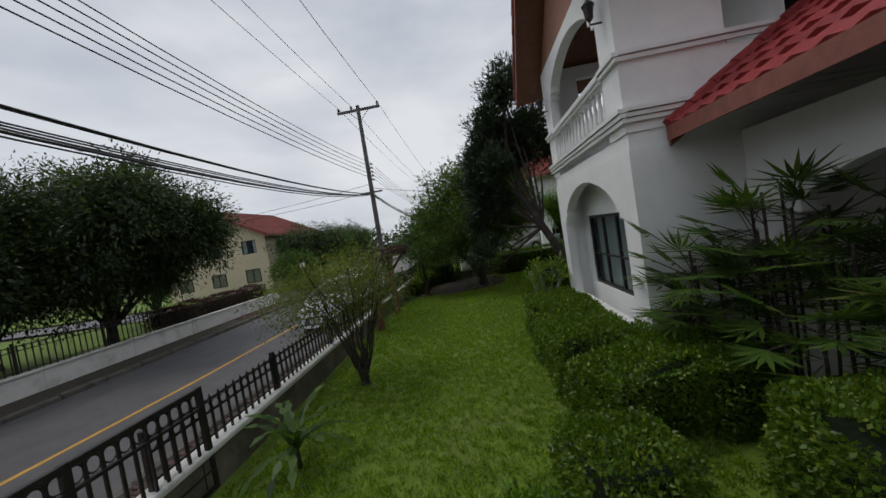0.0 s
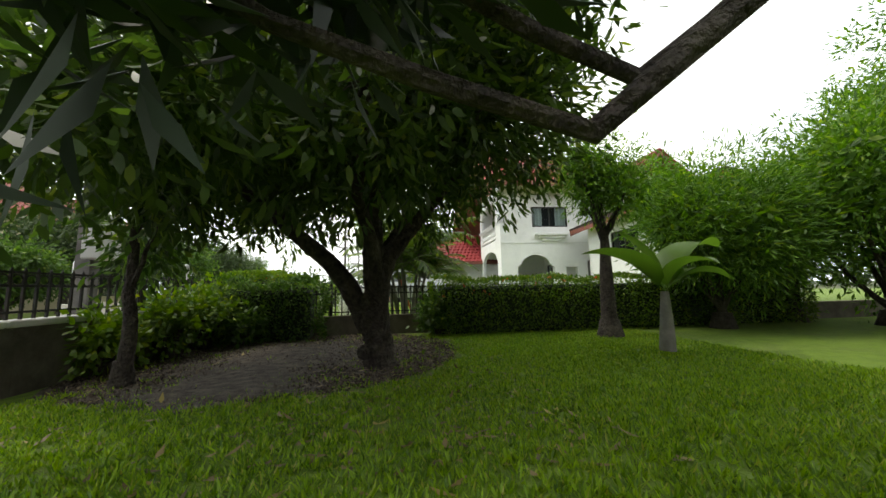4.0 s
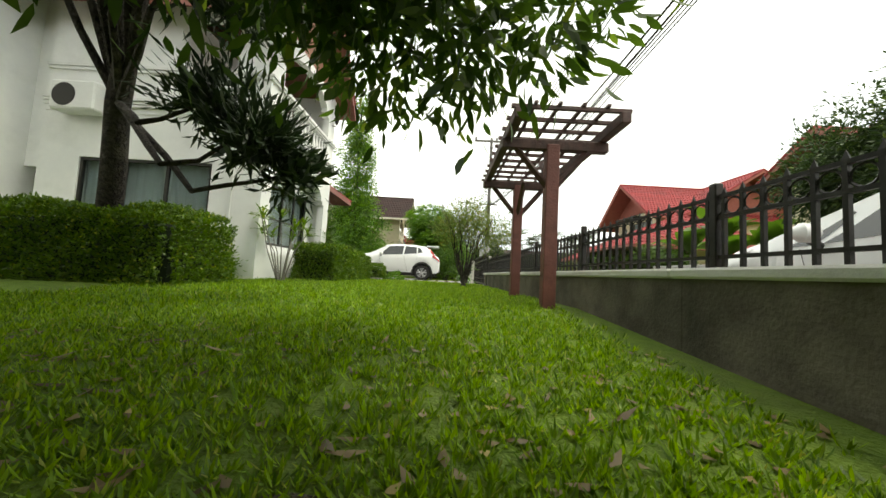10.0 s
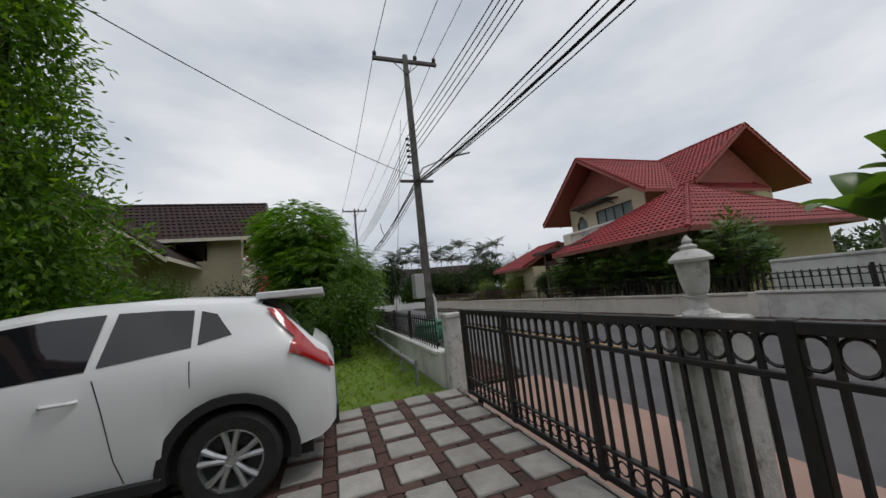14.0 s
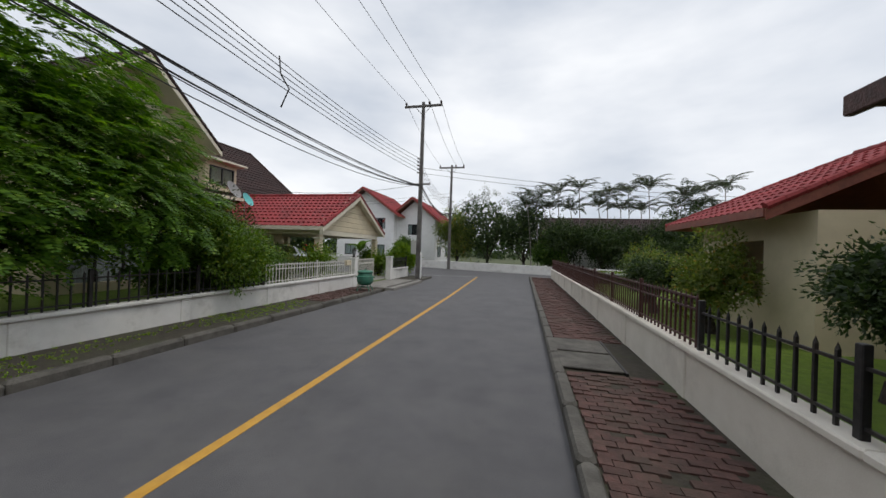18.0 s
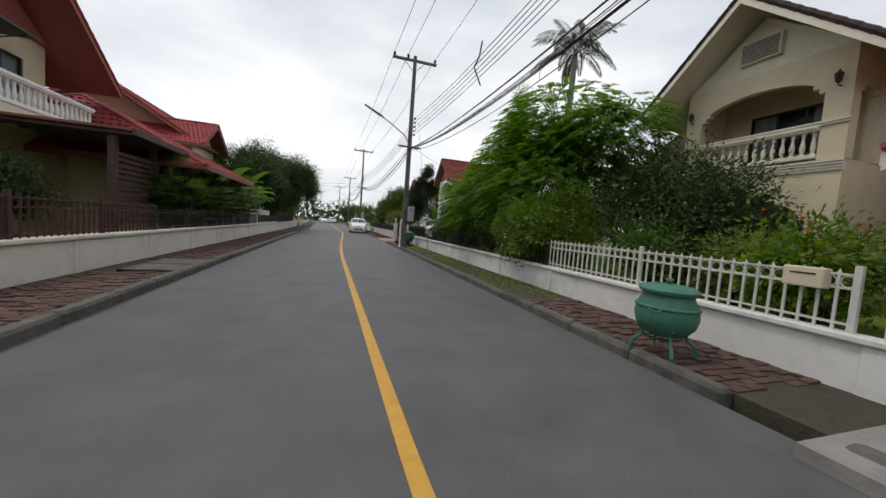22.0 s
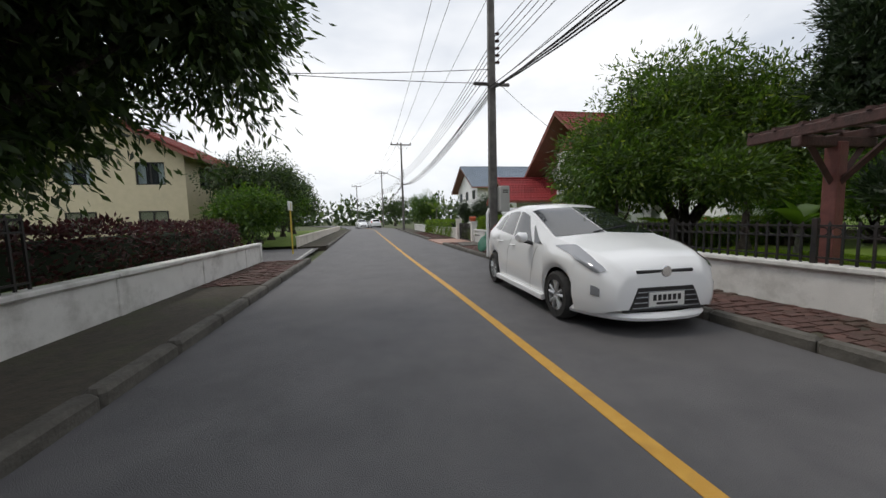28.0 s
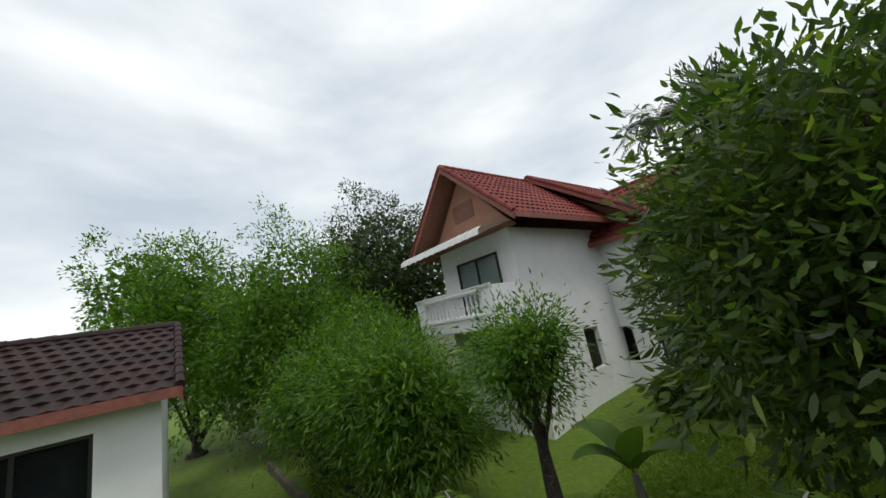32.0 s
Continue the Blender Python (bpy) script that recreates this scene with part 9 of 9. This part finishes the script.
# motorbike behind the SUV
mb = thing("motorbike", (3.2, -14.9, 0.2), "dark motorbike standing beside the van", "motorbike", rz=150)
for x in (0.0, 1.24):
    make_wheel(mb, (x, 0, 0.28), 0.28, 1, 6, False)
part("frame", MB().tube([(0, 0, 0.28), (0.35, 0, 0.45), (0.8, 0, 0.42), (1.0, 0, 0.75), (1.24, 0, 0.28)], 0.035, 6).box(0.35, -0.12, 0.28, 0.75, 0.12, 0.55, 0.03), M_BLACKP, mb)
part("seat", MB().tube([(-0.15, 0, 0.78), (0.2, 0, 0.76), (0.6, 0, 0.74)], [0.06, 0.12, 0.09], 8, squash=0.6), M_BLACKP, mb, smooth=True)
part("fairing", MB().tube([(0.75, 0, 0.55), (0.95, 0, 0.85), (1.02, 0, 1.0)], [0.1, 0.14, 0.09], 8), M_CARD, mb, smooth=True)
part("handlebar", MB().tube([(0.86, -0.34, 1.0), (0.95, -0.1, 1.02), (0.95, 0.1, 1.02), (0.86, 0.34, 1.0)], 0.014, 6), M_CHROME, mb)
for s in (-1, 1):
    part("mirror", MB().tube([(0.93, s * 0.25, 1.0), (0.9, s * 0.32, 1.18)], 0.007, 5).lathe([(0.01, -0.01), (0.05, 0), (0.045, 0.012)], (0.9, s * 0.33, 1.2), 10, "x"), M_CHROME, mb)

# ---- gates and gate pillars ----
def pillar(at, w, z1, mat, label, cap=True, lantern=None):
    t = thing("gate_pillar", (at[0], at[1], 0), label, "pillar")
    part("shaft", MB().box(-w / 2, -w / 2, -0.1, w / 2, w / 2, z1 - 0.06, 0.012), mat, t)
    part("cap", MB().box(-w / 2 - 0.025, -w / 2 - 0.025, z1 - 0.06, w / 2 + 0.025, w / 2 + 0.025, z1, 0.012), mat, t)
    if lantern:
        ln = thing("garden_lantern", (at[0], at[1], z1), "old %s urn-shaped lantern on the gate pillar" % lantern[0], "lantern")
        part("base", MB().lathe([(0.09, 0.0), (0.085, 0.02), (0.045, 0.04), (0.035, 0.09), (0.06, 0.11)], n=10), lantern[1], ln, smooth=True)
        part("glass_body", MB().lathe([(0.035, 0.11), (0.055, 0.13), (0.068, 0.18), (0.078, 0.27), (0.082, 0.30)], n=10), M_PEEL if lantern[0] != "black" else M_LAMPC, ln, smooth=True)
        part("roof", MB().lathe([(0.102, 0.29), (0.105, 0.305), (0.07, 0.34), (0.035, 0.355), (0.045, 0.37), (0.02, 0.385), (0.026, 0.40), (0.006, 0.43)], n=10), lantern[1], ln, smooth=True)
    return t


def iron_gate(p0, p1, z0, z1, mat, label, gap=0.115, panels=2, fancy=True, r=0.011):
    """A gate leaf of round-topped bars, with rows of rings at top and foot."""
    f = Face(p0, p1)
    t = thing("gate", (p0[0], p0[1], 0), label, "gate")
    m = Matrix.Translation((-p0[0], -p0[1], 0)) @ f.m()
    n = round(f.len / gap)
    g = f.len / n
    bar = MB().box(-r, -r, 0, r, r, z1 - z0 - 0.1).mesh("bar", mat)
    rr = g / 2 - 0.006
    ring = MB().tube([(rr * math.cos(a * math.pi / 7), 0, rr * 1.25 * math.sin(a * math.pi / 7)) for a in range(15)], 0.008, 4, False).mesh("ring", mat)
    small = MB().tube([(rr * 0.8 * math.cos(a * math.pi / 6), 0, rr * 0.8 * math.sin(a * math.pi / 6)) for a in range(13)], 0.007, 4, False).mesh("ring", mat)
    for i in range(1, n):
        part("bar", bar, mat, t, at=m @ Matrix.Translation((i * g, 0, z0 + 0.05)))
    if fancy:
        for i in range(n):
            part("ring", ring, mat, t, at=m @ Matrix.Translation(((i + 0.5) * g, 0, z1 - 0.05 - rr * 1.3)))
            part("ring", small, mat, t, at=m @ Matrix.Translation(((i + 0.5) * g, 0, z0 + 0.07 + rr)))
    rails = [(z0, 0.05), (z1 - 0.05, 0.05)] + ([(z1 - 0.09 - 2.7 * rr, 0.03), (z0 + 0.09 + 2 * rr, 0.02)] if fancy else [(z0 + (z1 - z0) * 0.5, 0.03)])
    for z, h in rails:
        part("rail", MB().box(0, -0.022, z, f.len, 0.022, z + h, 0.004, m=m), mat, t)
    for k in range(panels + 1):
        u = f.len * k / panels
        part("stile", MB().box(u - 0.03, -0.026, z0 - 0.01, u + 0.03, 0.026, z1 + 0.005, 0.005, m=m), mat, t)
    for u in (0.3, f.len - 0.3):
        part("wheel", MB().lathe([(0.02, -0.015), (0.05, -0.015), (0.045, 0), (0.05, 0.015), (0.02, 0.015)], (0, 0, 0), 12, "y"), M_IRON, t, at=m @ Matrix.Translation((u, 0, z0 - 0.03)))
    return t


pillar((-4.70, -13.84), 0.26, 1.28, M_PEEL, "square gate pillar with flaking white paint", lantern=("white", M_PEEL))
pillar((-4.55, -17.35), 0.24, 1.24, M_PEEL, "square gate pillar with flaking white paint by the drive")
iron_gate((-4.53, -12.25), (-4.53, -16.85), 0.23, 1.3, M_IRON, "black wrought iron sliding gate with rows of rings, closed", panels=4)
solo("gate_track", MB().box(-4.6, -17.1, 0.06, -4.46, -12.2, 0.125, 0.005), M_CONC, "concrete strip under the sliding gate", "gate track", kind="structure")
box = thing("letter_box", (-4.72, -17.75, 0.55), "dark metal letter box behind the gate pillar", "letter box")
part("case", MB().box(-0.12, -0.15, 0, 0.12, 0.15, 0.32, 0.015), M_IRON, box)
part("post", MB().box(-0.03, -0.03, -0.5, 0.03, 0.03, 0.0), M_IRON, box)
pillar((-4.36, -38.45), 0.26, 1.3, M_WALLW, "white gate pillar at the end of the fence", lantern=("black", M_IRON))
pillar((-4.40, -42.2), 0.28, 1.32, M_WALLW, "white gate pillar beside the carport drive")
iron_gate((-4.25, -38.62), (-3.86, -41.4), 0.1, 1.2, M_IRONW, "white iron sliding gate with rings, standing half open", 0.12, 1)
mbx = thing("letter_box", (-4.47, -37.75, 1.0), "cream metal letter box on the white fence", "letter box")
part("case", MB().box(-0.07, -0.16, 0, 0.07, 0.16, 0.2, 0.01), M_CREAM, mbx)
part("slot", MB().box(-0.076, -0.1, 0.13, -0.069, 0.1, 0.145), M_INK, mbx)
pillar((wall_e(8.45) , 8.45), 0.26, 1.1, M_WALLW, "white gate pillar at the end of the wall")
pillar((wall_e(11.3), 11.3), 0.28, 1.25, M_WALLW, "white gate pillar beyond the drive")
iron_gate((-5.02, 8.7), (-5.1, 11.1), 0.05, 1.0, M_IRON, "black iron gate closed across the drive", 0.11, 2, False)
mbx = thing("letter_box", (-5.1, 8.45, 1.1), "orange-red letter box on a white gate pillar", "letter box")
M_ORANGE = surf("orange_paint", (0.42, 0.075, 0.025), (0.5, 0.1, 0.035), 9, 0.5, 0.1, 60, (0.2, 0.06, 0.03), 3, 0.3)
M_GREENP = surf("weathered_green_paint", (0.025, 0.13, 0.085), (0.05, 0.19, 0.125), 8, 0.55, 0.25, 40, (0.11, 0.16, 0.12), 3.5, 0.5)
part("case", MB().box(-0.13, -0.1, 0, 0.13, 0.1, 0.17, 0.02), M_ORANGE, mbx)
part("roof", MB().tube([(-0.15, 0, 0.175), (0.15, 0, 0.175)], 0.1, 10, squash=0.7), M_ORANGE, mbx, smooth=True)

# ---- rubbish bins ----
def bin_pot(at, label, rz=0, lid="on", tilt=None):
    t = thing("rubbish_bin", at, label, "bin", "green rubbish bins", rz=rz)
    part("pot", MB().lathe([(0.10, 0.20), (0.21, 0.23), (0.285, 0.32), (0.31, 0.42), (0.295, 0.54), (0.25, 0.62), (0.245, 0.65), (0.275, 0.67), (0.275, 0.685), (0.235, 0.69), (0.22, 0.66), (0.25, 0.55), (0.26, 0.4), (0.2, 0.28), (0.02, 0.25)], n=20), M_GREENP, t, smooth=True)
    part("band", MB().lathe([(0.30, 0.505), (0.315, 0.515), (0.315, 0.53), (0.30, 0.54)], n=20), M_GREENP, t, smooth=True)
    if lid == "on":
        ld = part("lid", MB().lathe([(0.29, 0.69), (0.29, 0.71), (0.24, 0.745), (0.12, 0.765), (0.02, 0.77)], n=20), M_GREENP, t, smooth=True)
        part("knob", MB().lathe([(0.02, 0.765), (0.02, 0.79), (0.04, 0.80), (0.035, 0.825), (0.005, 0.83)], n=10), M_GREENP, ld, smooth=True)
    elif lid == "beside":
        part("lid", MB().lathe([(0.29, 0.0), (0.29, 0.02), (0.24, 0.055), (0.12, 0.075), (0.02, 0.08)], n=20), M_GREENP, t, "lid leaning against the bin", smooth=True, at=pose(0.33, -0.08, 0.30, 0, 68, 0))
    for k in range(4):
        a = k * math.pi / 2 + 0.6
        c, s = math.cos(a), math.sin(a)
        part("leg", MB().tube([(0.27 * c, 0.27 * s, 0.30), (0.21 * c, 0.21 * s, 0.23), (0.23 * c, 0.23 * s, 0.16), (0.30 * c, 0.30 * s, 0.10), (0.32 * c, 0.32 * s, 0.03), (0.30 * c, 0.30 * s, 0.0)], 0.018, 6), M_GREENP, t, smooth=True)
        part("brace", MB().tube([(0.22 * c, 0.22 * s, 0.17), (0.0, 0.0, 0.14), (-0.05 * c, -0.05 * s, 0.14)], 0.012, 5), M_GREENP, t)
    for sg in (-1, 1):
        part("handle", MB().tube([(0.3 * sg, 0.05, 0.52), (0.35 * sg, 0.05, 0.5), (0.36 * sg, 0, 0.49), (0.35 * sg, -0.05, 0.5), (0.3 * sg, -0.05, 0.52)], 0.012, 5), M_GREENP, t)
    return t


bin_pot((-5.55, -37.15, 0.12), "green pot-bellied metal bin with a lid on curved legs", 20)
bin_pot((-5.42, -21.35, 0.12), "green pot-bellied metal bin beside the power pole", 60)
bin_pot((-5.05, -20.75, 0.12), "green pot-bellied metal bin beside rubbish bags", 10)
bin_pot((-5.98, 2.95, 0.1), "open green metal bin with its lid leaning on it", 200, "beside")
M_BAG = surf("black_plastic_bag", (0.014, 0.016, 0.017), (0.03, 0.032, 0.034), 10, 0.3, 0.9, 14)
for k, (x, y, s) in enumerate(((-5.3, -20.0, 0.3), (-5.0, -19.7, 0.26), (-5.45, -19.6, 0.22))):
    bg = MB()
    gnarl(bg, [(0, 0, 0.0), (0, 0, s * 0.35), (0.02, 0, s * 0.9), (0.02, 0.02, s * 1.2), (0.0, 0, s * 1.5)], [s * 0.7, s * 1.05, s * 0.85, s * 0.2, s * 0.28], 16, 4, 0.06, 50 + k)
    solo("rubbish_bag", bg, M_BAG, "full black plastic rubbish bag on the pavement", "rubbish bag", "rubbish bags", smooth=True, at=(x, y, 0.11))

# ---- swing, signs, lantern, loose things ----
sw = thing("swing", (-1.9, 6.5, 0.1), "rusty orange tubular garden swing frame", "swing")
sa, sb2 = Vector((-0.2, 1.1, 1.7)), Vector((0.4, -0.6, 1.7))
sd = (sb2 - sa).normalized()
sp = Vector((-sd.y, sd.x, 0))
part("top_bar", MB().tube([sa, sb2], 0.03, 8), M_ORANGE, sw, smooth=True)
for e in (sa, sb2):
    for sg in (-1, 1):
        part("leg", MB().tube([e, Vector((e.x, e.y, 0)) + sp * 0.62 * sg], 0.028, 8), M_ORANGE, sw, smooth=True)
    part("brace", MB().tube([Vector((e.x, e.y, 0.85)) + sp * 0.31, Vector((e.x, e.y, 0.85)) - sp * 0.31], 0.018, 6), M_ORANGE, sw)
for k in (0.42, 0.66):
    q = sa.lerp(sb2, k)
    part("chain", MB().tube([q, q + Vector((0, 0, -1.25))], 0.006, 5), M_IRON, sw)
st = MB()
for j in range(6):
    st.tube([sa.lerp(sb2, 0.42) + sp * (0.07 * j - 0.18) + Vector((0, 0, -1.28)), sa.lerp(sb2, 0.66) + sp * (0.07 * j - 0.18) + Vector((0, 0, -1.28))], 0.016, 6)
part("seat", st, M_PERG, sw, "dark slatted swing seat")

sg = thing("street_sign", (-13.15, 6.0, 0.05), "small white street sign on a yellow post at the junction", "sign")
M_YEL = surf("yellow_post_paint", (0.5, 0.36, 0.05), (0.58, 0.42, 0.07), 8, 0.6, 0.1, 50, (0.25, 0.2, 0.06), 4, 0.3)
part("post", MB().tube([(0, 0, 0), (0, 0, 2.0)], 0.03, 8), M_YEL, sg, smooth=True)
pb = part("board", MB().box(-0.02, -0.3, 1.7, 0.02, 0.3, 2.05, 0.008), M_PLATE, sg, "white sign board")
part("writing", MB().box(-0.026, -0.24, 1.92, -0.0205, 0.24, 1.97).box(-0.026, -0.24, 1.8, -0.0205, 0.12, 1.85), M_INK, pb)

sl = thing("stone_lantern", (-16.4, -42.9, 0.12), "grey stone garden lantern on the lawn", "garden lantern")
for nm, prof in (("base", [(0.26, 0), (0.26, 0.08), (0.14, 0.14)]), ("shaft", [(0.1, 0.14), (0.085, 0.35), (0.1, 0.6)]), ("platform", [(0.12, 0.6), (0.24, 0.66), (0.24, 0.72)]), ("lamp_house", [(0.16, 0.72), (0.16, 0.95)]), ("roof", [(0.36, 0.95), (0.34, 1.0), (0.14, 1.13), (0.06, 1.18), (0.07, 1.23), (0.01, 1.3)])):
    part(nm, MB().lathe(prof, n=8), M_CONC, sl)

db = thing("drain_box", (-0.85, -12.25, 0.2), "small grey concrete drain box at the lawn's edge", "drain")
part("rim", MB().box(-0.2, -0.16, 0, 0.2, -0.11, 0.07, 0.008).box(-0.2, 0.11, 0, 0.2, 0.16, 0.07, 0.008).box(-0.2, -0.11, 0, -0.15, 0.11, 0.07, 0.008).box(0.15, -0.11, 0, 0.2, 0.11, 0.07, 0.008), M_CONC, db)
part("grate", MB().box(-0.15, -0.11, 0.0, 0.15, 0.11, 0.04), M_IRONG, db)

gw = thing("guy_wire", (-5.15, -25.6, 0.1), "steel stay wire with a white sleeve anchored in the pavement", "wire")
part("wire", MB().tube([(0, 0, 0), (0.0, 3.9, 6.6)], 0.007, 5), M_CABLE, gw)
part("sleeve", MB().tube([(0, 0, 0), (0, 0.75, 1.27)], 0.016, 6), M_IRONG, gw)
pp = thing("drain_pipe", (-5.8, 3.1, 0.1), "white plastic conduit standing against the power pole", "pipe")
part("pipe", MB().tube([(-0.02, 0.25, 0), (-0.02, 0.27, 1.3)], 0.022, 8), M_FRAMEW, pp, smooth=True)
part("elbow", MB().tube([(-0.02, 0.27, 1.28), (-0.02, 0.25, 1.36), (-0.02, 0.18, 1.38)], 0.028, 8), M_FRAMEW, pp, smooth=True)

# pavement covers and inlets
for k, (x, y) in enumerate(((-12.3, -32.0), (-12.3, -31.1), (-5.75, 7.0), (-5.85, 6.1))):
    mc = thing("manhole_cover", (x, y, 0.105), "worn concrete inspection slab set in the pavement", "manhole cover", kind="structure")
    part("slab", MB().box(-0.42, -0.4, 0, 0.42, 0.4, 0.03, 0.01), M_KERB, mc)
    part("frame", MB().box(-0.46, -0.44, -0.02, -0.425, 0.44, 0.025).box(0.425, -0.44, -0.02, 0.46, 0.44, 0.025), M_IRON, mc)
br = thing("wall_bracket", (-5.12, 7.35, 0.35), "small rusty iron bracket on the wall", "bracket")
part("arm", MB().tube([(0, -0.15, 0.1), (-0.18, -0.15, 0.1), (-0.18, 0.15, 0.1), (0, 0.15, 0.1)], 0.015, 5), M_IRON, br)
part("hook", MB().tube([(-0.18, 0, 0.1), (-0.2, 0, -0.15)], 0.015, 5), M_IRON, br)

# boundary of the open plot: low rails and pipes
lp = thing("plot_fence", (0, 0, 0), "low dark fence of pipe rails along the open plot", "fence")
for k in range(9):
    y = -18.2 - k * 1.25
    part("post", MB().tube([(-4.15, y, 0.05), (-4.15, y, 0.5)], 0.025, 6), M_IRONG, lp)
part("pipe", MB().tube([(-4.15, -18.2, 0.42), (-4.15, -23.2, 0.4), (-4.15, -28.2, 0.42)], 0.045, 8), M_IRONG, lp, "pale plastic pipe", smooth=True)
pipe = solo("pipe", MB().tube([(-2.0, -20.2, 0.14), (0.5, -19.0, 0.14), (3.5, -18.0, 0.14), (6.0, -17.2, 0.14)], 0.045, 8), M_IRONG, "long grey plastic pipe lying along the grass", "pipe", smooth=True)
lpst = thing("garden_light", (-0.6, -18.7, 0.1), "small white garden post light", "garden light")
part("post", MB().tube([(0, 0, 0), (0, 0, 0.75)], 0.03, 8), M_FRAMEW, lpst)
part("head", MB().lathe([(0.05, 0.75), (0.09, 0.8), (0.1, 0.9), (0.04, 0.98)], n=10), M_FRAMEW, lpst, smooth=True)

# flowers on the hedges
L_FLOW = leaf_mat("red_flower", (0.5, 0.05, 0.03), (0.65, 0.13, 0.05), None, 0.3)
rf = np.random.RandomState(3)
for nm, n, (xa, xb, ya, yb, za, zb), lb in (("flowers", 130, (-4.9, -4.1, 3.2, 7.7, 1.2, 1.3), "small orange-red flowers on the clipped hedge"), ("flowers", 60, (-0.4, 3.0, 2.02, 2.12, 0.7, 1.05), "red flowers on the boundary hedge"), ("flowers", 120, (-3.6, -2.9, -37.8, -36.6, 1.0, 1.9), "red flowers of a shrub behind the fence")):
    c = np.stack([xa + (xb - xa) * rf.rand(n // 5), ya + (yb - ya) * rf.rand(n // 5), za + (zb - za) * rf.rand(n // 5)], 1)
    P = c[rf.randint(0, len(c), n)] + rf.normal(size=(n, 3)) * 0.012
    D = unit(rf.normal(size=(n, 3)) + np.array([0, 0, 0.6]))
    tagged(new(nm, leaf_mesh(nm, P, D, unit(np.cross(D, rf.normal(size=(n, 3)))), 0.035, 0.03, L_FLOW, 0.1)), lb, "flowers", kind="stuff")
